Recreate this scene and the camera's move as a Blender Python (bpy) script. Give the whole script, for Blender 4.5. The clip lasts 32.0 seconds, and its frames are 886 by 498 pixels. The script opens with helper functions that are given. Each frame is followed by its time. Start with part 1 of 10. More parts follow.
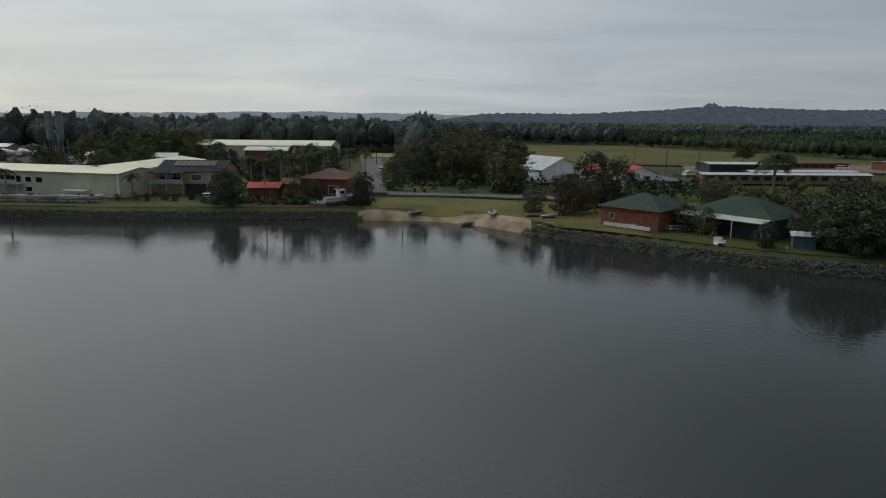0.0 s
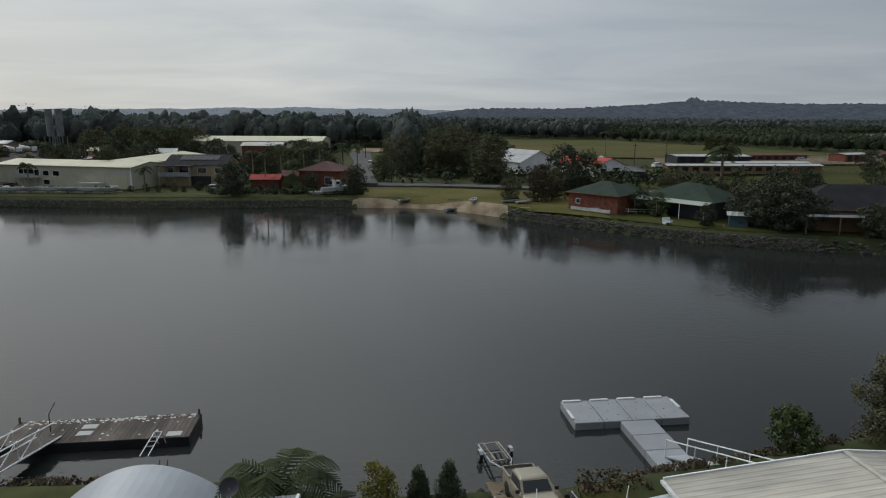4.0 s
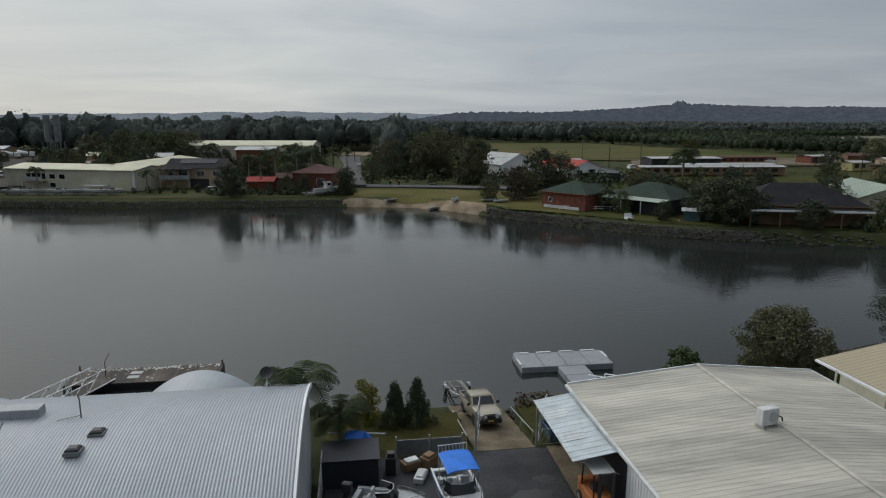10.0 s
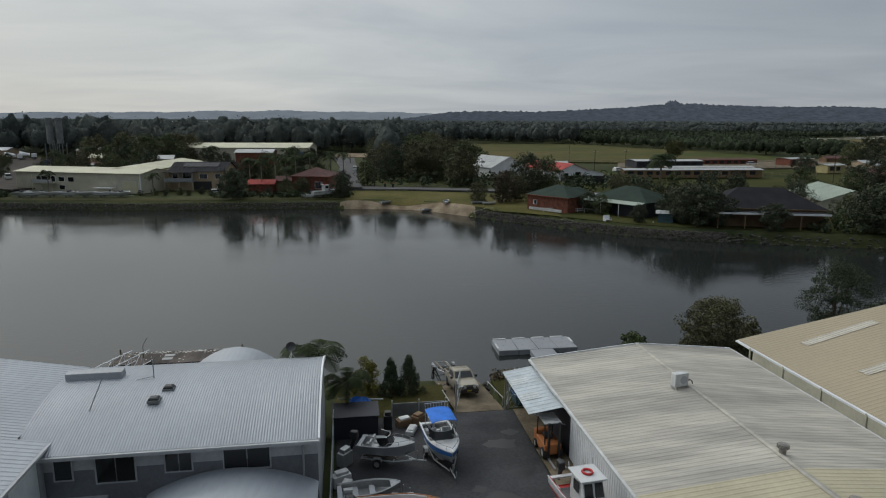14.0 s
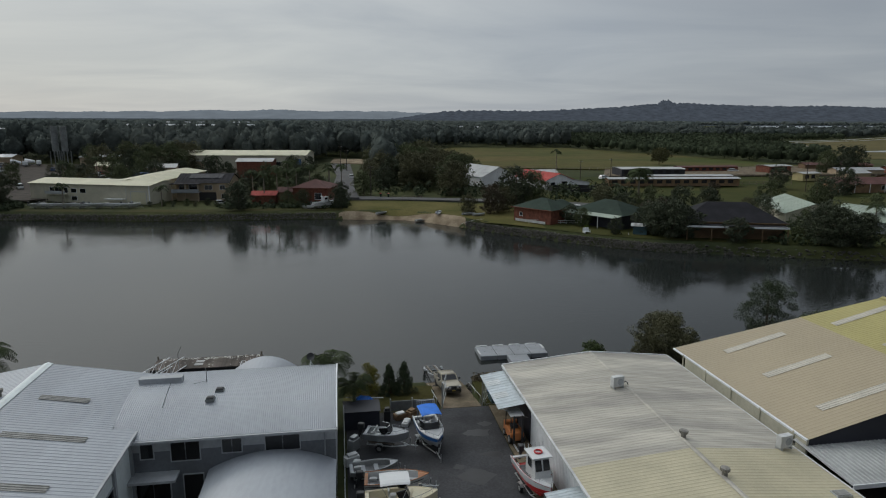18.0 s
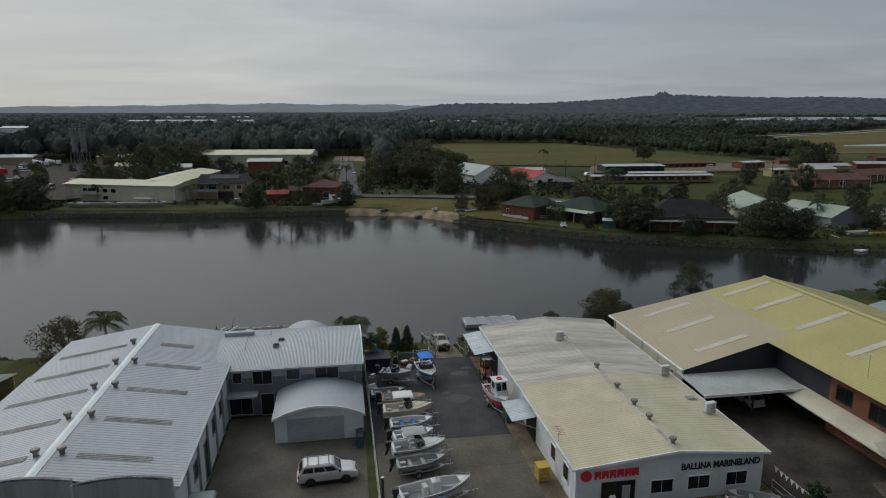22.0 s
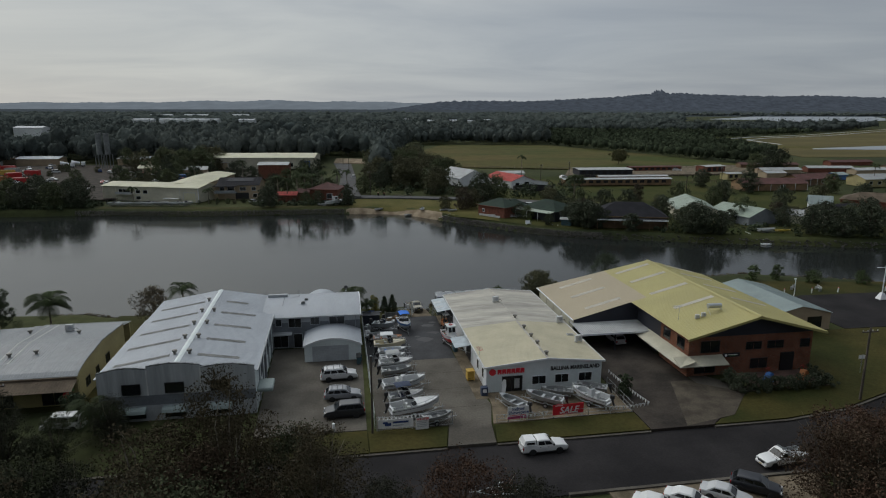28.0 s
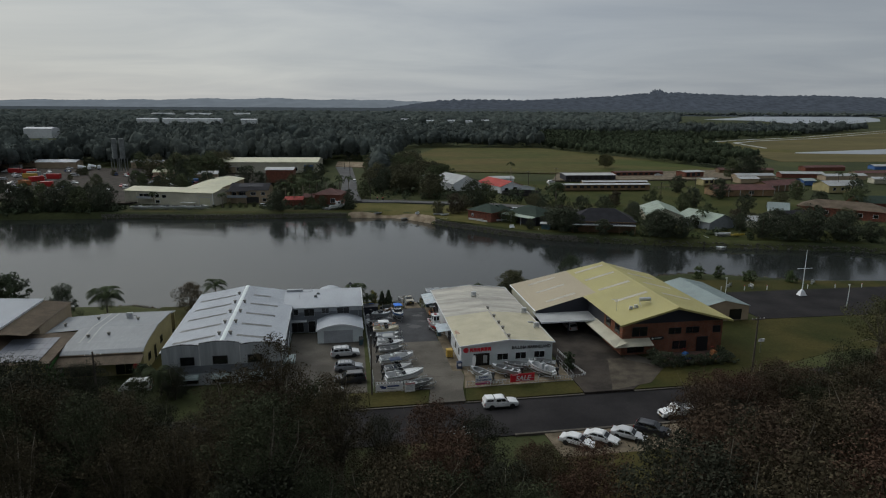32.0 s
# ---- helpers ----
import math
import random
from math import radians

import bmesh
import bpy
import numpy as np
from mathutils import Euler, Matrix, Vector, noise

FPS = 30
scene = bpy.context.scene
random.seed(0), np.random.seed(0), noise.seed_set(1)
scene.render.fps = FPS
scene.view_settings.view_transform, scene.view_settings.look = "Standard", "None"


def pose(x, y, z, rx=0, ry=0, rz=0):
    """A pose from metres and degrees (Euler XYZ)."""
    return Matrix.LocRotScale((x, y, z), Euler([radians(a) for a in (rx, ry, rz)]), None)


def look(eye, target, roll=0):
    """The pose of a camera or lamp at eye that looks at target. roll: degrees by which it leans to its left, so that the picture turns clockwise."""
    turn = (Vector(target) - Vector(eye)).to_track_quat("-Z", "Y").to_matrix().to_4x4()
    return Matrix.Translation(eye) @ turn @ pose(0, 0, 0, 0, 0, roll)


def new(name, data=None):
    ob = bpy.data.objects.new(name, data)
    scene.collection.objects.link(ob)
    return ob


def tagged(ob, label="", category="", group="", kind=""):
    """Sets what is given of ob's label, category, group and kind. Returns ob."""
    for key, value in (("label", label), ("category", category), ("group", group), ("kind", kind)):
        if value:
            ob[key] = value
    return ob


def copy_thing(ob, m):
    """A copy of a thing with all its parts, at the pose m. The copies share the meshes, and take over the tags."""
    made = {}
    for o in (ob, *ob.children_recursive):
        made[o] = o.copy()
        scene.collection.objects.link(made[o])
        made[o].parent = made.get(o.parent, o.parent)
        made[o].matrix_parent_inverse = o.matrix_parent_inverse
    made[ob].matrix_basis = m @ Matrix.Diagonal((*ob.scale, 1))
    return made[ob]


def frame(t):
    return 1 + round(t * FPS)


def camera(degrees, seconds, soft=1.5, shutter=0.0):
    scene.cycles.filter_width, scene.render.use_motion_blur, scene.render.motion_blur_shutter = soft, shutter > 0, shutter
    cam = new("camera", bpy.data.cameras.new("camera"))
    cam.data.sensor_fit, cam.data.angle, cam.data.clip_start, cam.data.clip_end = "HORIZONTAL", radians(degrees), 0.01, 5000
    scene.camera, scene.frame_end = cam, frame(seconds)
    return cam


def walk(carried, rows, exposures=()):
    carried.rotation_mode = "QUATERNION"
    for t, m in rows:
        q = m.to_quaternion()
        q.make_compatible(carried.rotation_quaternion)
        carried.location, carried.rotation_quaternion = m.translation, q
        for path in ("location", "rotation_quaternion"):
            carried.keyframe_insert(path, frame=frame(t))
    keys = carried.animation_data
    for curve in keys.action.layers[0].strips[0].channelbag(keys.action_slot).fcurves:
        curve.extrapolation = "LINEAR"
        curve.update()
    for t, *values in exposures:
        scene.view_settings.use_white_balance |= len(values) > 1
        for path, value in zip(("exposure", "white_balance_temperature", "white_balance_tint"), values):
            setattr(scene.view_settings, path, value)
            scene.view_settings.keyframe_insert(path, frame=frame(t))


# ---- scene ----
cam = camera(69.4, 32.0, soft=1.1)
PATH = [
    (0, (-0.216, 1.042, 17.771), (-0.276, 3.002, 17.382), 0.5),
    (0.5, (-0.503, -0.589, 17.698), (-0.553, 1.372, 17.306), 0.4),
    (1, (-0.558, -2.185, 17.744), (-0.601, -0.224, 17.352), 0.4),
    (1.5, (-0.328, -3.818, 17.747), (-0.367, -1.858, 17.353), 0.4),
    (2, (-0.308, -5.556, 17.742), (-0.343, -3.596, 17.344), 0.3),
    (2.5, (-0.114, -7.176, 17.845), (-0.146, -5.216, 17.445), 0.2),
    (3, (-0.053, -8.949, 18.023), (-0.081, -6.99, 17.62), 0.1),
    (3.5, (0.048, -10.703, 18.059), (0.026, -8.744, 17.656), 0.2),
    (5.5, (0.528, -16.206, 18.116), (0.518, -14.247, 17.712), 0.2),
    (6, (0.676, -17.063, 18.097), (0.667, -15.104, 17.695), 0.2),
    (6.5, (0.746, -17.71, 18.195), (0.74, -15.751, 17.795), 0.2),
    (7, (0.862, -18.338, 18.258), (0.859, -16.379, 17.86), 0.2),
    (7.5, (0.94, -18.89, 18.294), (0.941, -16.93, 17.897), 0.2),
    (8, (1.067, -19.429, 18.313), (1.069, -17.469, 17.918), 0.2),
    (8.5, (1.161, -20.034, 18.326), (1.166, -18.073, 17.934), 0.1),
    (9, (1.241, -20.722, 18.407), (1.25, -18.761, 18.014), 0.1),
    (9.5, (1.345, -21.524, 18.431), (1.357, -19.562, 18.04), 0.1),
    (10, (1.468, -22.375, 18.462), (1.482, -20.414, 18.07), 0.1),
    (10.5, (1.527, -23.308, 18.462), (1.545, -21.347, 18.07), 0.2),
    (11, (1.632, -24.22, 18.66), (1.652, -22.259, 18.268), 0.2),
    (11.5, (1.723, -25.164, 18.772), (1.744, -23.203, 18.378), 0.2),
    (12, (1.764, -26.137, 18.939), (1.788, -24.176, 18.545), 0.3),
    (12.5, (1.783, -27.142, 19.248), (1.809, -25.181, 18.854), 0.2),
    (13, (1.834, -28.183, 19.592), (1.861, -26.222, 19.197), 0.2),
    (13.5, (1.848, -29.221, 19.894), (1.878, -27.26, 19.499), 0.2),
    (14, (1.88, -30.277, 20.17), (1.913, -28.317, 19.775), 0.2),
    (14.5, (1.941, -31.321, 20.401), (1.976, -29.361, 20.006), 0.2),
    (16.5, (2.097, -35.557, 22.108), (2.14, -33.597, 21.709), 0.2),
    (17, (2.115, -36.658, 22.899), (2.16, -34.699, 22.5), 0.3),
    (17.5, (2.165, -37.801, 23.696), (2.212, -35.842, 23.298), 0.2),
    (18, (2.209, -39.336, 24.298), (2.259, -37.377, 23.899), 0.2),
    (18.5, (2.253, -41.068, 24.786), (2.303, -39.109, 24.386), 0.1),
    (19, (2.236, -43.106, 25.272), (2.288, -41.148, 24.869), 0.1),
    (19.5, (2.233, -45.22, 25.661), (2.285, -43.262, 25.256), -0.0),
    (20, (2.178, -47.691, 26.07), (2.23, -45.733, 25.662), -0.1),
    (20.5, (2.131, -50.295, 26.65), (2.184, -48.339, 26.236), -0.1),
    (21, (2.191, -52.681, 27.136), (2.244, -50.726, 26.719), -0.0),
    (21.5, (2.259, -55.169, 27.567), (2.313, -53.215, 27.148), -0.0),
    (22, (2.407, -57.594, 28.049), (2.462, -55.64, 27.627), -0.1),
    (22.5, (2.478, -60.072, 28.563), (2.535, -58.118, 28.14), -0.0),
    (23, (2.63, -62.451, 29.058), (2.686, -60.498, 28.634), -0.1),
    (23.5, (2.771, -64.759, 29.548), (2.829, -62.805, 29.122), -0.0),
    (24, (2.992, -67.073, 29.997), (3.05, -65.121, 29.569), -0.0),
    (24.5, (3.261, -69.418, 30.465), (3.319, -67.466, 30.036), -0.1),
    (25, (3.624, -71.736, 30.953), (3.681, -69.783, 30.523), -0.1),
    (25.5, (3.936, -74.118, 31.419), (3.993, -72.166, 30.988), -0.0),
    (27.5, (5.15, -84.225, 33.071), (5.209, -82.273, 32.641), 0.0),
    (28, (5.353, -86.972, 33.45), (5.413, -85.02, 33.018), 0.1),
    (28.5, (5.697, -89.411, 33.94), (5.755, -87.46, 33.506), 0.0),
    (29, (5.959, -92.234, 34.429), (6.018, -90.283, 33.992), 0.1),
    (29.5, (6.142, -94.981, 35.01), (6.2, -93.03, 34.571), 0.1),
    (30, (6.395, -97.688, 35.644), (6.454, -95.738, 35.202), 0.0),
    (30.5, (6.725, -100.444, 36.344), (6.783, -98.495, 35.9), 0.0),
    (31, (6.801, -102.819, 37.116), (6.861, -100.871, 36.667), 0.1),
    (31.5, (6.94, -105.043, 37.977), (6.999, -103.094, 37.534), 0.3),
    (32, (6.911, -106.543, 38.84), (6.973, -104.593, 38.401), 0.3),
]
TRUE_SCALE = 1.16
walk(cam, [(t, look([c * TRUE_SCALE for c in eye], [c * TRUE_SCALE for c in target], roll)) for t, eye, target, roll in PATH],
     exposures=[(0, 0.12), (10, 0.12), (18, 0.0), (28, -0.08), (32, -0.08)])

# ---- world and light: an overcast sky, brighter to the north-west, with a veiled sun behind the clouds ----
SUN_DIR = Vector((-0.62, 0.55, 0.56)).normalized()
world = bpy.data.worlds.new("overcast_sky")
scene.world = world
world.use_nodes = True
wt = world.node_tree
wt.nodes.clear()


def wnode(kind):
    return wt.nodes.new(kind)


w_out = wnode("ShaderNodeOutputWorld")
w_bg = wnode("ShaderNodeBackground")
w_bg.inputs["Strength"].default_value = 1.0
sky = wnode("ShaderNodeTexSky")
sky.sky_type = "NISHITA"
sky.sun_disc = False
sky.sun_elevation = radians(34)
sky.sun_rotation = radians(-48)
sky_gain = wnode("ShaderNodeVectorMath")
sky_gain.operation = "SCALE"
sky_gain.inputs[3].default_value = 0.06
w_co = wnode("ShaderNodeTexCoord")
w_sep = wnode("ShaderNodeSeparateXYZ")
w_lift = wnode("ShaderNodeMath")
w_lift.operation = "ADD"
w_lift.inputs[1].default_value = 0.10
w_max = wnode("ShaderNodeMath")
w_max.operation = "MAXIMUM"
w_max.inputs[1].default_value = 0.05
w_dx = wnode("ShaderNodeMath")
w_dx.operation = "DIVIDE"
w_dy = wnode("ShaderNodeMath")
w_dy.operation = "DIVIDE"
w_flat = wnode("ShaderNodeCombineXYZ")
L = wt.links.new
L(w_co.outputs["Generated"], w_sep.inputs[0])
L(w_sep.outputs["Z"], w_lift.inputs[0])
L(w_lift.outputs[0], w_max.inputs[0])
L(w_sep.outputs["X"], w_dx.inputs[0])
L(w_max.outputs[0], w_dx.inputs[1])
L(w_sep.outputs["Y"], w_dy.inputs[0])
L(w_max.outputs[0], w_dy.inputs[1])
L(w_dx.outputs[0], w_flat.inputs["X"])
L(w_dy.outputs[0], w_flat.inputs["Y"])
w_map = wnode("ShaderNodeMapping")
w_map.inputs["Scale"].default_value = (0.8, 1.0, 1.0)
w_map.inputs["Rotation"].default_value = (0, 0, 0.25)
L(w_flat.outputs[0], w_map.inputs["Vector"])
cloud_big = wnode("ShaderNodeTexNoise")
cloud_big.inputs["Scale"].default_value = 0.55
cloud_big.inputs["Detail"].default_value = 7
cloud_big.inputs["Roughness"].default_value = 0.55
cloud_big.inputs["Distortion"].default_value = 0.5
L(w_map.outputs[0], cloud_big.inputs["Vector"])
cloud_ramp = wnode("ShaderNodeValToRGB")
cr = cloud_ramp.color_ramp
cr.elements[0].position, cr.elements[0].color = 0.26, (0.330, 0.358, 0.392, 1)
cr.elements[1].position, cr.elements[1].color = 0.68, (0.480, 0.500, 0.506, 1)
L(cloud_big.outputs["Fac"], cloud_ramp.inputs["Fac"])
# the glow of the veiled sun, wide and soft
w_dot = wnode("ShaderNodeVectorMath")
w_dot.operation = "DOT_PRODUCT"
w_dot.inputs[1].default_value = SUN_DIR
L(w_co.outputs["Generated"], w_dot.inputs[0])
w_glow = wnode("ShaderNodeMapRange")
w_glow.interpolation_type = "SMOOTHSTEP"
w_glow.inputs["From Min"].default_value = 0.15
w_glow.inputs["From Max"].default_value = 1.0
w_glow.inputs["To Min"].default_value = 0.84
w_glow.inputs["To Max"].default_value = 1.28
L(w_dot.outputs["Value"], w_glow.inputs["Value"])
w_mul = wnode("ShaderNodeVectorMath")
w_mul.operation = "SCALE"
L(cloud_ramp.outputs["Color"], w_mul.inputs[0])
L(w_glow.outputs[0], w_mul.inputs[3])
w_up = wnode("ShaderNodeMapRange")
w_up.interpolation_type = "SMOOTHSTEP"
w_up.inputs["From Min"].default_value = 0.28
w_up.inputs["From Max"].default_value = 0.9
w_up.inputs["To Min"].default_value = 1.0
w_up.inputs["To Max"].default_value = 1.95
L(w_sep.outputs["Z"], w_up.inputs["Value"])
w_veil = wnode("ShaderNodeMapRange")
w_veil.interpolation_type = "SMOOTHSTEP"
w_veil.inputs["From Min"].default_value = 0.30
w_veil.inputs["From Max"].default_value = 1.0
w_veil.inputs["To Min"].default_value = 0.48
w_veil.inputs["To Max"].default_value = 2.15
L(w_dot.outputs["Value"], w_veil.inputs["Value"])
w_rise = wnode("ShaderNodeMapRange")
w_rise.interpolation_type = "SMOOTHSTEP"
w_rise.inputs["From Min"].default_value = 0.08
w_rise.inputs["From Max"].default_value = 0.50
L(w_sep.outputs["Z"], w_rise.inputs["Value"])
w_thick = wnode("ShaderNodeMix")
L(w_rise.outputs[0], w_thick.inputs["Factor"])
w_thick.inputs[2].default_value = 1.0
L(w_veil.outputs[0], w_thick.inputs[3])
w_both = wnode("ShaderNodeMath")
w_both.operation = "MULTIPLY"
L(w_up.outputs[0], w_both.inputs[0])
L(w_thick.outputs[0], w_both.inputs[1])
w_tint = wnode("ShaderNodeMix")
w_tint.data_type = "RGBA"
w_tint.inputs[6].default_value = (0.96, 0.995, 1.05, 1)
w_tint.inputs[7].default_value = (1.03, 1.01, 0.96, 1)
w_warm = wnode("ShaderNodeMapRange")
w_warm.inputs["From Min"].default_value = 0.45
w_warm.inputs["From Max"].default_value = 0.85
L(w_dot.outputs["Value"], w_warm.inputs["Value"])
L(w_warm.outputs[0], w_tint.inputs["Factor"])
w_hue = wnode("ShaderNodeVectorMath")
w_hue.operation = "MULTIPLY"
L(w_mul.outputs[0], w_hue.inputs[0])
L(w_tint.outputs[2], w_hue.inputs[1])
w_high = wnode("ShaderNodeVectorMath")
w_high.operation = "SCALE"
L(w_hue.outputs[0], w_high.inputs[0])
L(w_both.outputs[0], w_high.inputs[3])
w_mix = wnode("ShaderNodeMix")
w_mix.data_type = "RGBA"
w_mix.inputs["Factor"].default_value = 0.88
L(sky.outputs["Color"], sky_gain.inputs[0])
L(sky_gain.outputs[0], w_mix.inputs[6])
L(w_high.outputs[0], w_mix.inputs[7])
L(w_mix.outputs[2], w_bg.inputs["Color"])
L(w_bg.outputs[0], w_out.inputs["Surface"])

sun_data = bpy.data.lights.new("veiled_sun", "SUN")
sun_data.energy, sun_data.angle, sun_data.color = 0.50, radians(16), (1.0, 0.95, 0.87)
sun = new("veiled_sun", sun_data)
sun.matrix_world = look((0, 0, 300), Vector((0, 0, 300)) - SUN_DIR)

# ---- materials ----


def mat(name, col, rough=0.6, metal=0.0, var=0.18, big=0.35, fine=9.0, bump=0.0, bump_scale=30.0, rand=0.0, island=0.0,
        col2=None, spec=0.5, stretch=(1, 1, 1), coat=0.0):
    """Base colour varied by a broad and a fine noise at world size; rand / island vary it from piece to piece."""
    m = bpy.data.materials.new(name)
    m.use_nodes = True
    nt = m.node_tree
    b = nt.nodes["Principled BSDF"]
    b.inputs["Roughness"].default_value = rough
    b.inputs["Metallic"].default_value = metal
    b.inputs["Specular IOR Level"].default_value = spec
    b.inputs["Coat Weight"].default_value = coat
    geo = nt.nodes.new("ShaderNodeNewGeometry")
    mp = nt.nodes.new("ShaderNodeMapping")
    mp.inputs["Scale"].default_value = stretch
    nt.links.new(geo.outputs["Position"], mp.inputs["Vector"])
    n1 = nt.nodes.new("ShaderNodeTexNoise")
    n1.inputs["Scale"].default_value, n1.inputs["Detail"].default_value = big, 5
    n2 = nt.nodes.new("ShaderNodeTexNoise")
    n2.inputs["Scale"].default_value, n2.inputs["Detail"].default_value = fine, 4
    for n in (n1, n2):
        nt.links.new(mp.outputs[0], n.inputs["Vector"])
    r1 = nt.nodes.new("ShaderNodeValToRGB")
    c2 = col2 or tuple(c * (1 + var) for c in col)
    c1 = col if col2 else tuple(c * (1 - var) for c in col)
    r1.color_ramp.elements[0].position, r1.color_ramp.elements[1].position = 0.36, 0.64
    r1.color_ramp.elements[0].color = (*c1, 1)
    r1.color_ramp.elements[1].color = (*[min(1, c) for c in c2], 1)
    nt.links.new(n1.outputs["Fac"], r1.inputs["Fac"])
    mr = nt.nodes.new("ShaderNodeMapRange")
    mr.inputs["From Min"].default_value, mr.inputs["From Max"].default_value = 0.3, 0.7
    mr.inputs["To Min"].default_value, mr.inputs["To Max"].default_value = 1 - var * 0.7, 1 + var * 0.7
    nt.links.new(n2.outputs["Fac"], mr.inputs["Value"])
    last = mr.outputs[0]
    for amount, sock in ((rand, "rand"), (island, "island")):
        if amount:
            if sock == "rand":
                src = nt.nodes.new("ShaderNodeObjectInfo").outputs["Random"]
            else:
                src = geo.outputs["Random Per Island"]
            rr = nt.nodes.new("ShaderNodeMapRange")
            rr.inputs["To Min"].default_value, rr.inputs["To Max"].default_value = 1 - amount, 1 + amount
            nt.links.new(src, rr.inputs["Value"])
            mu = nt.nodes.new("ShaderNodeMath")
            mu.operation = "MULTIPLY"
            nt.links.new(last, mu.inputs[0])
            nt.links.new(rr.outputs[0], mu.inputs[1])
            last = mu.outputs[0]
    sc = nt.nodes.new("ShaderNodeVectorMath")
    sc.operation = "SCALE"
    nt.links.new(r1.outputs["Color"], sc.inputs[0])
    nt.links.new(last, sc.inputs[3])
    nt.links.new(sc.outputs[0], b.inputs["Base Color"])
    if bump:
        n3 = nt.nodes.new("ShaderNodeTexNoise")
        n3.inputs["Scale"].default_value, n3.inputs["Detail"].default_value = bump_scale, 3
        nt.links.new(geo.outputs["Position"], n3.inputs["Vector"])
        bp = nt.nodes.new("ShaderNodeBump")
        bp.inputs["Strength"].default_value = 1.0
        bp.inputs["Distance"].default_value = bump
        nt.links.new(n3.outputs["Fac"], bp.inputs["Height"])
        nt.links.new(bp.outputs[0], b.inputs["Normal"])
    return m


M = {}
M["grass"] = mat("grass", (0.060, 0.072, 0.022), 0.9, var=0.3, big=0.18, fine=3.5, bump=0.03, bump_scale=18, col2=(0.115, 0.115, 0.035), spec=0.08)
M["ground"] = mat("ground", (0.030, 0.038, 0.018), 0.95, var=0.3, big=0.02, fine=0.6, col2=(0.060, 0.066, 0.026), spec=0.08)
M["meadow"] = mat("meadow", (0.052, 0.064, 0.018), 0.95, var=0.3, big=0.022, fine=0.4, col2=(0.098, 0.078, 0.030), stretch=(0.4, 1, 1), spec=0.08)
M["lawn"] = mat("lawn", (0.030, 0.034, 0.010), 0.9, var=0.26, big=0.11, fine=2.5, bump=0.02, bump_scale=14, col2=(0.058, 0.050, 0.016), spec=0.08)
M["airfield"] = mat("airfield", (0.078, 0.070, 0.030), 0.95, var=0.2, big=0.012, fine=0.2, col2=(0.125, 0.102, 0.045), stretch=(0.4, 1, 1), spec=0.08)
M["sand"] = mat("sand", (0.165, 0.125, 0.085), 0.95, var=0.2, big=0.25, fine=2.2, bump=0.04, bump_scale=4, col2=(0.30, 0.245, 0.175), spec=0.08)
M["mud"] = mat("mud", (0.075, 0.062, 0.042), 0.7, var=0.3, big=0.5, fine=5, bump=0.05, bump_scale=6, spec=0.08)
M["asphalt"] = mat("asphalt", (0.021, 0.020, 0.021), 0.95, var=0.2, big=0.16, fine=6, bump=0.004, bump_scale=120, col2=(0.033, 0.031, 0.032), spec=0.05)
M["yard_asphalt"] = mat("yard_asphalt", (0.020, 0.021, 0.024), 0.75, var=0.3, big=0.28, fine=5, bump=0.004, bump_scale=120, col2=(0.046, 0.047, 0.051), spec=0.25)
M["old_asphalt"] = mat("old_asphalt", (0.030, 0.026, 0.023), 0.85, var=0.3, big=0.3, fine=4, col2=(0.060, 0.051, 0.043), spec=0.08)
M["concrete"] = mat("concrete", (0.070, 0.063, 0.053), 0.88, var=0.24, big=0.22, fine=4, bump=0.003, bump_scale=80, col2=(0.118, 0.107, 0.090), spec=0.2)
M["dirty_concrete"] = mat("dirty_concrete", (0.095, 0.078, 0.054), 0.85, var=0.25, big=0.5, fine=6, col2=(0.19, 0.155, 0.112), spec=0.08)
M["white_line"] = mat("white_line", (0.55, 0.55, 0.52), 0.8, var=0.2, fine=5)
M["far_road"] = mat("far_road", (0.085, 0.085, 0.088), 0.9, var=0.15, big=0.2, fine=2, col2=(0.115, 0.114, 0.112), spec=0.05)
M["foreshore_grass"] = mat("foreshore_grass", (0.070, 0.070, 0.022), 0.95, var=0.25, big=0.09, fine=2.0, col2=(0.112, 0.098, 0.038), spec=0.05)
M["garden_grass"] = mat("garden_grass", (0.034, 0.044, 0.014), 0.95, var=0.28, big=0.05, fine=2.0, col2=(0.058, 0.058, 0.020), spec=0.05)
M["rock"] = mat("rock", (0.058, 0.054, 0.048), 0.9, var=0.25, big=1.2, fine=7, rand=0.45, island=0.5, bump=0.03, bump_scale=9)
M["white_roof"] = mat("white_roof", (0.300, 0.325, 0.360), 0.45, var=0.07, big=0.3, fine=3.5, rand=0.03, stretch=(1, 0.35, 1), metal=0.1)
M["cream_roof"] = mat("cream_roof", (0.435, 0.395, 0.275), 0.55, var=0.08, big=0.35, fine=4, rand=0.03)
M["worn_roof"] = mat("worn_roof", (0.30, 0.285, 0.255), 0.75, var=0.22, big=0.4, fine=2.2, col2=(0.47, 0.445, 0.385), stretch=(0.18, 1.2, 1))
M["tan_roof"] = mat("tan_roof", (0.335, 0.280, 0.188), 0.55, var=0.05, big=0.1, fine=3, rand=0.03)
M["yellow_roof"] = mat("yellow_roof", (0.345, 0.305, 0.115), 0.55, var=0.07, big=0.15, fine=3, rand=0.03)
M["skylight"] = mat("skylight", (0.50, 0.465, 0.395), 0.45, var=0.1, big=0.6, fine=6)
M["dark_skylight"] = mat("dark_skylight", (0.20, 0.20, 0.19), 0.5, var=0.25, big=0.8, fine=6)
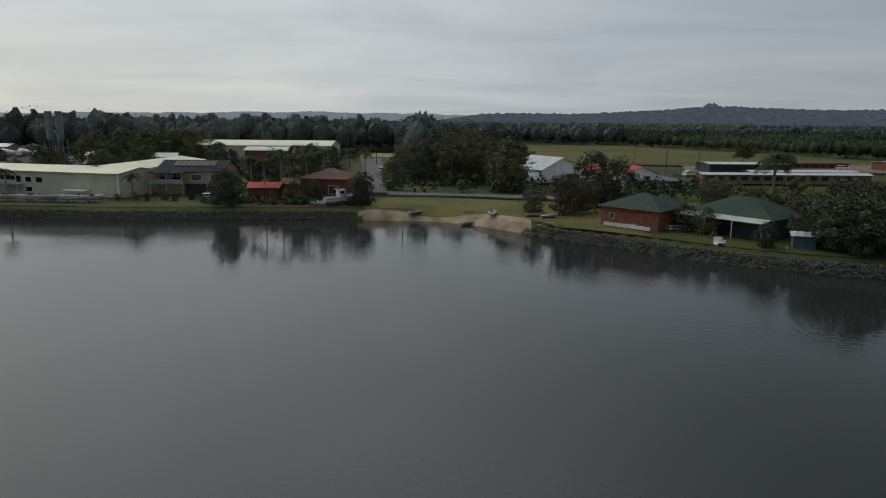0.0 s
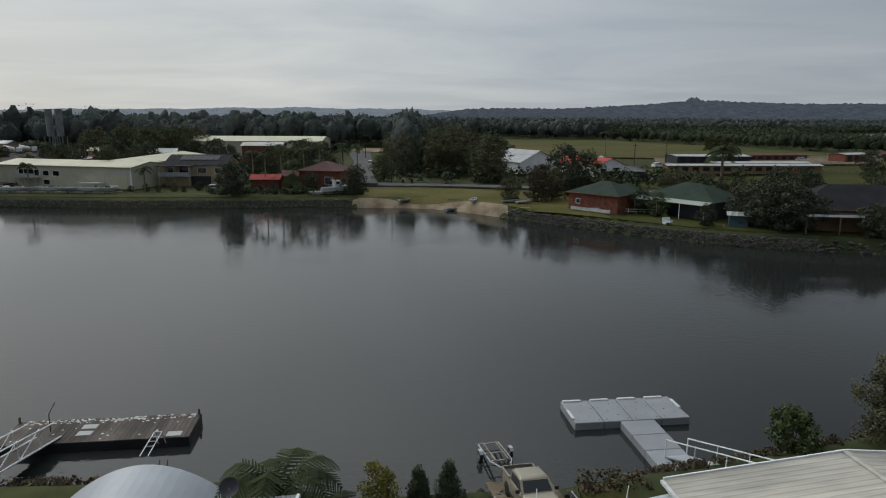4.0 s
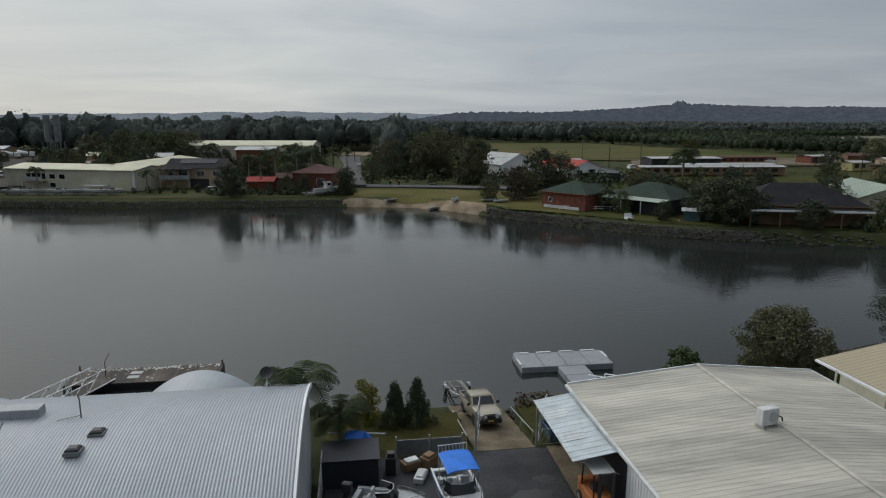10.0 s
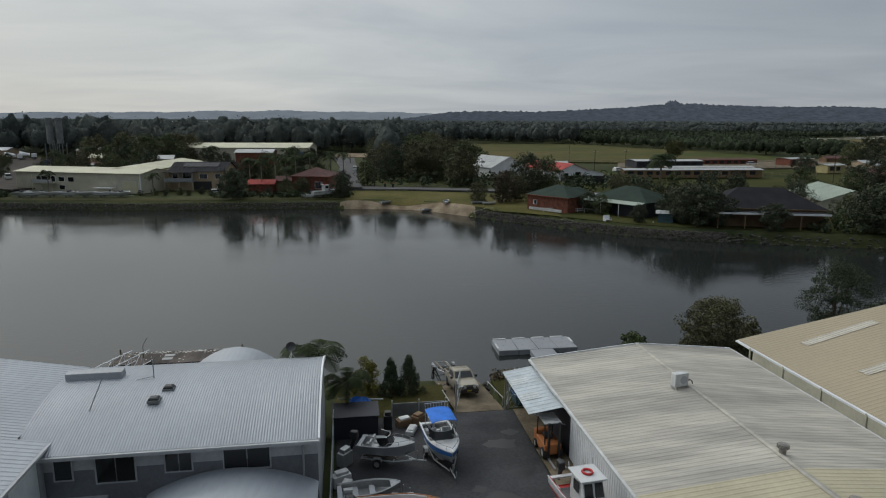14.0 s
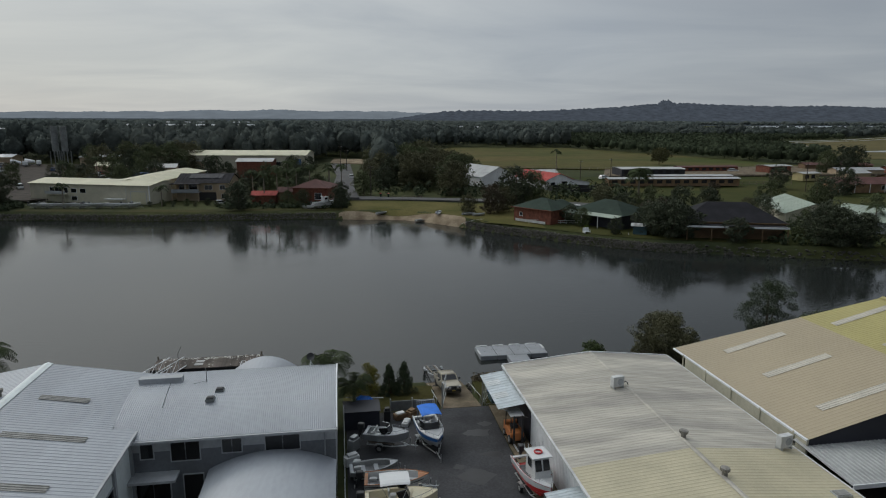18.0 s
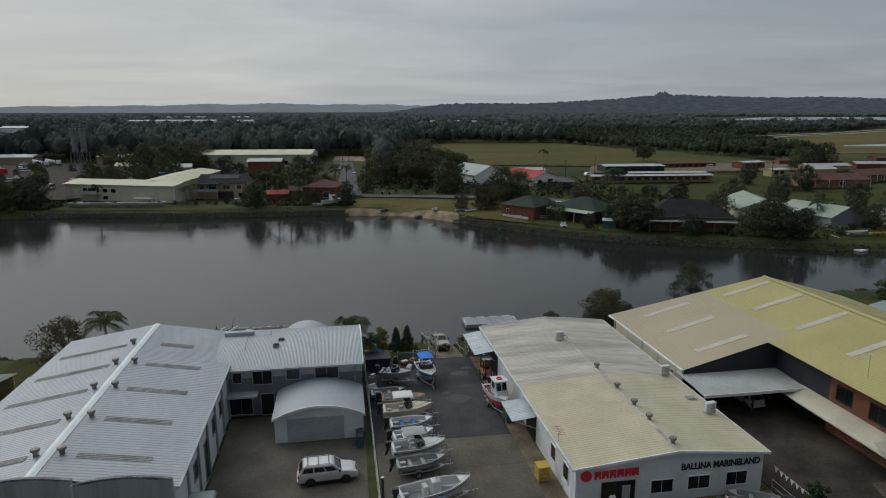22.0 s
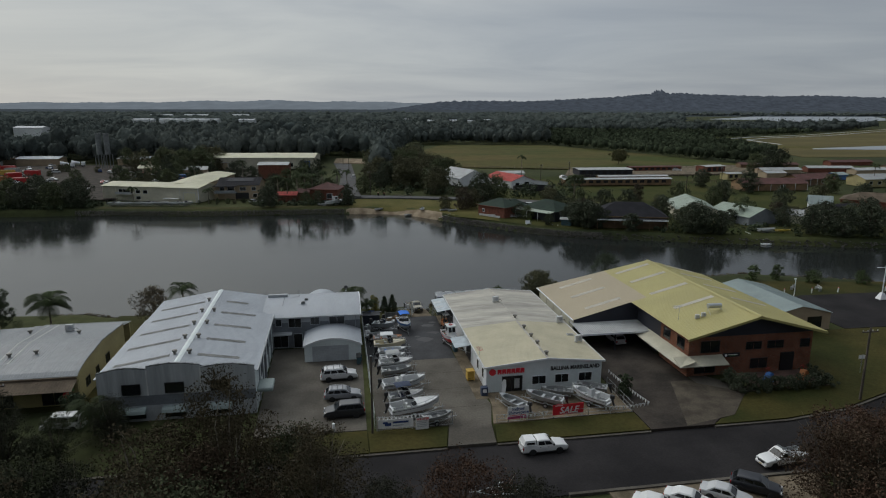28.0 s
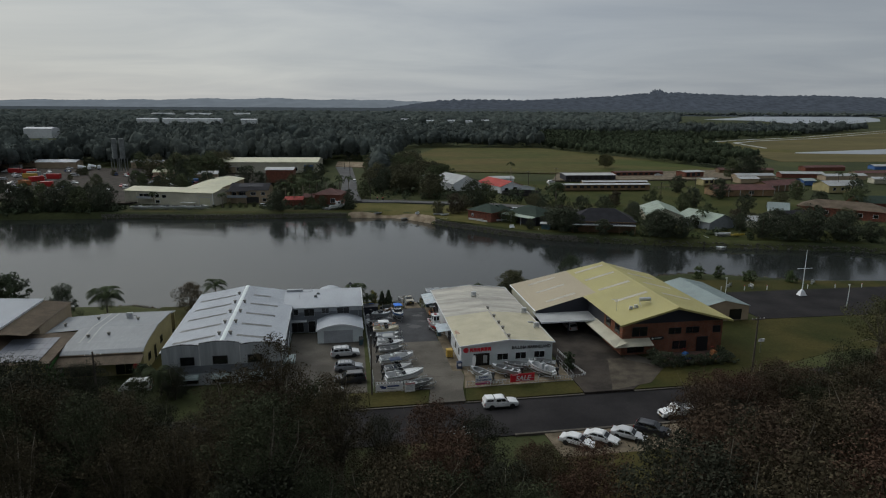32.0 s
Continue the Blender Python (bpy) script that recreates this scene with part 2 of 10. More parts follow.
M["white_paint"] = mat("white_paint", (0.72, 0.74, 0.76), 0.55, var=0.06, big=0.5, fine=4)
M["dirty_white"] = mat("dirty_white", (0.50, 0.51, 0.51), 0.65, var=0.16, big=0.6, fine=4, stretch=(1, 1, 0.3))
M["streaked_paint"] = mat("streaked_paint", (0.30, 0.32, 0.33), 0.7, var=0.10, big=0.5, fine=2.2, col2=(0.42, 0.44, 0.455), stretch=(2.0, 2.0, 0.25))
M["mouldy_cap"] = mat("mouldy_cap", (0.06, 0.062, 0.06), 0.9, var=0.3, big=1.2, fine=6, col2=(0.27, 0.28, 0.28))
M["pale_blue_wall"] = mat("pale_blue_wall", (0.60, 0.655, 0.66), 0.6, var=0.06, big=0.5, fine=4)
M["grey_wall"] = mat("grey_wall", (0.25, 0.27, 0.29), 0.7, var=0.1, big=0.5, fine=4)
M["mid_grey"] = mat("mid_grey", (0.36, 0.38, 0.40), 0.65, var=0.1, big=0.5, fine=4)
M["cream_wall"] = mat("cream_wall", (0.45, 0.43, 0.34), 0.7, var=0.1, big=0.4, fine=4)
M["yellow_wall"] = mat("yellow_wall", (0.36, 0.31, 0.15), 0.7, var=0.1, big=0.4, fine=4)
M["tan_wall"] = mat("tan_wall", (0.36, 0.28, 0.19), 0.7, var=0.1, big=0.4, fine=4)
M["navy_cladding"] = mat("navy_cladding", (0.018, 0.020, 0.030), 0.6, var=0.15, big=0.4, fine=6)
M["store_roof"] = mat("store_roof", (0.215, 0.230, 0.245), 0.5, var=0.12, big=0.25, fine=3, stretch=(1, 0.3, 1))
M["slate_wall"] = mat("slate_wall", (0.135, 0.148, 0.165), 0.75, var=0.12, big=0.5, fine=4)
M["vent_metal"] = mat("vent_metal", (0.23, 0.22, 0.20), 0.6, metal=0.35, var=0.2, big=2.0, fine=9)
def brickwork(name, c1, c2, joint):
    """Brick courses laid along any upright wall."""
    m = bpy.data.materials.new(name)
    m.use_nodes = True
    nt = m.node_tree
    b = nt.nodes["Principled BSDF"]
    b.inputs["Roughness"].default_value = 0.9
    b.inputs["Specular IOR Level"].default_value = 0.15
    co = nt.nodes.new("ShaderNodeTexCoord")
    sp = nt.nodes.new("ShaderNodeSeparateXYZ")
    ad = nt.nodes.new("ShaderNodeMath")
    cb = nt.nodes.new("ShaderNodeCombineXYZ")
    br = nt.nodes.new("ShaderNodeTexBrick")
    nz = nt.nodes.new("ShaderNodeTexNoise")
    mx = nt.nodes.new("ShaderNodeVectorMath")
    mr = nt.nodes.new("ShaderNodeMapRange")
    bp = nt.nodes.new("ShaderNodeBump")
    br.inputs["Color1"].default_value, br.inputs["Color2"].default_value, br.inputs["Mortar"].default_value = (*c1, 1), (*c2, 1), (*joint, 1)
    br.inputs["Scale"].default_value, br.inputs["Mortar Size"].default_value = 1.0, 0.006
    br.inputs["Brick Width"].default_value, br.inputs["Row Height"].default_value = 0.207, 0.074
    nz.inputs["Scale"].default_value, nz.inputs["Detail"].default_value = 0.7, 6
    mr.inputs["From Min"].default_value, mr.inputs["From Max"].default_value = 0.3, 0.7
    mr.inputs["To Min"].default_value, mr.inputs["To Max"].default_value = 0.72, 1.22
    mx.operation = "SCALE"
    bp.inputs["Distance"].default_value, bp.inputs["Strength"].default_value = 0.006, 0.6
    bp.invert = True
    nt.links.new(co.outputs["Object"], sp.inputs[0])
    nt.links.new(sp.outputs["X"], ad.inputs[0])
    nt.links.new(sp.outputs["Y"], ad.inputs[1])
    nt.links.new(ad.outputs[0], cb.inputs["X"])
    nt.links.new(sp.outputs["Z"], cb.inputs["Y"])
    nt.links.new(cb.outputs[0], br.inputs["Vector"])
    nt.links.new(co.outputs["Object"], nz.inputs["Vector"])
    nt.links.new(nz.outputs["Fac"], mr.inputs["Value"])
    nt.links.new(br.outputs["Color"], mx.inputs[0])
    nt.links.new(mr.outputs[0], mx.inputs[3])
    nt.links.new(mx.outputs[0], b.inputs["Base Color"])
    nt.links.new(br.outputs["Fac"], bp.inputs["Height"])
    nt.links.new(bp.outputs[0], b.inputs["Normal"])
    return m


M["office_brick"] = brickwork("office_brick", (0.235, 0.085, 0.045), (0.150, 0.056, 0.036), (0.20, 0.165, 0.13))
M["far_brick"] = mat("far_brick", (0.165, 0.058, 0.036), 0.9, var=0.3, big=1.5, fine=6)
M["glass"] = mat("dark_glass", (0.012, 0.014, 0.016), 0.08, var=0.1, spec=0.6)
M["chrome"] = mat("chrome", (0.62, 0.63, 0.64), 0.25, metal=1.0, var=0.06)
M["galv"] = mat("galvanised_steel", (0.42, 0.44, 0.45), 0.45, metal=0.7, var=0.12)
M["aluminium"] = mat("aluminium", (0.50, 0.52, 0.54), 0.4, metal=0.75, var=0.1)
M["dull_alu"] = mat("dull_aluminium", (0.30, 0.31, 0.31), 0.5, metal=0.5, var=0.15)
M["black_rubber"] = mat("black_rubber", (0.014, 0.014, 0.015), 0.8, var=0.2)
M["black_plastic"] = mat("black_plastic", (0.018, 0.019, 0.021), 0.45, var=0.2)
M["white_gel"] = mat("white_gelcoat", (0.54, 0.555, 0.56), 0.25, var=0.05, coat=0.2)
M["cream_gel"] = mat("cream_gelcoat", (0.62, 0.56, 0.40), 0.3, var=0.06, coat=0.2)
M["red_paint"] = mat("red_paint", (0.42, 0.018, 0.018), 0.35, var=0.1, coat=0.2)
M["blue_canvas"] = mat("blue_canvas", (0.020, 0.16, 0.62), 0.75, var=0.12, big=1.5)
M["blue_paint"] = mat("blue_paint", (0.035, 0.13, 0.36), 0.4, var=0.1)
M["navy_canvas"] = mat("navy_canvas", (0.03, 0.045, 0.085), 0.8, var=0.15)
M["varnish"] = mat("varnished_timber", (0.30, 0.115, 0.035), 0.4, var=0.25, big=1.5, fine=14, stretch=(0.3, 3, 3))
M["timber"] = mat("weathered_timber", (0.16, 0.135, 0.105), 0.85, var=0.25, big=0.7, fine=10, rand=0.3)
M["pole_timber"] = mat("pole_timber", (0.070, 0.058, 0.046), 0.9, var=0.25, big=0.7, fine=10, rand=0.2)
M["brown_timber"] = mat("brown_timber", (0.19, 0.12, 0.065), 0.8, var=0.25, fine=10, rand=0.2)
M["pontoon"] = mat("pontoon_plastic", (0.23, 0.245, 0.265), 0.65, var=0.1, rand=0.08)
M["yellow_crate"] = mat("yellow_crate", (0.45, 0.29, 0.05), 0.7, var=0.15)
M["orange"] = mat("orange_paint", (0.36, 0.13, 0.04), 0.6, var=0.2)
M["yellow"] = mat("yellow_paint", (0.46, 0.34, 0.05), 0.5, var=0.12)
M["teal"] = mat("teal_tank", (0.04, 0.09, 0.11), 0.55, var=0.2)
M["green_roof"] = mat("green_roof", (0.027, 0.042, 0.033), 0.8, spec=0.12, var=0.16, big=0.4, fine=3)
M["pale_green"] = mat("pale_green_roof", (0.24, 0.29, 0.235), 0.55, var=0.1)
M["dark_roof"] = mat("dark_roof", (0.022, 0.022, 0.026), 0.85, spec=0.10, var=0.15, big=0.4, fine=3)
M["red_roof"] = mat("red_roof", (0.36, 0.065, 0.055), 0.75, spec=0.2, var=0.15, big=0.4, fine=3)
M["maroon_roof"] = mat("maroon_roof", (0.098, 0.048, 0.044), 0.8, spec=0.2, var=0.18, big=0.4, fine=3)
M["pale_roof"] = mat("pale_roof", (0.31, 0.32, 0.32), 0.5, var=0.12, big=0.3, fine=3)
M["lemon_roof"] = mat("pale_lemon_roof", (0.46, 0.445, 0.31), 0.55, var=0.08, big=0.2, fine=2)
M["blue_roof"] = mat("blue_grey_roof", (0.23, 0.28, 0.275), 0.5, var=0.1, big=0.3, fine=3)
M["store_brown"] = mat("store_brown", (0.105, 0.082, 0.060), 0.8, spec=0.12, var=0.2, big=0.4, fine=3)
M["panel_blue"] = mat("panel_blue", (0.135, 0.145, 0.17), 0.5, var=0.12, spec=0.3)
M["solar"] = mat("solar_cells", (0.014, 0.016, 0.024), 0.55, var=0.15, spec=0.15)
M["blue_wall"] = mat("blue_wall", (0.05, 0.13, 0.34), 0.6, var=0.1)
M["green_sign"] = mat("green_sign", (0.06, 0.24, 0.05), 0.5, var=0.1)
M["sign_red"] = mat("sign_red", (0.60, 0.020, 0.035), 0.4, var=0.05)
M["sign_black"] = mat("sign_black", (0.012, 0.012, 0.014), 0.45, var=0.05)
M["sign_white"] = mat("sign_white", (0.76, 0.76, 0.76), 0.45, var=0.05)
M["sign_blue"] = mat("sign_blue", (0.03, 0.06, 0.20), 0.45, var=0.05)
M["sign_pink"] = mat("sign_pink", (0.42, 0.05, 0.16), 0.45, var=0.05)
M["bark"] = mat("bark", (0.085, 0.066, 0.048), 0.95, var=0.3, big=1.5, fine=10, rand=0.2, bump=0.02, bump_scale=12)
M["pale_bark"] = mat("pale_bark", (0.19, 0.165, 0.13), 0.9, var=0.3, big=1.5, fine=8, rand=0.2)
BUSHY = dict(rough=0.85, var=0.2, big=0.12, fine=1.5, island=0.13, spec=0.04)
LEAF = dict(rough=0.8, var=0.22, big=0.12, fine=1.5, island=0.26, spec=0.12)
M["leaf"] = mat("leaf_green", (0.062, 0.086, 0.032), **LEAF)
M["leaf_dark"] = mat("leaf_dark", (0.044, 0.058, 0.032), **LEAF)
M["leaf_olive"] = mat("leaf_olive", (0.078, 0.078, 0.036), **LEAF)
M["leaf_bright"] = mat("leaf_bright", (0.072, 0.105, 0.020), **LEAF)
M["leaf_gold"] = mat("leaf_gold", (0.120, 0.112, 0.022), **LEAF)
M["leaf_brown"] = mat("leaf_brown", (0.084, 0.068, 0.042), **LEAF)
M["leaf_red"] = mat("leaf_reddish", (0.075, 0.043, 0.024), **LEAF)
# far bank haze is painted in: bank_green, bank_dark, bank_olive are paled
for nm, c in (("bush_dark", (0.037, 0.039, 0.027)), ("bush_olive", (0.054, 0.045, 0.028)), ("bush_brown", (0.064, 0.046, 0.032)), ("bush_green", (0.043, 0.049, 0.028)), ("bush_red", (0.070, 0.043, 0.030)), ("bank_green", (0.082, 0.098, 0.049)), ("bank_dark", (0.056, 0.066, 0.042)), ("bank_olive", (0.090, 0.089, 0.050)), ("bank_brown", (0.066, 0.055, 0.038))):
    M[nm] = mat(nm + "_leaf", c, **(BUSHY if nm[:4] == "bush" else LEAF))
M["frond"] = mat("palm_frond", (0.034, 0.046, 0.020), 0.85, var=0.25, rand=0.3, spec=0.1)
# blue-grey haze of distance is mixed into the far woods' leaf colour
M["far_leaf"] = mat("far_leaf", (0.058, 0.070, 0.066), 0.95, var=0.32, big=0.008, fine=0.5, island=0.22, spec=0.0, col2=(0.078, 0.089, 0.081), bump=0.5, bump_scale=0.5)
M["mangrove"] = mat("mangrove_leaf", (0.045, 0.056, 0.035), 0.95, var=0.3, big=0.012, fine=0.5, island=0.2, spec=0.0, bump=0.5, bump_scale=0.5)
M["boat_sole"] = mat("boat_sole", (0.13, 0.135, 0.14), 0.8, var=0.25, big=0.8, fine=6, rand=0.3)
M["dock_timber"] = mat("dock_timber", (0.075, 0.062, 0.053), 0.9, var=0.3, big=0.6, fine=8, rand=0.35)
M["patio_paving"] = mat("patio_paving", (0.10, 0.058, 0.045), 0.9, var=0.25, big=0.5, fine=5)
M["oil_stain"] = mat("oil_stain", (0.012, 0.012, 0.014), 0.5, var=0.2, big=0.8, fine=4)
M["apron_concrete"] = mat("apron_concrete", (0.055, 0.047, 0.038), 0.9, var=0.3, big=0.5, fine=5, col2=(0.095, 0.082, 0.064), spec=0.06)
M["weathered_steel"] = mat("weathered_steel", (0.155, 0.17, 0.17), 0.7, var=0.25, big=0.3, fine=2)
# pale base colour paints the sky's reflection on the far lake and inlet
M["lake"] = mat("lake_sky_sheen", (0.22, 0.245, 0.27), 0.3, var=0.06, big=0.004, fine=0.05)

# water: dark, clear of foam, with small ripples
wm = bpy.data.materials.new("river_water")
wm.use_nodes = True
nt = wm.node_tree
b = nt.nodes["Principled BSDF"]
b.inputs["Base Color"].default_value = (0.019, 0.022, 0.021, 1)
b.inputs["Roughness"].default_value = 0.035
b.inputs["IOR"].default_value = 1.333
geo = nt.nodes.new("ShaderNodeNewGeometry")
mpw = nt.nodes.new("ShaderNodeMapping")
mpw.inputs["Scale"].default_value = (0.8, 1.5, 1)
nt.links.new(geo.outputs["Position"], mpw.inputs["Vector"])
n1 = nt.nodes.new("ShaderNodeTexNoise")
n1.inputs["Scale"].default_value, n1.inputs["Detail"].default_value = 1.3, 3
n2 = nt.nodes.new("ShaderNodeTexNoise")
n2.inputs["Scale"].default_value, n2.inputs["Detail"].default_value = 0.05, 2
nt.links.new(mpw.outputs[0], n1.inputs["Vector"])
nt.links.new(geo.outputs["Position"], n2.inputs["Vector"])
calm = nt.nodes.new("ShaderNodeMapRange")
calm.inputs["From Min"].default_value, calm.inputs["From Max"].default_value = 0.38, 0.66
calm.inputs["To Min"].default_value, calm.inputs["To Max"].default_value = 0.010, 0.034
nt.links.new(n2.outputs["Fac"], calm.inputs["Value"])
bp = nt.nodes.new("ShaderNodeBump")
bp.inputs["Strength"].default_value = 1.0
# rings spreading from a passing boat near the far bank
off = nt.nodes.new("ShaderNodeVectorMath")
off.operation = "SUBTRACT"
off.inputs[1].default_value = (58, 62, 0)
nt.links.new(geo.outputs["Position"], off.inputs[0])
dist = nt.nodes.new("ShaderNodeVectorMath")
dist.operation = "LENGTH"
nt.links.new(off.outputs[0], dist.inputs[0])
ring = nt.nodes.new("ShaderNodeTexWave")
ring.wave_type, ring.rings_direction = "RINGS", "Z"
ring.inputs["Scale"].default_value, ring.inputs["Distortion"].default_value = 0.30, 5.0
ring.inputs["Detail"].default_value, ring.inputs["Detail Scale"].default_value = 2, 0.3
nt.links.new(off.outputs[0], ring.inputs["Vector"])
fade = nt.nodes.new("ShaderNodeMapRange")
fade.inputs["From Min"].default_value, fade.inputs["From Max"].default_value = 6, 40
fade.inputs["To Min"].default_value, fade.inputs["To Max"].default_value = 0.28, 0.0
nt.links.new(dist.outputs["Value"], fade.inputs["Value"])
rmul = nt.nodes.new("ShaderNodeMath")
rmul.operation = "MULTIPLY"
nt.links.new(ring.outputs["Fac"], rmul.inputs[0])
nt.links.new(fade.outputs[0], rmul.inputs[1])
radd = nt.nodes.new("ShaderNodeMath")
radd.operation = "ADD"
nt.links.new(n1.outputs["Fac"], radd.inputs[0])
nt.links.new(rmul.outputs[0], radd.inputs[1])
nt.links.new(radd.outputs[0], bp.inputs["Height"])
nt.links.new(calm.outputs[0], bp.inputs["Distance"])
nt.links.new(bp.outputs[0], b.inputs["Normal"])
M["water"] = wm

# ---- building helpers ----
RNG = np.random.default_rng(7)
SITE = Matrix.Translation((12.5, -19.1, 0)) @ Matrix.Rotation(radians(7.6), 4, "Z")


def site(u, v, z=0.0, turn=0.0):
    """A pose on the marine yard's own grid: u along the street, v towards the river."""
    return SITE @ pose(u, v, z, 0, 0, turn)


def at(x, y, z=0.0, turn=0.0):
    return pose(x, y, z, 0, 0, turn)


def thing(name, m, label, category, group="", kind=""):
    ob = new(name)
    ob.empty_display_size = 0.2
    ob.matrix_world = m
    return tagged(ob, label, category, group, kind)


def mesh_of(bm, name, smooth=False):
    me = bpy.data.meshes.new(name)
    bmesh.ops.recalc_face_normals(bm, faces=bm.faces)
    bm.to_mesh(me)
    bm.free()
    if smooth:
        me.shade_smooth()
    return me


def part(name, bm, material, parent, label="", smooth=False, m=None):
    """ONE mesh object under a thing or a part. bm may be a bmesh or a ready mesh."""
    me = bm if isinstance(bm, bpy.types.Mesh) else mesh_of(bm, name, smooth)
    if material is not None and not me.materials:
        me.materials.append(M[material] if isinstance(material, str) else material)
    ob = new(name, me)
    ob.parent = parent
    if m is not None:
        ob.matrix_basis = m
    return tagged(ob, label)


def box(x0, x1, y0, y1, z0, z1, bm=None):
    bm = bm or bmesh.new()
    vs = [bm.verts.new((x, y, z)) for z in (z0, z1) for x, y in ((x0, y0), (x1, y0), (x1, y1), (x0, y1))]
    for f in ((0, 1, 2, 3), (4, 5, 6, 7), (0, 1, 5, 4), (1, 2, 6, 5), (2, 3, 7, 6), (3, 0, 4, 7)):
        bm.faces.new([vs[i] for i in f])
    return bm


def soft_box(x0, x1, y0, y1, z0, z1, r=0.03, seg=2):
    bm = box(x0, x1, y0, y1, z0, z1)
    bmesh.ops.bevel(bm, geom=bm.edges[:], offset=r, segments=seg, affect="EDGES", profile=0.5)
    return bm


def tube(path, r, bm=None, sides=8, r1=None):
    """A round bar along a path of points."""
    bm = bm or bmesh.new()
    pts = [Vector(p) for p in path]
    rings = []
    for i, p in enumerate(pts):
        d = (pts[min(i + 1, len(pts) - 1)] - pts[max(i - 1, 0)]).normalized()
        a = d.orthogonal().normalized() if abs(d.z) > 0.9 else d.cross(Vector((0, 0, 1))).normalized()
        c = d.cross(a)
        rr = r if r1 is None else r + (r1 - r) * i / (len(pts) - 1)
        rings.append([bm.verts.new(p + a * rr * math.cos(k * math.tau / sides) + c * rr * math.sin(k * math.tau / sides)) for k in range(sides)])
    for q, s in zip(rings, rings[1:]):
        for k in range(sides):
            bm.faces.new((q[k], q[(k + 1) % sides], s[(k + 1) % sides], s[k]))
    bm.faces.new(rings[0])
    bm.faces.new(rings[-1][::-1])
    return bm


def loft(rings, bm=None, cap=True, closed=True):
    """Skin over rings of equally many points."""
    bm = bm or bmesh.new()
    vs = [[bm.verts.new(p) for p in ring] for ring in rings]
    n = len(vs[0])
    for q, s in zip(vs, vs[1:]):
        for k in range(n if closed else n - 1):
            bm.faces.new((q[k], q[(k + 1) % n], s[(k + 1) % n], s[k]))
    if cap:
        bm.faces.new(vs[0])
        bm.faces.new(vs[-1][::-1])
    return bm


def slab(poly, z0, z1, bm=None):
    """An upright prism over a plan outline."""
    return loft([[(x, y, z0) for x, y in poly], [(x, y, z1) for x, y in poly]], bm)


def quads_mesh(name, v):
    """A mesh of loose quads from an array (n, 4, 3)."""
    n = len(v)
    me = bpy.data.meshes.new(name)
    me.vertices.add(4 * n)
    me.vertices.foreach_set("co", np.ascontiguousarray(v, dtype=np.float32).ravel())
    me.loops.add(4 * n)
    me.loops.foreach_set("vertex_index", np.arange(4 * n, dtype=np.int32))
    me.polygons.add(n)
    me.polygons.foreach_set("loop_start", np.arange(0, 4 * n, 4, dtype=np.int32))
    me.update(calc_edges=True)
    return me


def ribbed(a, b, c, d, ribs, depth, thick=0.03):
    """A ribbed metal sheet. a to b is the edge across the ribs, d to c the opposite one; the ribs run from a to d."""
    a, b, c, d = (Vector(p) for p in (a, b, c, d))
    up = (b - a).cross(d - a).normalized()
    if up.z < 0:
        up = -up
    bm = bmesh.new()
    prof = []
    for i in range(ribs):
        prof += [(i + 0.0, 0.0), (i + 0.55, 0.0), (i + 0.68, 1.0), (i + 0.87, 1.0)]
    prof.append((ribs, 0.0))
    lo = [[], []]
    for s, h in prof:
        s /= ribs
        p, q = a.lerp(b, s) + up * depth * h, d.lerp(c, s) + up * depth * h
        lo[0].append((bm.verts.new(p), bm.verts.new(q)))
    for (p, q), (r, s) in zip(lo[0], lo[0][1:]):
        bm.faces.new((p, r, s, q))
    under = [bm.verts.new(p - up * thick) for p in (a, b, c, d)]
    bm.faces.new(under)
    first, last = lo[0][0], lo[0][-1]
    bm.faces.new((first[0], first[1], under[3], under[0]))
    bm.faces.new((last[0], under[1], under[2], last[1]))
    return bm


def leaf_quads(centres, radii, per, size, rng, flat=0.75, loose=0.42):
    """Leaf sprays scattered in clumps."""
    centres, radii = np.asarray(centres, float), np.asarray(radii, float)
    n = len(centres) * per
    c, r = np.repeat(centres, per, 0), np.repeat(radii, per)
    d = rng.normal(size=(n, 3))
    d /= np.linalg.norm(d, axis=1)[:, None]
    p = c + d * (r * rng.uniform(0.35, 1.0, n) ** 0.6)[:, None] * np.array([1, 1, flat])
    nrm = d + np.array([0, 0, 0.35]) + rng.normal(size=(n, 3)) * loose
    nrm /= np.linalg.norm(nrm, axis=1)[:, None]
    a = np.cross(nrm, rng.normal(size=(n, 3)))
    a /= np.linalg.norm(a, axis=1)[:, None] + 1e-9
    b2 = np.cross(nrm, a)
    s = (size * rng.uniform(0.6, 1.4, n))[:, None]
    a, b2 = a * s, b2 * s * rng.uniform(0.45, 0.9, n)[:, None]
    return np.stack([p - a, p - b2 * 0.9, p + a, p + b2], 1)



# ---- land and water ----
FAR_X = [-900, -400, -136, -100, -63, -44, -28, -19, -10, 1, 10.3, 13, 16, 20.8, 25.5, 30, 34.2, 38, 42, 47, 67, 86, 124, 200, 320, 600, 1500]
FAR_Y = [60, 98, 112, 115, 113.5, 115, 117, 117, 114, 110.5, 104.5, 101.5, 98.5, 94.5, 90.8, 86.4, 83.4, 80.8, 78.6, 76.8, 72, 68, 61.6, 40, -10, -150, -700]
NEAR_X = [-900, -400, -90, -48, -43, -20, -9, -4, 6, 14, 25, 40, 68, 85, 100, 130, 200, 320, 600, 1500]
NEAR_Y = [-40, -8, 12, 13.5, 11.8, 16.5, 17, 15.6, 17, 19, 22.5, 28.5, 36.5, 32.5, 26, 12, -20, -80, -230, -780]


def far_shore(x):
    return np.interp(x, FAR_X, FAR_Y)


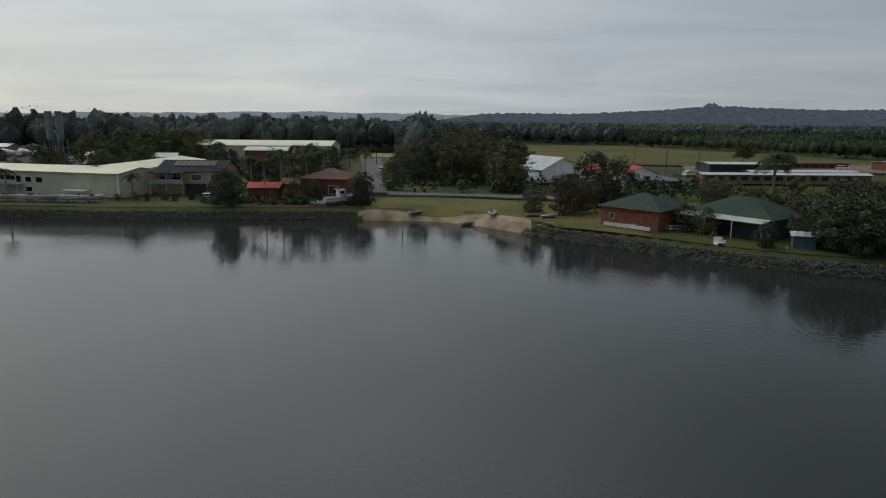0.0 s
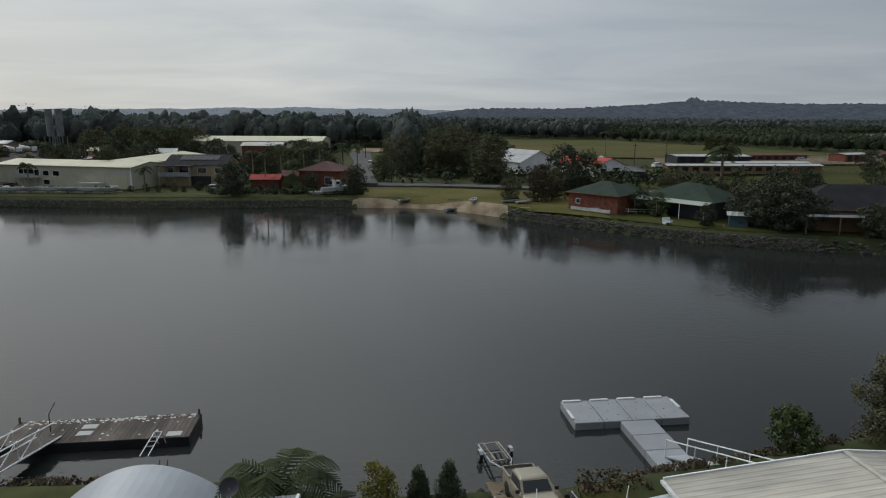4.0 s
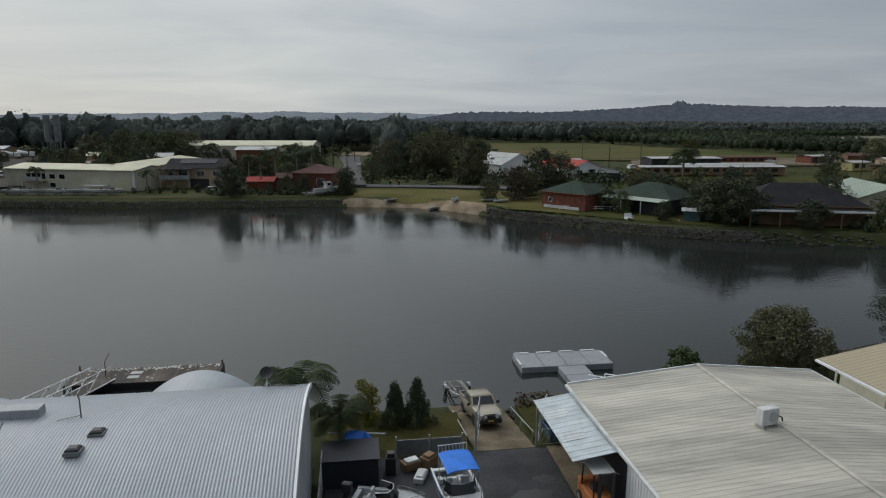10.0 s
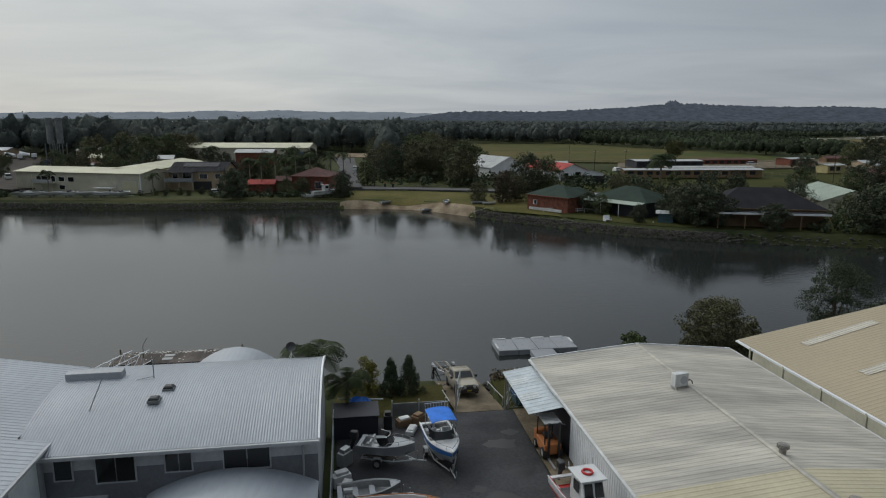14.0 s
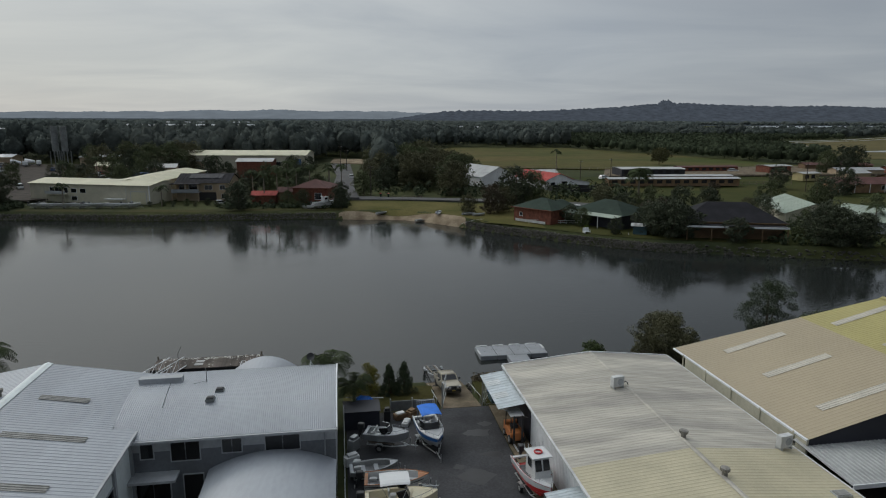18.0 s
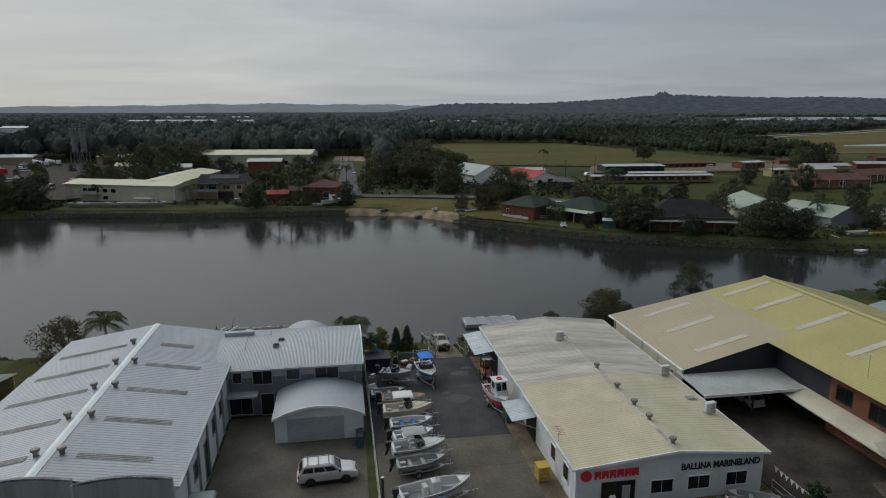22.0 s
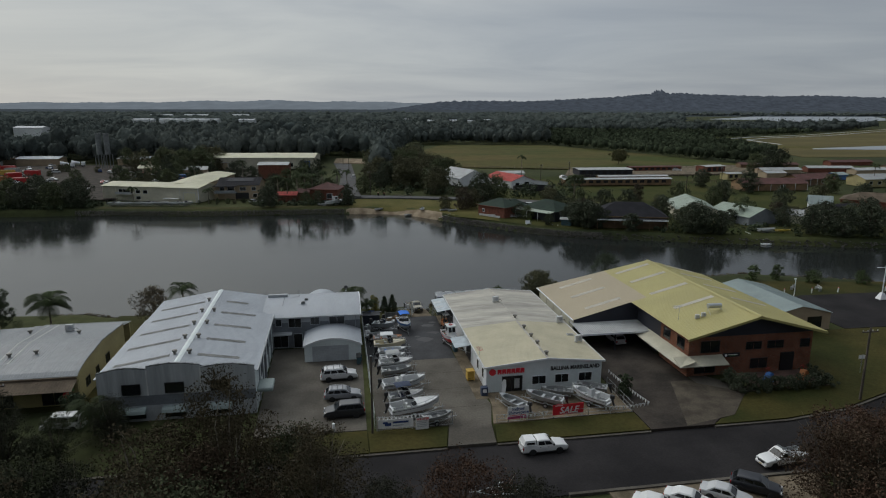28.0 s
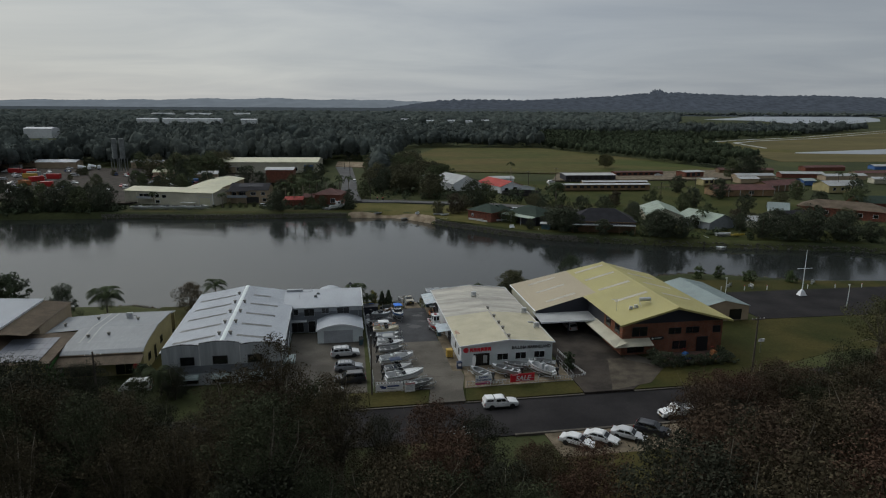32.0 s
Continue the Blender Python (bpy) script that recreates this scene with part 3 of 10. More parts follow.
def near_shore(x):
    return np.interp(x, NEAR_X, NEAR_Y)


def smooth(t):
    t = np.clip(t, 0, 1)
    return t * t * (3 - 2 * t)


def land_height(x, y):
    """Height of the land: level banks on either side of the river's bed."""
    x, y = np.asarray(x, float), np.asarray(y, float)
    f, n = y - far_shore(x), near_shore(x) - y
    beach = smooth(1 - abs(x + 4) / 16.0)
    steep = 3.0 + 8.0 * beach
    zf = -1.4 + smooth((f + 1.6) / steep) * 3.3 + smooth((y - 140) / 160) * 0.9
    zn = -1.4 + smooth((n + 1.6) / 4.5) * 2.85
    z = np.where(f > -2, zf, np.where(n > -2, zn, -1.4))
    # the cut of the boat ramp
    u = (x - 12.5) * 0.99122 + (y + 19.1) * 0.13226
    v = -(x - 12.5) * 0.13226 + (y + 19.1) * 0.99122
    z = np.where((abs(u + 3.85) < 2.0) & (v > 28.0) & (v < 40), np.minimum(z, 1.4 - (v - 28.4) * 0.18), z)
    return np.where(n > 25, 1.45 - 0.35 * smooth((-27 - y + x * 0.133) / 2.0), z)


def lines(*spans):
    out = []
    for a, b_, step in spans:
        out += list(np.arange(a, b_, step))
    return np.array(out + [spans[-1][1]])


gx = lines((-4900, -900, 500), (-900, -300, 60), (-300, -140, 10), (-140, -4, 2.0), (-4, 9, 0.5), (9, 140, 2.0), (140, 320, 10), (320, 1000, 60), (1000, 4900, 500))
gy = lines((-600, -140, 60), (-140, -40, 5), (-40, 5, 1.5), (5, 40, 1.0), (40, 58, 6), (58, 126, 1.0), (126, 180, 6), (180, 400, 20), (400, 1200, 100), (1200, 4900, 600))
X, Y = np.meshgrid(gx, gy)
Z = land_height(X, Y)
nx, ny = len(gx), len(gy)
idx = np.arange(nx * ny).reshape(ny, nx)
faces = np.stack([idx[:-1, :-1], idx[:-1, 1:], idx[1:, 1:], idx[1:, :-1]], -1).reshape(-1, 4)
me = bpy.data.meshes.new("ground")
me.from_pydata(np.stack([X, Y, Z], -1).reshape(-1, 3).tolist(), [], faces.tolist())
me.shade_smooth()
me.materials.append(M["ground"])
ground = tagged(new("ground", me), "level river land of dark rough grass and scrub", "ground", kind="structure")

bm = bmesh.new()
bm.faces.new([bm.verts.new(p) for p in ((-1500, -800, 0), (1500, -800, 0), (1500, 160, 0), (-1500, 160, 0))])
me = mesh_of(bm, "water")
me.materials.append(M["water"])
river = tagged(new("water", me), "calm dark grey river with soft ripples", "water", kind="structure")


def sheet(name, poly, z, material, label, category, thick=0.06):
    me = mesh_of(slab(poly, z - thick, z), name)
    me.materials.append(M[material])
    return tagged(new(name, me), label, category, kind="structure")


def uv(*pts):
    return [tuple((SITE @ Vector((u, v, 0)))[:2]) for u, v in pts]


def draped(name, x0, x1, y_lo, y_hi, material, label, category, lift=0.09, nx=60, ny=9):
    """A strip of ground cover that follows the land between two lines y_lo(x) and y_hi(x)."""
    xs = np.linspace(x0, x1, nx)
    t = np.linspace(0, 1, ny)[:, None]
    X = np.tile(xs, (ny, 1))
    Y = y_lo(xs)[None] * (1 - t) + y_hi(xs)[None] * t
    Z = land_height(X, Y) + lift
    idx = np.arange(nx * ny).reshape(ny, nx)
    f = np.stack([idx[:-1, :-1], idx[:-1, 1:], idx[1:, 1:], idx[1:, :-1]], -1).reshape(-1, 4)
    me = bpy.data.meshes.new(name)
    me.from_pydata(np.stack([X, Y, Z], -1).reshape(-1, 3).tolist(), [], f.tolist())
    me.shade_smooth()
    me.materials.append(M[material])
    return tagged(new(name, me), label, category, kind="structure")


# near bank
sheet("street", uv((-160, -20.0), (30, -20.0), (42, -18.5), (52, -14), (66, -9.5), (120, -4), (120, 4), (70, -2.2), (58, -3.2), (45.4, -7.2), (38, -9.8), (30, -11.0), (-160, -11.0)), 1.22, "asphalt",
      "worn dark asphalt street curving to the right", "road", 0.3)
sheet("yard", uv((-13.0, 11.1), (-1.7, 10.9), (-1.6, 28.4), (-13.0, 28.4)), 1.52, "yard_asphalt", "black oil-stained asphalt boat yard", "yard")
sheet("driveway_slab", uv((-6.4, -10.98), (-1.6, -10.98), (-1.2, -7.2), (-0.2, -3), (-1.6, 10.87), (-12.9, 11.07), (-12.9, -6.6), (-5.6, -6.9)), 1.53, "concrete", "pale worn concrete driveway slab", "driveway", 0.35)
sheet("side_path", uv((-1.57, -1.5), (-0.02, -1.5), (-0.02, 28.4), (-1.57, 28.4)), 1.55, "dirty_concrete", "rust-stained concrete strip beside the shop wall", "path")
sheet("forecourt", uv((-1.0, -7.3), (14.5, -6.9), (14.5, -0.02), (0, -0.02), (-0.15, -3)), 1.535, "dirty_concrete", "stained concrete forecourt under parked boats", "forecourt")
sheet("car_park", uv((-25.2, -6.5), (-14.0, -6.5), (-13.6, 17.4), (-25.2, 17.4)), 1.525, "concrete", "plain concrete car park between two buildings", "car park")
sheet("workshop_drive", uv((14.6, -11.0), (21.5, -11.0), (29.5, -4.6), (25.0, -0.4), (25.0, 13.5), (15.2, 13.5), (14.6, -2)), 1.53, "old_asphalt", "dark patched asphalt drive beside the workshop", "driveway", 0.35)
sheet("office_path", uv((25.2, -1.4), (29.4, -4.5), (31.2, -4.2), (27.2, 0.5), (25.2, 0.5)), 1.545, "concrete", "concrete path at the brick office", "path")
sheet("drive_apron", uv((18.6, -10.9), (24.9, -9.4), (29.2, -4.8), (25.0, -0.5), (22.4, -0.4)), 1.537, "apron_concrete", "rust-stained concrete apron before the office", "driveway")
sheet("office_patio", uv((31.4, -3.4), (40.6, -3.2), (41.2, 0.4), (31.4, 0.4)), 1.552, "patio_paving", "reddish paved patio behind the hedge", "patio")
STAIN = np.random.default_rng(71)
for u, v, r in ((-3.4, 24.1, 1.0), (-4.7, 18.3, 1.15), (-3.0, 20.9, 0.8), (-5.6, 19.6, 0.5), (-2.6, 25.4, 0.5)):
    sheet("oil_stain", uv(*[(u + r * STAIN.uniform(0.6, 1.25) * math.cos(a), v + r * 0.75 * STAIN.uniform(0.6, 1.25) * math.sin(a)) for a in np.linspace(0, math.tau, 15)[:-1]]), 1.52 + 0.004, "oil_stain", "dark wet stain on the yard asphalt", "stain", 0.003)
sheet("car_lot", uv((57.5, 13.0), (120, 11.5), (120, 28.0), (57.5, 29.5)), 1.53, "asphalt", "empty black asphalt parking lot", "car park")
sheet("verge_west", uv((-13.9, -10.9), (-6.5, -10.9), (-5.7, -6.95), (-13.9, -6.7)), 1.50, "lawn", "patchy mown grass verge", "grass", 0.3)
sheet("verge_shop", uv((-1.5, -10.9), (14.5, -10.9), (14.5, -7.0), (-0.9, -7.4)), 1.50, "lawn", "mown grass verge before the shop", "grass", 0.3)
sheet("verge_east", uv((21.7, -10.9), (30, -10.9), (38, -9.7), (45.4, -7.1), (58, -3.1), (70, -2.1), (120, 4.1), (120, 11.4), (57.4, 12.9), (46, 12.9), (42.2, -0.5), (31.3, -4.4), (29.6, -4.7)), 1.50, "lawn", "wide mown grass corner by the street bend", "grass", 0.3)
sheet("river_lawn", uv((57.4, 29.6), (120, 28.1), (120, 30), (80, 36), (57.4, 40)), 1.48, "lawn", "grass strip along the river edge", "grass", 0.2)
sheet("back_lawn", uv((-13.2, 28.5), (-5.6, 28.5), (-5.6, 33.2), (-13.2, 33.8)), 1.47, "lawn", "small dry lawn by the slipway", "grass", 0.2)
sheet("slip_lawn", uv((-1.9, 28.5), (0.6, 28.5), (0.6, 33.5), (-1.9, 33.5)), 1.47, "lawn", "rough grass corner beside the slipway", "grass", 0.2)
sheet("west_lawn", uv((-50.5, 3), (-42.6, 3), (-42.6, 36), (-50.5, 36)), 1.48, "lawn", "grass between the buildings and the river", "grass", 0.2)
sheet("verge_car_park", uv((-26, -10.9), (-14.0, -10.9), (-14.0, -6.6), (-26, -6.6)), 1.50, "lawn", "shaded grass verge before the car park", "grass", 0.3)
sheet("roadside_bay", uv((6.4, -25.6), (21.5, -25.6), (26.5, -20.3), (6.0, -20.2)), 1.24, "dirty_concrete", "gravelly concrete parking bay across the street", "car park", 0.2)

# kerbs are real steps
for name, line in (("kerb", [(-160, -11.05), (-6.5, -11.05)]), ("kerb", [(-1.5, -11.05), (14.5, -11.05)]), ("kerb", [(21.6, -11.05), (30, -11.05), (38, -9.85), (45.4, -7.25), (58, -3.25), (70, -2.25), (120, 3.95)]),
                   ("kerb", [(2.5, -20.05), (30, -20.05), (42, -18.55), (52, -14.05)])):
    pts = uv(*line)
    ring = []
    bm = bmesh.new()
    for (ax, ay), (bx, by) in zip(pts, pts[1:]):
        d = Vector((bx - ax, by - ay)).normalized()
        nn = Vector((-d.y, d.x)) * 0.17
        slab([(ax - nn.x, ay - nn.y), (bx - nn.x, by - nn.y), (bx + nn.x, by + nn.y), (ax + nn.x, ay + nn.y)], 1.0, 1.37, bm)
    me = mesh_of(bm, name)
    me.materials.append(M["concrete"])
    tagged(new(name, me), "pale concrete kerb edging the street", "kerb", kind="structure")

# the slipway into the river
bm = loft([[(-5.35, 28.4, 1.54), (-2.15, 28.4, 1.54), (-2.15, 28.4, 1.0), (-5.35, 28.4, 1.0)], [(-5.45, 33.2, 0.75), (-2.2, 33.2, 0.75), (-2.2, 33.2, 0.2), (-5.45, 33.2, 0.2)],
           [(-5.6, 39.0, -0.35), (-2.3, 39.0, -0.35), (-2.3, 39.0, -1), (-5.6, 39.0, -1)]])
me = mesh_of(bm, "slipway")
me.materials.append(M["dirty_concrete"])
ob = tagged(new("slipway", me), "concrete boat ramp running down into the river", "boat ramp", kind="structure")
ob.matrix_world = SITE

# far bank
draped("beach", -19.5, 11.0, lambda x: far_shore(x) - 0.6, lambda x: far_shore(x) + np.interp(x, [-19.5, -12, 0, 9, 14.5], [0.6, 3.8, 5.2, 4.4, 0.8]), "sand", "pale sandy river beach", "beach")
draped("foreshore", -19, 27, lambda x: far_shore(x) + np.interp(x, [-19.5, -12, 0, 9, 14.5, 27], [0.7, 3.9, 5.3, 4.5, 0.9, 2.0]), lambda x: np.interp(x, [-20, 27], [141.5, 128]), "foreshore_grass", "mown foreshore lawn behind the beach", "grass")
draped("west_bank_grass", -98, -19.2, lambda x: far_shore(x) + 1.8, lambda x: far_shore(x) + 5.5, "lawn", "grass strip along the rock wall", "grass")
draped("east_gardens", 27.2, 130, lambda x: far_shore(x) + 2.2, lambda x: far_shore(x) + 26, "garden_grass", "riverside back gardens of green lawn", "garden", ny=10)
draped("east_paddock", 30, 150, lambda x: np.interp(x, [30, 150], [128, 108]), lambda x: np.interp(x, [30, 150], [205, 215]), "garden_grass", "green paddock behind the riverside houses", "grass", nx=30)
for name, poly, z, m_, lab, cat in (
        ("meadow", [(8, 250), (-6, 330), (20, 452), (108, 448), (160, 330), (185, 250), (90, 236)], 3.0, "meadow", "wide yellow-green cattle meadow", "meadow"),
        ("far_street", [(-24.2, 138), (-16.6, 138), (-21.6, 170), (-26, 209), (-35.3, 276), (-45, 276), (-32.5, 209), (-28.3, 168)], 2.80, "far_road", "straight grey side street leading away", "road"),
        ("river_street", [(-24, 137.6), (-17, 145), (30, 137), (64, 121), (62, 117), (28, 131), (-2, 137.5)], 2.35, "far_road", "grey street behind the foreshore", "road"),
        ("racecourse", [(247, 317), (271, 446), (289, 540), (338, 585), (437, 651), (736, 909), (1000, 960), (900, 500), (420, 320)], 3.0, "airfield", "dry brown infield grass of a racecourse", "racecourse"),
        ("track", [(276, 440), (290, 540), (340, 588), (440, 654), (736, 905), (760, 895), (450, 632), (352, 572), (310, 532), (300, 450), (330, 418), (520, 470), (520, 450), (330, 400), (290, 410)], 3.06, "foreshore_grass", "bright green turf race track", "race track")):
    sheet(name, poly, z, m_, lab, cat, 0.3)
for name, poly, z, m_, lab, cat in (
        ("running_rail", [(283, 452), (299, 545), (346, 584), (446, 645), (740, 892), (740.5, 891), (447, 643.4), (347.4, 582), (300.6, 543.6), (284.6, 452)], 3.6, "dirty_white", "pale running rail round the track", "rail"),
        ("running_rail", [(306, 450), (316, 530), (356, 566), (456, 626), (762, 886), (762.5, 885), (457, 624.4), (357.4, 564.4), (317.6, 528.6), (307.6, 450)], 3.6, "dirty_white", "pale running rail round the track", "rail"),
        ("lake", [(790, 1690), (880, 1570), (810, 1300), (960, 1320), (1200, 1560), (1440, 1900), (1640, 2245), (1230, 2290), (1000, 1960)], 3.1, "lake", "far lake beyond the woods, sky sheen painted pale", "water"),
        ("inlet", [(300, 394), (307, 404), (400, 442), (560, 500), (560, 440), (360, 386)], 3.14, "lake", "narrow inlet by the airfield", "water"),
        ("west_yard", [(-190, 150), (-104, 132), (-70, 165), (-70, 262), (-150, 275), (-240, 268), (-215, 220)], 2.7, "old_asphalt", "dark grey industrial yard", "yard"),
        ("roadside_lawn", uv((5, -41), (19, -41), (20, -25.5), (3, -25.5)), 1.22, "lawn", "mown grass beside the street parking", "grass"),
        ("dirt_yard", [(-45, 276), (-20, 268), (-15, 300), (-48, 310)], 3.05, "sand", "bare sandy yard at the street's end", "yard"),
        ("stock_yard", [(70, 205), (190, 215), (190, 262), (80, 240)], 3.02, "dirty_concrete", "bare earth stock yard", "yard")):
    sheet(name, poly, z, m_, lab, cat, 0.3)

# ---- the marine yard's buildings ----


def windows(parent, axis, w, items, frame_mat="white_paint", depth=0.06, out=-1, label=""):
    """Framed windows on a wall. axis 'v': the wall lies across v at w and faces v * out; items are (a0, a1, z0, z1, panes)."""
    for a0, a1, z0, z1, n in items:
        def q(a, b_, lo, hi, z2, z3):
            return box(a, b_, min(w + lo * out, w + hi * out), max(w + lo * out, w + hi * out), z2, z3) if axis == "v" else box(min(w + lo * out, w + hi * out), max(w + lo * out, w + hi * out), a, b_, z2, z3)
        fr = q(a0 - 0.06, a1 + 0.06, -0.02, depth, z0 - 0.06, z0)
        for lo, hi, z2, z3 in ((a0 - 0.06, a1 + 0.06, z1, z1 + 0.06), (a0 - 0.06, a0, z0, z1), (a1, a1 + 0.06, z0, z1)):
            t = q(lo, hi, -0.02, depth, z2, z3)
            tmp = bpy.data.meshes.new("t")
            t.to_mesh(tmp)
            t.free()
            fr.from_mesh(tmp)
            bpy.data.meshes.remove(tmp)
        f = part("window", fr, frame_mat, parent, label)
        for i in range(n):
            s = (a1 - a0) / n
            part("pane", q(a0 + i * s + 0.025 * (i > 0), a0 + (i + 1) * s - 0.025 * (i < n - 1), -0.02, 0.02, z0, z1), "glass", f)


def whirly(m, label="round spinning roof ventilator of dull metal"):
    t = thing("roof_ventilator", m, label, "vent", "roof ventilators")
    part("collar", tube([(0, 0, -0.15), (0, 0, 0.22)], 0.16, sides=12), "vent_metal", t)
    rings = [[(r * (1 if k % 2 else 0.88) * math.cos(k * math.tau / 28 + z * 0.8), r * (1 if k % 2 else 0.88) * math.sin(k * math.tau / 28 + z * 0.8), z) for k in range(28)] for r, z in ((0.17, 0.22), (0.26, 0.28), (0.275, 0.38), (0.25, 0.46))]
    part("turbine", loft(rings), "vent_metal", t)
    part("cap", tube([(0, 0, 0.46), (0, 0, 0.50)], 0.24, sides=16, r1=0.10), "vent_metal", t)
    return t


def aircon(m):
    t = thing("air_conditioner", m, "white box air conditioner on the roof", "air conditioner", "air conditioners")
    part("casing", soft_box(-0.45, 0.45, -0.2, 0.2, 0.12, 0.88, 0.03), "dirty_white", t)
    part("grille", tube([(0.12, -0.2, 0.5), (0.12, -0.215, 0.5)], 0.24, sides=16), "mid_grey", t)
    for x in (-0.36, 0.36):
        part("foot", box(x - 0.04, x + 0.04, -0.26, 0.26, 0, 0.12), "galv", t)
    part("pipe", tube([(0.45, 0, 0.3), (0.75, 0.05, 0.34), (0.95, 0.1, 0.2), (1.0, 0.1, 0.0)], 0.035, sides=6), "black_plastic", t)
    return t


# the boat shop: a long low shed with a cream ribbed roof
W, LEN, ZE, ZR, G0 = 13.75, 28.9, 4.68, 5.35, 1.5
M["clear_sheeting"] = mat("clear_sheeting", (0.50, 0.53, 0.54), 0.4, var=0.12, big=0.8, fine=4)
M["awning_sheet"] = mat("awning_sheet", (0.42, 0.47, 0.50), 0.5, var=0.12, big=0.8, fine=4)
shop = thing("boat_shop", site(0, 0), "long white boat shop with a cream ribbed roof", "shop")
mid = W / 2 + 0.25
part("front_wall", loft([[(0, y, G0), (W, y, G0), (W, y, ZE - 0.05), (mid, y, ZR - 0.06), (0, y, ZE - 0.05)] for y in (0.0, 0.2)]), "pale_blue_wall", shop)
part("back_wall", loft([[(0, y, G0), (W, y, G0), (W, y, ZE - 0.05), (mid, y, ZR - 0.06), (0, y, ZE - 0.05)] for y in (LEN - 0.2, LEN)]), "white_paint", shop)
part("side_wall", ribbed((0, 0.2, ZE - 0.04), (0, LEN - 0.2, ZE - 0.04), (0, LEN - 0.2, G0), (0, 0.2, G0), 110, -0.03, 0.15), "white_paint", shop, "white ribbed metal side wall")
part("side_wall", box(W - 0.2, W, 0.2, LEN - 0.2, G0, ZE - 0.05), "white_paint", shop)
SPLIT = 13.2
for lo, hi, m_, lab in ((-0.25, SPLIT, "cream_roof", "newer clean cream roof sheets"), (SPLIT, LEN + 0.2, "worn_roof", "older weathered roof sheets with grey streaks")):
    n = round((hi - lo) / 0.29)
    part("roof_sheet", ribbed((-0.28, lo, ZE), (-0.28, hi, ZE), (mid, hi, ZR), (mid, lo, ZR), n, 0.016), m_, shop, lab)
    part("roof_sheet", ribbed((W + 0.25, lo, ZE), (W + 0.25, hi, ZE), (mid, hi, ZR), (mid, lo, ZR), n, 0.016), m_, shop, lab)
part("ridge_cap", loft([[(mid - 0.16, y, ZR + 0.03), (mid, y, ZR + 0.075), (mid + 0.16, y, ZR + 0.03), (mid, y, ZR + 0.045)] for y in (-0.27, LEN + 0.22)]), "worn_roof", shop)
part("barge_cap", loft([[(-0.3, y, ZE + 0.07), (mid, y, ZR + 0.09), (W + 0.27, y, ZE + 0.07), (W + 0.27, y, ZE - 0.12), (mid, y, ZR - 0.1), (-0.3, y, ZE - 0.12)] for y in (-0.32, -0.24)]), "white_paint", shop)
part("barge_cap", loft([[(-0.3, y, ZE + 0.07), (mid, y, ZR + 0.09), (W + 0.27, y, ZE + 0.07), (W + 0.27, y, ZE - 0.12), (mid, y, ZR - 0.1), (-0.3, y, ZE - 0.12)] for y in (LEN + 0.2, LEN + 0.26)]), "white_paint", shop)
for x in (-0.36, W + 0.3):
    part("gutter", box(x - 0.07, x + 0.07, -0.25, LEN + 0.2, ZE - 0.12, ZE + 0.0), "dirty_white", shop)
part("downpipe", box(-0.1, 0.0, 0.05, 0.15, G0, ZE - 0.1), "white_paint", shop)
windows(shop, "v", 0, [(5.35, 6.95, 2.22, 3.18, 2), (8.1, 9.7, 2.25, 3.22, 2), (10.98, 12.55, 2.28, 3.26, 2)], out=-1, label="white-framed sliding window")
windows(shop, "u", 0, [(1.6, 2.6, 2.5, 3.7, 1), (4.3, 5.3, 2.5, 3.7, 1)], out=-1)
d = part("sliding_door", box(1.74, 4.16, -0.07, 0.02, G0, 3.4), "sign_black", shop, "dark glazed sliding shop door")
part("pane", box(1.78, 2.86, -0.09, -0.07, G0 + 0.08, 3.32), "glass", d)
part("pane", box(2.94, 4.02, -0.09, -0.07, G0 + 0.08, 3.32), "glass", d)
part("poster", box(3.2, 3.8, -0.1, -0.09, 1.9, 3.1), "pale_roof", d)
# black panel on the wall stands for the shade inside the doorway
part("side_door", box(-0.07, 0.05, 9.2, 11.6, G0, 3.9), "sign_black", shop, "open side doorway, inside shade as a black panel")
for k, (v0, v1, w, z1, z0) in enumerate(((22.4, 28.6, 2.3, 4.45, 4.1), (8.9, 12.5, 2.1, 3.95, 3.7))):
    aw = part("awning", ribbed((-w, v0, z0), (-w, v1, z0), (-0.05, v1, z1), (-0.05, v0, z1), 14, 0.025), "awning_sheet", shop, "pale blue-grey sheet awning over the yard")
    if k == 0:
        for v in (24.0, 26.3):
            part("clear_sheet", ribbed((-w + 0.1, v, z0 + 0.05), (-w + 0.1, v + 0.9, z0 + 0.05), (-w + 1.2, v + 0.9, z0 + 0.22), (-w + 1.2, v, z0 + 0.22), 3, 0.02, 0.01), "clear_sheeting", aw)
    for v in (v0 + 0.2, v1 - 0.2):
        part("bracket", tube([(-w + 0.1, v, z0 - 0.02), (-0.05, v, z0 - 0.9)], 0.03, sides=6), "galv", aw)
# flat dark panel paints the unlit inside of the open workshop door
part("shed_door", box(-0.06, 0.06, 22.0, 27.6, G0, 4.0), "navy_cladding", shop, "wide open workshop door, inside shade as a dark panel")
# painted lettering along the front
fascia = part("wall_sign", box(0.55, 0.6, -0.012, 0.0, 3.9, 3.95), "sign_red", shop, "red dealer sign of plain shapes")
part("roundel", tube([(0.62, -0.01, 3.98), (0.62, -0.06, 3.98)], 0.4, sides=24), "sign_red", fascia)
for i in range(6):
    x = 1.2 + i * 0.54
    part("red_block", box(x, x + 0.47, -0.05, -0.005, 3.68 + 0.012 * i, 4.26 + 0.012 * i), "sign_red", fascia)
    part("gap", box(x + 0.18, x + 0.29, -0.055, -0.05, 3.70 + 0.012 * i, 3.86), "pale_blue_wall", fascia)


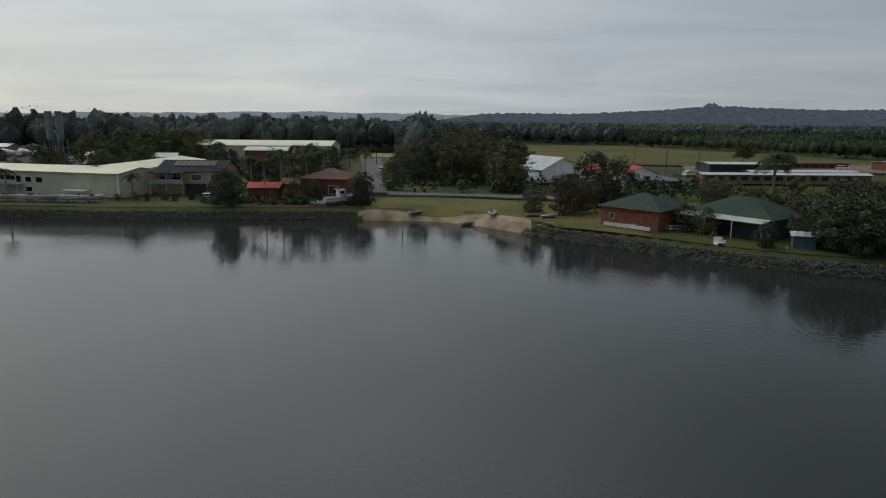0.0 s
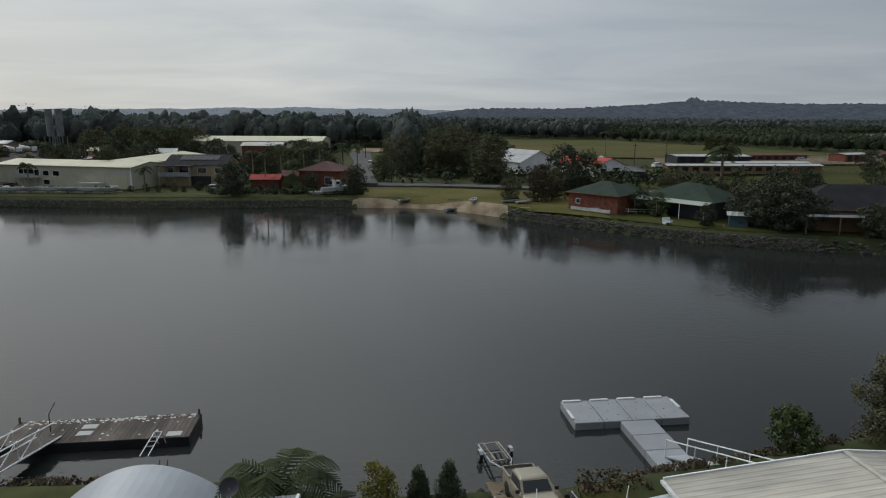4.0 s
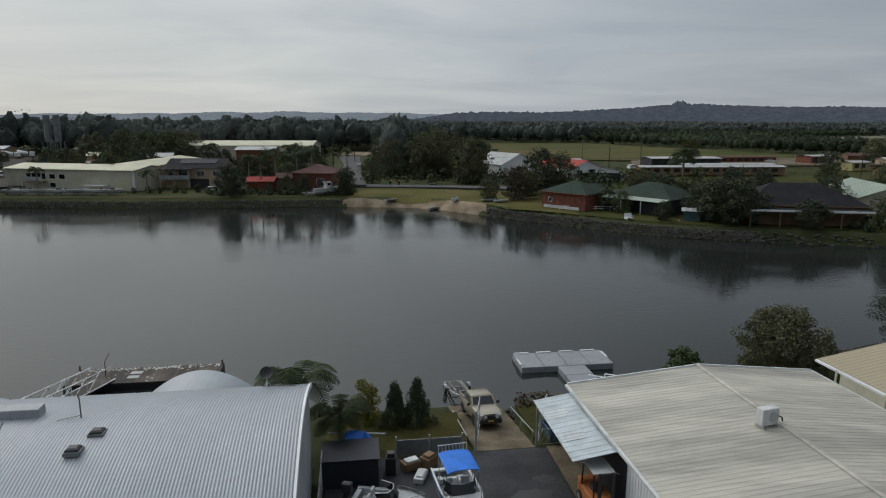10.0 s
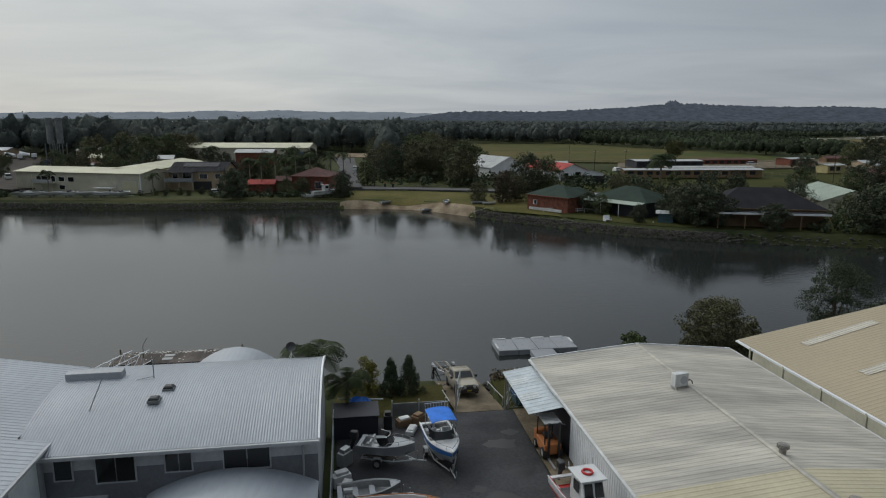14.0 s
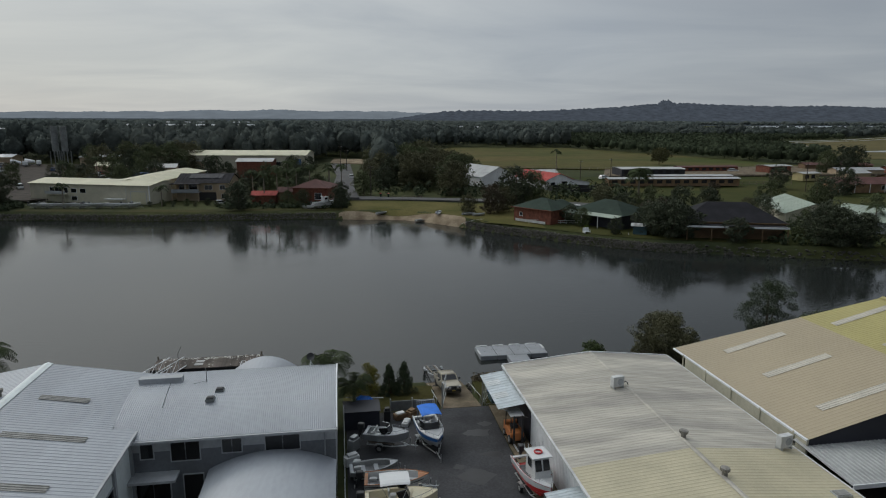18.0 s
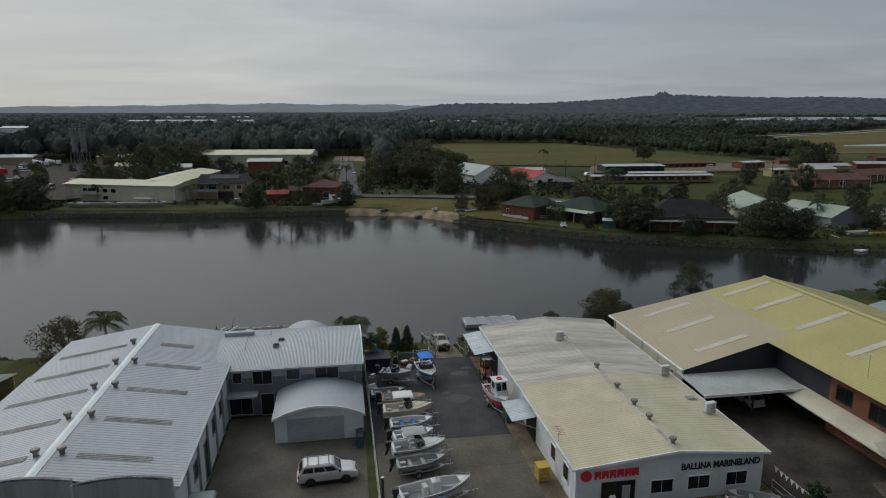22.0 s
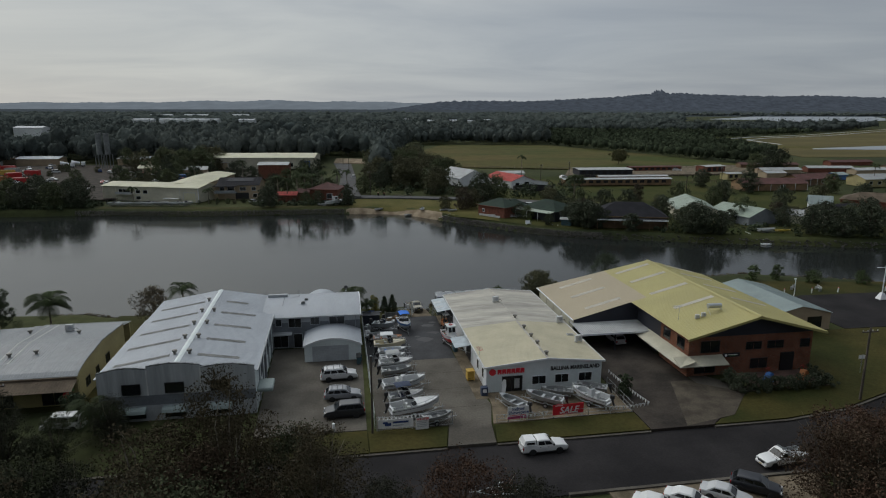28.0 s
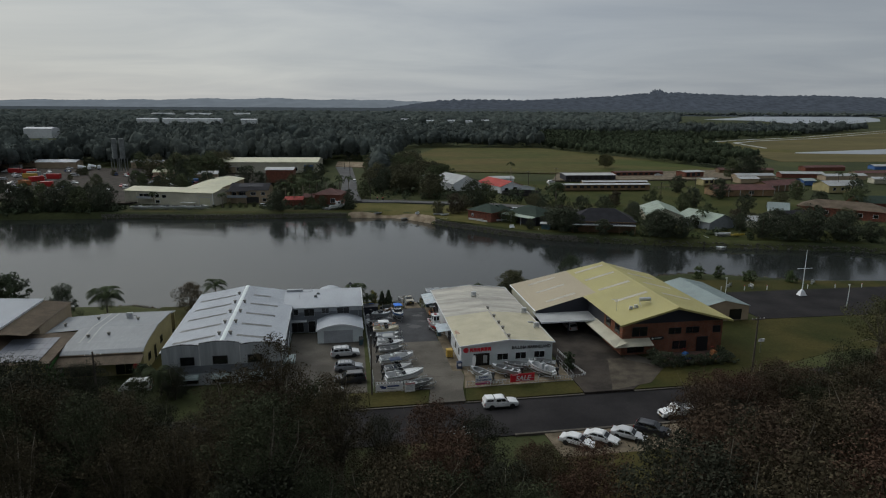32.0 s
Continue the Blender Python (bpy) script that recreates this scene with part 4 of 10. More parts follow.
def lettering(text, size, material, parent, m, extrude=0.02, shear=0.0, bold=0.0):
    cu = bpy.data.curves.new("lettering", "FONT")
    cu.body, cu.size, cu.extrude, cu.shear, cu.offset = text, size, extrude, shear, bold
    cu.align_x = "LEFT"
    ob = new("lettering", cu)
    cu.materials.append(M[material])
    deps = bpy.context.evaluated_depsgraph_get()
    me = bpy.data.meshes.new_from_object(ob.evaluated_get(deps))
    bpy.data.objects.remove(ob)
    bpy.data.curves.remove(cu)
    o = new("lettering", me)
    o.parent = parent
    o.matrix_basis = m
    return o


lettering("BALLINA MARINELAND", 0.66, "sign_black", shop, pose(7.5, -0.03, 3.78, 90, 0, 0) @ Matrix.Diagonal((0.865, 1, 1, 1)), bold=0.022)
for u, v, left in ((6.4, 22.1, 0), (13.0, 5.7, 0), (13.15, 13.2, 0)):
    aircon(site(u, v, ZE + (ZR - ZE) * (1 - abs(u - mid) / mid) + 0.03, 10))
for v in (0.9, 4.4, 6.9, 10.1, 14.4):
    whirly(site(mid + 0.12, v, ZR + 0.03))
t = thing("roof_hatch", site(12.9, 8.3, ZE + 0.1), "flat grey hatch lying on the roof", "roof hatch")
part("frame", box(-0.45, 0.45, -0.3, 0.3, 0, 0.12), "galv", t)
part("lid", box(-0.38, 0.38, -0.24, 0.24, 0.12, 0.15), "dark_skylight", t)
t = thing("tv_antenna", site(-0.1, 3.6, 4.7), "red and grey antenna at the eave", "antenna")
part("mast", tube([(0, 0, -0.3), (0, 0, 0.9)], 0.025, sides=6), "galv", t)
part("boom", tube([(0, -0.7, 0.8), (0, 0.7, 0.85)], 0.02, sides=6), "red_paint", t)
for k in range(6):
    part("rod", tube([(-0.35, -0.6 + k * 0.24, 0.82), (0.35, -0.6 + k * 0.24, 0.82)], 0.012, sides=5), "red_paint", t)

# the white warehouse with the long gable roof
wh = thing("white_warehouse", site(0, 0), "long pale grey warehouse with white ribbed gable roof", "warehouse")
UL, UR, V0, V1, UM, ZE2, ZR2 = -41.0, -25.4, -0.8, 26.6, -33.2, 6.3, 7.62
part("front_wall", box(UL, UR, V0, V0 + 0.2, 1.2, 3.2), "mid_grey", wh, "pale grey lower front wall")
part("wall_band", box(UL, UR, V0 - 0.02, V0 + 0.2, 3.2, 4.3), "slate_wall", wh, "dark slate band along the front")
for lo, hi in ((-39.7, -36.4), (-34.8, -32.4), (-30.0, -27.9)):
    hood = part("awning", loft([[(u, V0 - 0.02, 3.05), (u, V0 - 0.4, 3.02), (u, V0 - 0.7, 2.88), (u, V0 - 0.85, 2.6), (u, V0 - 0.85, 2.56), (u, V0 - 0.02, 2.56)] for u in (lo, hi)]), "blue_roof", wh, "rounded blue-grey window awning")
    part("window", box(lo + 0.15, hi - 0.15, V0 - 0.05, V0, 1.75, 2.5), "glass", wh, "dark window under its awning")
part("meter_box", box(-27.0, -26.5, V0 - 0.16, V0, 2.2, 2.8), "pale_roof", wh)
# the parapet waves along the front in three bays
for lo, hi, z_lo, z_hi, z_mid in ((UL, -36.15, 6.95, 7.2, 7.42), (-36.15, -30.88, 7.5, 7.42, 7.74), (-30.88, UR, 7.1, 6.95, 7.32)):
    top = [(lo + (hi - lo) * i / 12, z_lo + (z_hi - z_lo) * i / 12 + (z_mid - (z_lo + z_hi) / 2) * math.sin(math.pi * i / 12)) for i in range(13)]
    part("parapet", loft([[(lo, y, 4.3)] + [(u, y, z) for u, z in top] + [(hi, y, 4.3)] for y in (V0 - 0.03, V0 + 0.2)]), "streaked_paint", wh, "waved white parapet with dark streaks")
    part("capping", loft([[(u, y, z) for u, z in top] + [(u, y, z - 0.09 - 0.05 * math.sin(u * 5.1) ** 2) for u, z in top[::-1]] for y in (V0 - 0.036, V0 + 0.205)]), "mouldy_cap", wh, "blackened parapet edge")
for u in (-36.15, -30.88):
    part("rib", box(u - 0.07, u + 0.07, V0 - 0.09, V0 - 0.03, 4.3, 7.1), "dirty_white", wh)
part("side_wall", box(UR - 0.2, UR, V0 + 0.2, 18.0, 1.5, 6.25), "pale_blue_wall", wh)
part("side_wall", box(UL, UL + 0.2, V0 + 0.2, V1, 1.5, 6.25), "dirty_white", wh)
part("back_wall", loft([[(UL, y, 1.5), (UR, y, 1.5), (UR, y, 6.25), (UM, y, 7.55), (UL, y, 6.25)] for y in (V1 - 0.2, V1)]), "dirty_white", wh)
n = round((V1 - V0) / 0.29)
part("roof_sheet", ribbed((UL - 0.2, V0 + 0.2, ZE2), (UL - 0.2, V1 + 0.2, ZE2), (UM, V1 + 0.2, ZR2), (UM, V0 + 0.2, ZR2), n, 0.022), "white_roof", wh)
part("roof_sheet", ribbed((UR + 0.2, V0 + 0.2, ZE2), (UR + 0.2, 18.4, ZE2), (UM, 18.4, ZR2), (UM, V0 + 0.2, ZR2), round(n * 0.66), 0.022), "white_roof", wh)
part("roof_sheet", ribbed((UR - 1.1, 18.4, ZE2 + 0.18), (UR - 1.1, V1 + 0.2, ZE2 + 0.18), (UM, V1 + 0.2, ZR2), (UM, 18.4, ZR2), round(n * 0.34), 0.022), "white_roof", wh)
part("ridge_cap", loft([[(UM - 0.3, y, ZR2 + 0.0), (UM, y, ZR2 + 0.10), (UM + 0.3, y, ZR2 + 0.0), (UM, y, ZR2 + 0.02)] for y in (V0 + 0.2, V1 + 0.22)]), "pale_blue_wall", wh)
for x in (UL - 0.28, UR + 0.28):
    part("gutter", box(x - 0.07, x + 0.07, V0 + 0.2, 18.3, ZE2 - 0.12, ZE2 - 0.005), "mid_grey", wh)
slope_l, slope_r = (ZR2 - ZE2) / (UM - UL + 0.2), (ZR2 - ZE2) / (UR + 0.2 - UM)
for v in (2.1, 7.0, 11.9, 16.8, 21.6):
    for side in (-1, 1):
        a0, a1 = (UM - 7.0, UM - 1.3) if side < 0 else (UM + 1.6, UM + (5.9 if v < 20 else 4.4))
        sl = slope_l if side < 0 else slope_r
        za, zb = ZR2 - abs(a0 - UM) * sl + 0.05, ZR2 - abs(a1 - UM) * sl + 0.05
        part("skylight_strip", ribbed((a0, v - 0.3, za), (a0, v + 0.3, za), (a1, v + 0.3, zb), (a1, v - 0.3, zb), 3, 0.03, 0.02), "dark_skylight", wh, "dim grey skylight strip")
        if side < 0 or v < 20:
            whirly(site(UM + side * 0.75, v + 0.1, ZR2 - 0.75 * sl + 0.05), "white round roof ventilator beside the ridge")
windows(wh, "v", V0 - 0.04, [(-38.6, -36.9, 4.5, 5.55, 1), (-34.4, -32.6, 4.5, 5.55, 1), (-29.85, -28.0, 4.48, 5.5, 1)], "sign_black", out=-1, depth=0.1)
for v in (2.4, 5.5, 8.6, 11.7, 14.8, 17.6):
    part("column", box(UR, UR + 0.14, v - 0.12, v + 0.12, 1.5, 6.2), "grey_wall", wh)
windows(wh, "u", UR, [(4.1, 5.2, 3.6, 4.9, 1), (7.4, 8.8, 1.55, 4.6, 1), (10.6, 11.8, 3.6, 4.9, 1), (13.6, 14.6, 3.6, 4.9, 1)], "grey_wall", out=1)
part("entry_hood", soft_box(UR, UR + 1.7, V0 + 0.6, V0 + 3.4, 3.5, 3.95, 0.18, 3), "blue_roof", wh, "rounded grey entry hood")

# the two-storey office with the curved roof
of = thing("curved_roof_office", site(0, 0), "two-storey office with a white curved metal roof", "office building")
OL, OR, OV0, OV1 = -26.4, -13.65, 17.9, 26.6
part("front_wall", box(OL, OR, OV0, OV0 + 0.2, 5.1, 5.98), "mid_grey", of)
part("lower_wall", box(OL + 0.8, OR, OV0, OV0 + 0.2, 1.5, 5.1), "slate_wall", of, "slate grey lower wall")
arc = []
for i in range(17):
    s = i / 16
    v = OV0 - 0.35 + s * (OV1 - OV0 + 0.7)
    arc.append((v, 6.0 + 1.62 * math.sin(math.radians(15 + 135 * s)) ** 1.0 - 0.42))
bm = bmesh.new()
rib_n = 104
prev = None
for i in range(rib_n * 4 + 1):
    u = OL - 0.1 + (OR + 0.12 - OL) * i / (rib_n * 4)
    h = 0.015 if i % 4 in (2, 3) else 0.0
    col = [bm.verts.new((u, v, z + h)) for v, z in arc]
    if prev:
        for (p, q), (r, s) in zip(zip(prev, prev[1:]), zip(col, col[1:])):
            bm.faces.new((p, q, s, r))
    prev = col
part("roof_sheet", bm, "white_roof", of, "curved white ribbed roof sheeting")
for x in (OL, OR - 0.16):
    part("end_wall", loft([[(x + dx, v, z - 0.04) for v, z in arc[1:-1]] + [(x + dx, OV1, 1.5), (x + dx, OV0 + 0.01, 1.5)] for dx in (0, 0.16)]), "mid_grey" if x > OL else "pale_blue_wall", of)
part("roof_edge", loft([[(OR + 0.04 + dx, v, z + dz) for v, z in arc for dz in (0.06,)] + [(OR + 0.04 + dx, v, z - 0.16) for v, z in arc[::-1]] for dx in (0, 0.1)]), "white_paint", of)
part("back_wall", box(OL, OR, OV1 - 0.2, OV1, 1.5, 6.1), "pale_blue_wall", of)
part("gutter", box(OL - 0.1, OR + 0.1, OV0 - 0.5, OV0 - 0.34, 5.84, 5.99), "mid_grey", of)
windows(of, "v", OV0, [(-24.9, -24.2, 4.7, 5.6, 1), (-23.2, -21.6, 4.45, 5.65, 2), (-20.3, -19.2, 4.75, 5.7, 2), (-17.8, -15.8, 4.65, 5.75, 2)], "mid_grey", out=-1)
windows(of, "v", OV0, [(-25.3, -23.4, 1.7, 3.4, 2), (-22.6, -21.5, 1.55, 3.5, 1)], "mid_grey", out=-1)
part("porch_roof", box(-25.4, -22.8, OV0 - 1.2, OV0 - 0.03, 3.7, 3.85), "mid_grey", of)
part("downpipe", tube([(-14.3, OV0 - 0.08, 1.5), (-14.3, OV0 - 0.08, 5.85)], 0.05, sides=8), "grey_wall", of)
for u, v in ((-21.35, 20.5), (-20.95, 21.6)):
    t = thing("roof_window", site(u, v, 7.06 if v < 21 else 7.15, 0), "small dark square roof window", "skylight", "roof windows")
    part("frame", box(-0.27, 0.27, -0.25, 0.25, -0.1, 0.05), "weathered_steel", t)
    part("dome", loft([[(x * k, y * k, z) for x, y in ((-0.23, -0.21), (0.23, -0.21), (0.23, 0.21), (-0.23, 0.21))] for k, z in ((1.0, 0.05), (0.92, 0.12), (0.6, 0.17))]), "black_plastic", t, "dark plastic dome")
t = thing("flue_pipe", site(-24.2, 19.9, 6.62), "thin leaning black flue on the curved roof", "flue")
part("pipe", tube([(0, 0, -0.1), (0.25, 0.5, 0.75), (0.5, 1.0, 1.5)], 0.025, sides=6), "weathered_steel", t)
part("foot", box(-0.12, 0.12, -0.12, 0.12, -0.12, 0.1), "dark_skylight", t)
t = thing("vent_mast", site(-22.0, 22.9, 7.2), "short grey vent mast on the curved roof", "vent")
part("pipe", tube([(0, 0, -0.1), (0.0, 0, 0.75), (-0.05, 0, 1.0)], 0.03, sides=6), "weathered_steel", t)
part("stay", tube([(0, 0, 0.1), (-0.8, -0.2, 0.02)], 0.015, sides=5), "weathered_steel", t)
t = thing("roof_duct", site(-25.6, 23.4, 7.15), "long grey box duct where two roofs meet", "duct")
part("box", soft_box(-0.7, 2.0, -0.3, 0.3, 0, 0.4, 0.03), "mid_grey", t)

# the arched garage in front of the office
ga = thing("arched_garage", site(0, 0), "small pale garage with an arched white roof", "garage")
GL, GR, GV0, GV1 = -21.0, -13.8, 12.45, 17.85
arch = [(GL - 0.15 + (GR - GL + 0.3) * i / 20, 3.72 + 0.98 * math.sin(math.pi * i / 20) ** 0.85) for i in range(21)]
part("roof_sheet", loft([[(u, y, z + 0.03) for u, z in arch] + [(u, y, z - 0.09) for u, z in arch[::-1]] for y in (GV0 - 0.3, GV1 - 0.01)]), "white_roof", ga, smooth=False)
part("front_wall", loft([[(u, y, z - 0.1) for u, z in arch[1:-1]] + [(GR, y, 1.5), (GL, y, 1.5)] for y in (GV0, GV0 + 0.18)]), "pale_blue_wall", ga)
part("side_wall", box(GL, GL + 0.18, GV0 + 0.18, GV1, 1.5, 3.8), "pale_blue_wall", ga)
part("side_wall", box(GR - 0.18, GR, GV0 + 0.18, GV1, 1.5, 3.8), "pale_blue_wall", ga)
dr = part("roller_door", box(GL + 1.0, GR - 1.6, GV0 - 0.03, GV0, 1.52, 3.6), "mid_grey", ga, "closed grey roller door")
for k in range(9):
    part("slat", box(GL + 1.05, GR - 1.65, GV0 - 0.05, GV0 - 0.03, 1.6 + k * 0.22, 1.77 + k * 0.22), "mid_grey", dr)
part("edge_trim", loft([[(u, y, z + 0.06) for u, z in arch] + [(u, y, z - 0.14) for u, z in arch[::-1]] for y in (GV0 - 0.38, GV0 - 0.3)]), "white_paint", ga)

# the arched pavilion by the dock
dm = thing("arched_pavilion", site(0, 0), "small riverside pavilion with a white arched roof", "pavilion")
arch = [(-22.1 + 6.2 * i / 20, 4.6 + 1.75 * math.sin(math.pi * i / 20) ** 0.8) for i in range(21)]
part("roof_sheet", loft([[(u, y, z + 0.03) for u, z in arch] + [(u, y, z - 0.09) for u, z in arch[::-1]] for y in (26.7, 29.4)]), "white_roof", dm)
for u in (-21.9, -16.1):
    for v in (27.0, 29.1):
        part("post", box(u - 0.08, u + 0.08, v - 0.08, v + 0.08, 1.3, 4.7), "white_paint", dm)
part("deck", box(-23, -15.6, 26.7, 31.4, 1.25, 1.42), "timber", dm)
t = thing("satellite_dish", site(-15.4, 25.9, 6.66) @ Matrix.Scale(0.84, 4), "dark round mesh satellite dish on a roof tripod", "satellite dish")
part("pole", tube([(0, 0, -0.05), (0, 0, 0.86)], 0.03, sides=8), "galv", t)
for a in (0.4, 2.5, 4.6):
    part("leg", tube([(0.4 * math.cos(a), 0.4 * math.sin(a), -0.05 - 0.16 * math.sin(a)), (0, 0, 0.5)], 0.018, sides=5), "galv", t)
rings = [[(r * math.cos(k * math.tau / 18), 0.6 * r * math.sin(k * math.tau / 18) - 0.08 * (r / 0.34) ** 2 - 0.05, 0.95 + 0.8 * r * math.sin(k * math.tau / 18) + 0.06 * (r / 0.34) ** 2) for k in range(18)] for r in (0.03, 0.13, 0.24, 0.34)]
part("dish", loft(rings + [[(x, y + 0.015, z - 0.01) for x, y, z in r] for r in rings[::-1]], cap=False), "black_plastic", t)
part("arm", tube([(0, -0.05, 0.93), (0.02, -0.34, 1.06)], 0.012, sides=5), "galv", t)

# the big tan and yellow workshop with the brick office under its front
ws = thing("workshop", site(0, 0), "large workshop with tan and yellow gable roof", "workshop")
RU, RZ, SL = 33.1, 9.3, 0.262


def vb(u):
    return 30.6 - (u - 16) * 0.15


def rz(u):
    return RZ - abs(u - RU) * SL


part("roof_sheet", ribbed((15.6, 14.1, rz(15.6)), (15.6, vb(15.6), rz(15.6)), (26.2, vb(26.2), rz(26.2)), (26.2, 14.1, rz(26.2)), 50, 0.014), "tan_roof", ws, "plain tan roof sheets")
part("roof_sheet", ribbed((26.2, 14.1, rz(26.2)), (26.2, vb(26.2), rz(26.2)), (RU, vb(RU), RZ), (RU, 14.1, RZ), 50, 0.014), "yellow_roof", ws, "mustard yellow roof sheets")
part("roof_sheet", ribbed((23.9, -1.0, rz(23.9)), (23.9, 14.1, rz(23.9)), (RU, 14.1, RZ), (RU, -1.0, RZ), 46, 0.014), "yellow_roof", ws, "mustard yellow roof sheets")
part("roof_sheet", ribbed((42.3, -1.0, rz(42.3)), (42.3, vb(42.3), rz(42.3)), (RU, vb(RU), RZ), (RU, -1.0, RZ), 96, 0.014), "yellow_roof", ws, "mustard yellow roof sheets")
part("ridge_cap", loft([[(RU - 0.35, y, RZ - 0.02), (RU, y, RZ + 0.11), (RU + 0.35, y, RZ - 0.02), (RU, y, RZ + 0.02)] for y in (-1.05, vb(RU))]), "yellow_roof", ws)
for v in (8.1, 14.7, 21.0, 26.2):
    for a0, a1 in ((27.0, 32.4), (35.2, 40.2)):
        part("skylight_strip", ribbed((a0, v - 0.35, rz(a0) + 0.045), (a0, v + 0.35, rz(a0) + 0.045), (a1, v + 0.35, rz(a1) + 0.045), (a1, v - 0.35, rz(a1) + 0.045), 3, 0.03, 0.02), "skylight", ws, "pale translucent skylight strip")
for v in (16.6, 22.2, 27.3):
    a0, a1 = 18.2, 23.4
    part("skylight_strip", ribbed((a0, v - 0.35, rz(a0) + 0.045), (a0, v + 0.35, rz(a0) + 0.045), (a1, v + 0.35, rz(a1) + 0.045), (a1, v - 0.35, rz(a1) + 0.045), 3, 0.03, 0.02), "skylight", ws, "pale translucent skylight strip")
part("valley_wall", box(15.45, 15.6, 14.1, 28.6, 1.5, rz(15.6) - 0.02), "cream_wall", ws)
for k in range(5):
    part("valley_post", box(15.38, 15.44, 15.2 + k * 3.4, 15.32 + k * 3.4, 3.6, rz(15.6)), "cream_wall", ws)
part("gutter", box(15.4, 15.56, 14.1, 30.6, rz(15.6) - 0.13, rz(15.6) - 0.01), "white_paint", ws)
part("cross_wall", loft([[(15.62, y, 1.5 + 2.6), (15.62, y, rz(15.62) - 0.05), (25.0, y, rz(25.0) - 0.05), (25.0, y, 4.1)] for y in (14.15, 14.35)]), "navy_cladding", ws, "navy cladding above the opening")
part("back_wall", box(15.62, 25.0, 28.6, 28.8, 1.5, rz(15.62) - 0.06), "cream_wall", ws)
part("back_wall", loft([[(24.9, y, 1.5), (42.1, y, 1.5), (42.1, y, rz(42.1) - 0.05), (RU, y, RZ - 0.06), (24.9, y, rz(24.9) - 0.05)] for y in (26.2, 26.4)]), "cream_wall", ws)
part("inner_wall", box(24.8, 25.0, 14.4, 26.2, 1.5, rz(25.0) - 0.06), "navy_cladding", ws)
part("gable_cladding", loft([[(25.0, y, 6.45), (41.6, y, 6.45), (41.6, y, rz(41.6) - 0.06), (RU, y, RZ - 0.08), (25.0, y, rz(25.0) - 0.06)] for y in (0.55, 0.75)]), "navy_cladding", ws, "navy gable cladding under the roof edge")
part("side_cladding", box(25.0, 25.2, 7.41, 14.1, 4.1, rz(25.1) - 0.06), "navy_cladding", ws)
part("side_wall", box(41.4, 41.6, 0.77, 26.2, 1.5, rz(41.6) - 0.06), "office_brick", ws)
part("brick_front", box(25.0, 41.6, 0.56, 0.76, 1.5, 6.44), "office_brick", ws, "red-brown brick office front")
part("brick_side", box(25.0, 25.2, 0.77, 7.4, 1.5, rz(25.1) - 0.06), "office_brick", ws)
part("barge_board", loft([[(23.9, y, rz(23.9) - 0.02), (RU, y, RZ - 0.02), (42.3, y, rz(42.3) - 0.02), (42.3, y, rz(42.3) - 0.3), (RU, y, RZ - 0.3), (23.9, y, rz(23.9) - 0.3)] for y in (-1.02, -0.96)]), "yellow_roof", ws)
windows(ws, "v", 0.56, [(26.6, 29.0, 4.5, 5.9, 2), (32.6, 34.6, 4.6, 5.5, 2), (35.5, 37.6, 4.6, 5.5, 2), (40.0, 41.2, 4.5, 5.5, 1)], "sign_black", out=-1)
windows(ws, "v", 0.56, [(26.0, 28.6, 1.9, 3.3, 2), (33.4, 35.6, 2.1, 3.3, 2)], "sign_black", out=-1)
# black box paints the shade of the recessed entrance
part("entry", box(37.4, 39.2, 0.4, 0.6, 1.5, 3.9), "sign_black", ws, "recessed entrance, its shade a black panel")
part("wall_board", box(29.6, 31.8, 0.47, 0.56, 3.75, 4.25), "sign_black", ws, "dark sign board with plain marks")
part("roundel", tube([(29.95, 0.46, 4.0), (29.95, 0.44, 4.0)], 0.17, sides=16), "sign_white", ws)
part("bar", box(30.25, 31.5, 0.45, 0.47, 4.0, 4.08), "sign_white", ws)
part("bar", box(30.25, 31.2, 0.45, 0.47, 3.88, 3.93), "green_sign", ws)
windows(ws, "u", 25.0, [(1.6, 3.2, 4.6, 5.9, 2), (5.0, 6.6, 4.6, 5.9, 2), (1.8, 3.0, 2.2, 3.2, 1), (4.6, 5.8, 2.2, 3.2, 1)], "sign_black", out=-1)
for k in range(10):
    part("louvre", box(24.94, 25.0, 8.0, 13.2, 1.7 + k * 0.22, 1.83 + k * 0.22), "navy_cladding", ws)
part("canopy", loft([[(23.1, v, 3.55), (25.0, v, 4.15), (25.0, v, 4.05), (23.1, v, 3.45)] for v in (-1.2, 10.6)]), "cream_wall", ws, "pale sloping metal canopy round the brick corner")
part("canopy", loft([[(u, -1.2, 3.55), (u, 0.56, 4.15), (u, 0.56, 4.05), (u, -1.2, 3.45)] for u in (23.1, 29.4)]), "cream_wall", ws)
part("carport_roof", ribbed((15.2, 10.0, 4.05), (25.0, 10.0, 4.05), (25.0, 15.0, 4.3), (15.2, 15.0, 4.3), 32, 0.04), "pale_roof", ws, "pale sheet carport roof with dirty edge")
part("fascia", box(15.2, 25.0, 9.92, 9.99, 3.85, 4.12), "white_paint", ws)
for u in (15.35, 20.0, 24.7):
    part("post", box(u - 0.06, u + 0.06, 10.05, 10.17, 1.5, 4.0), "navy_cladding", ws)
hw = thing("solar_water_heater", site(30.0, 3.6, rz(30.0) + 0.05), "solar hot water tank on a roof frame", "water heater")
part("tank", tube([(-0.9, 0.3, 0.75), (0.9, 0.3, 0.75)], 0.28, sides=14), "aluminium", hw)
part("bracket", box(-0.85, 0.85, 0.22, 0.38, 0.42, 0.48), "galv", hw)
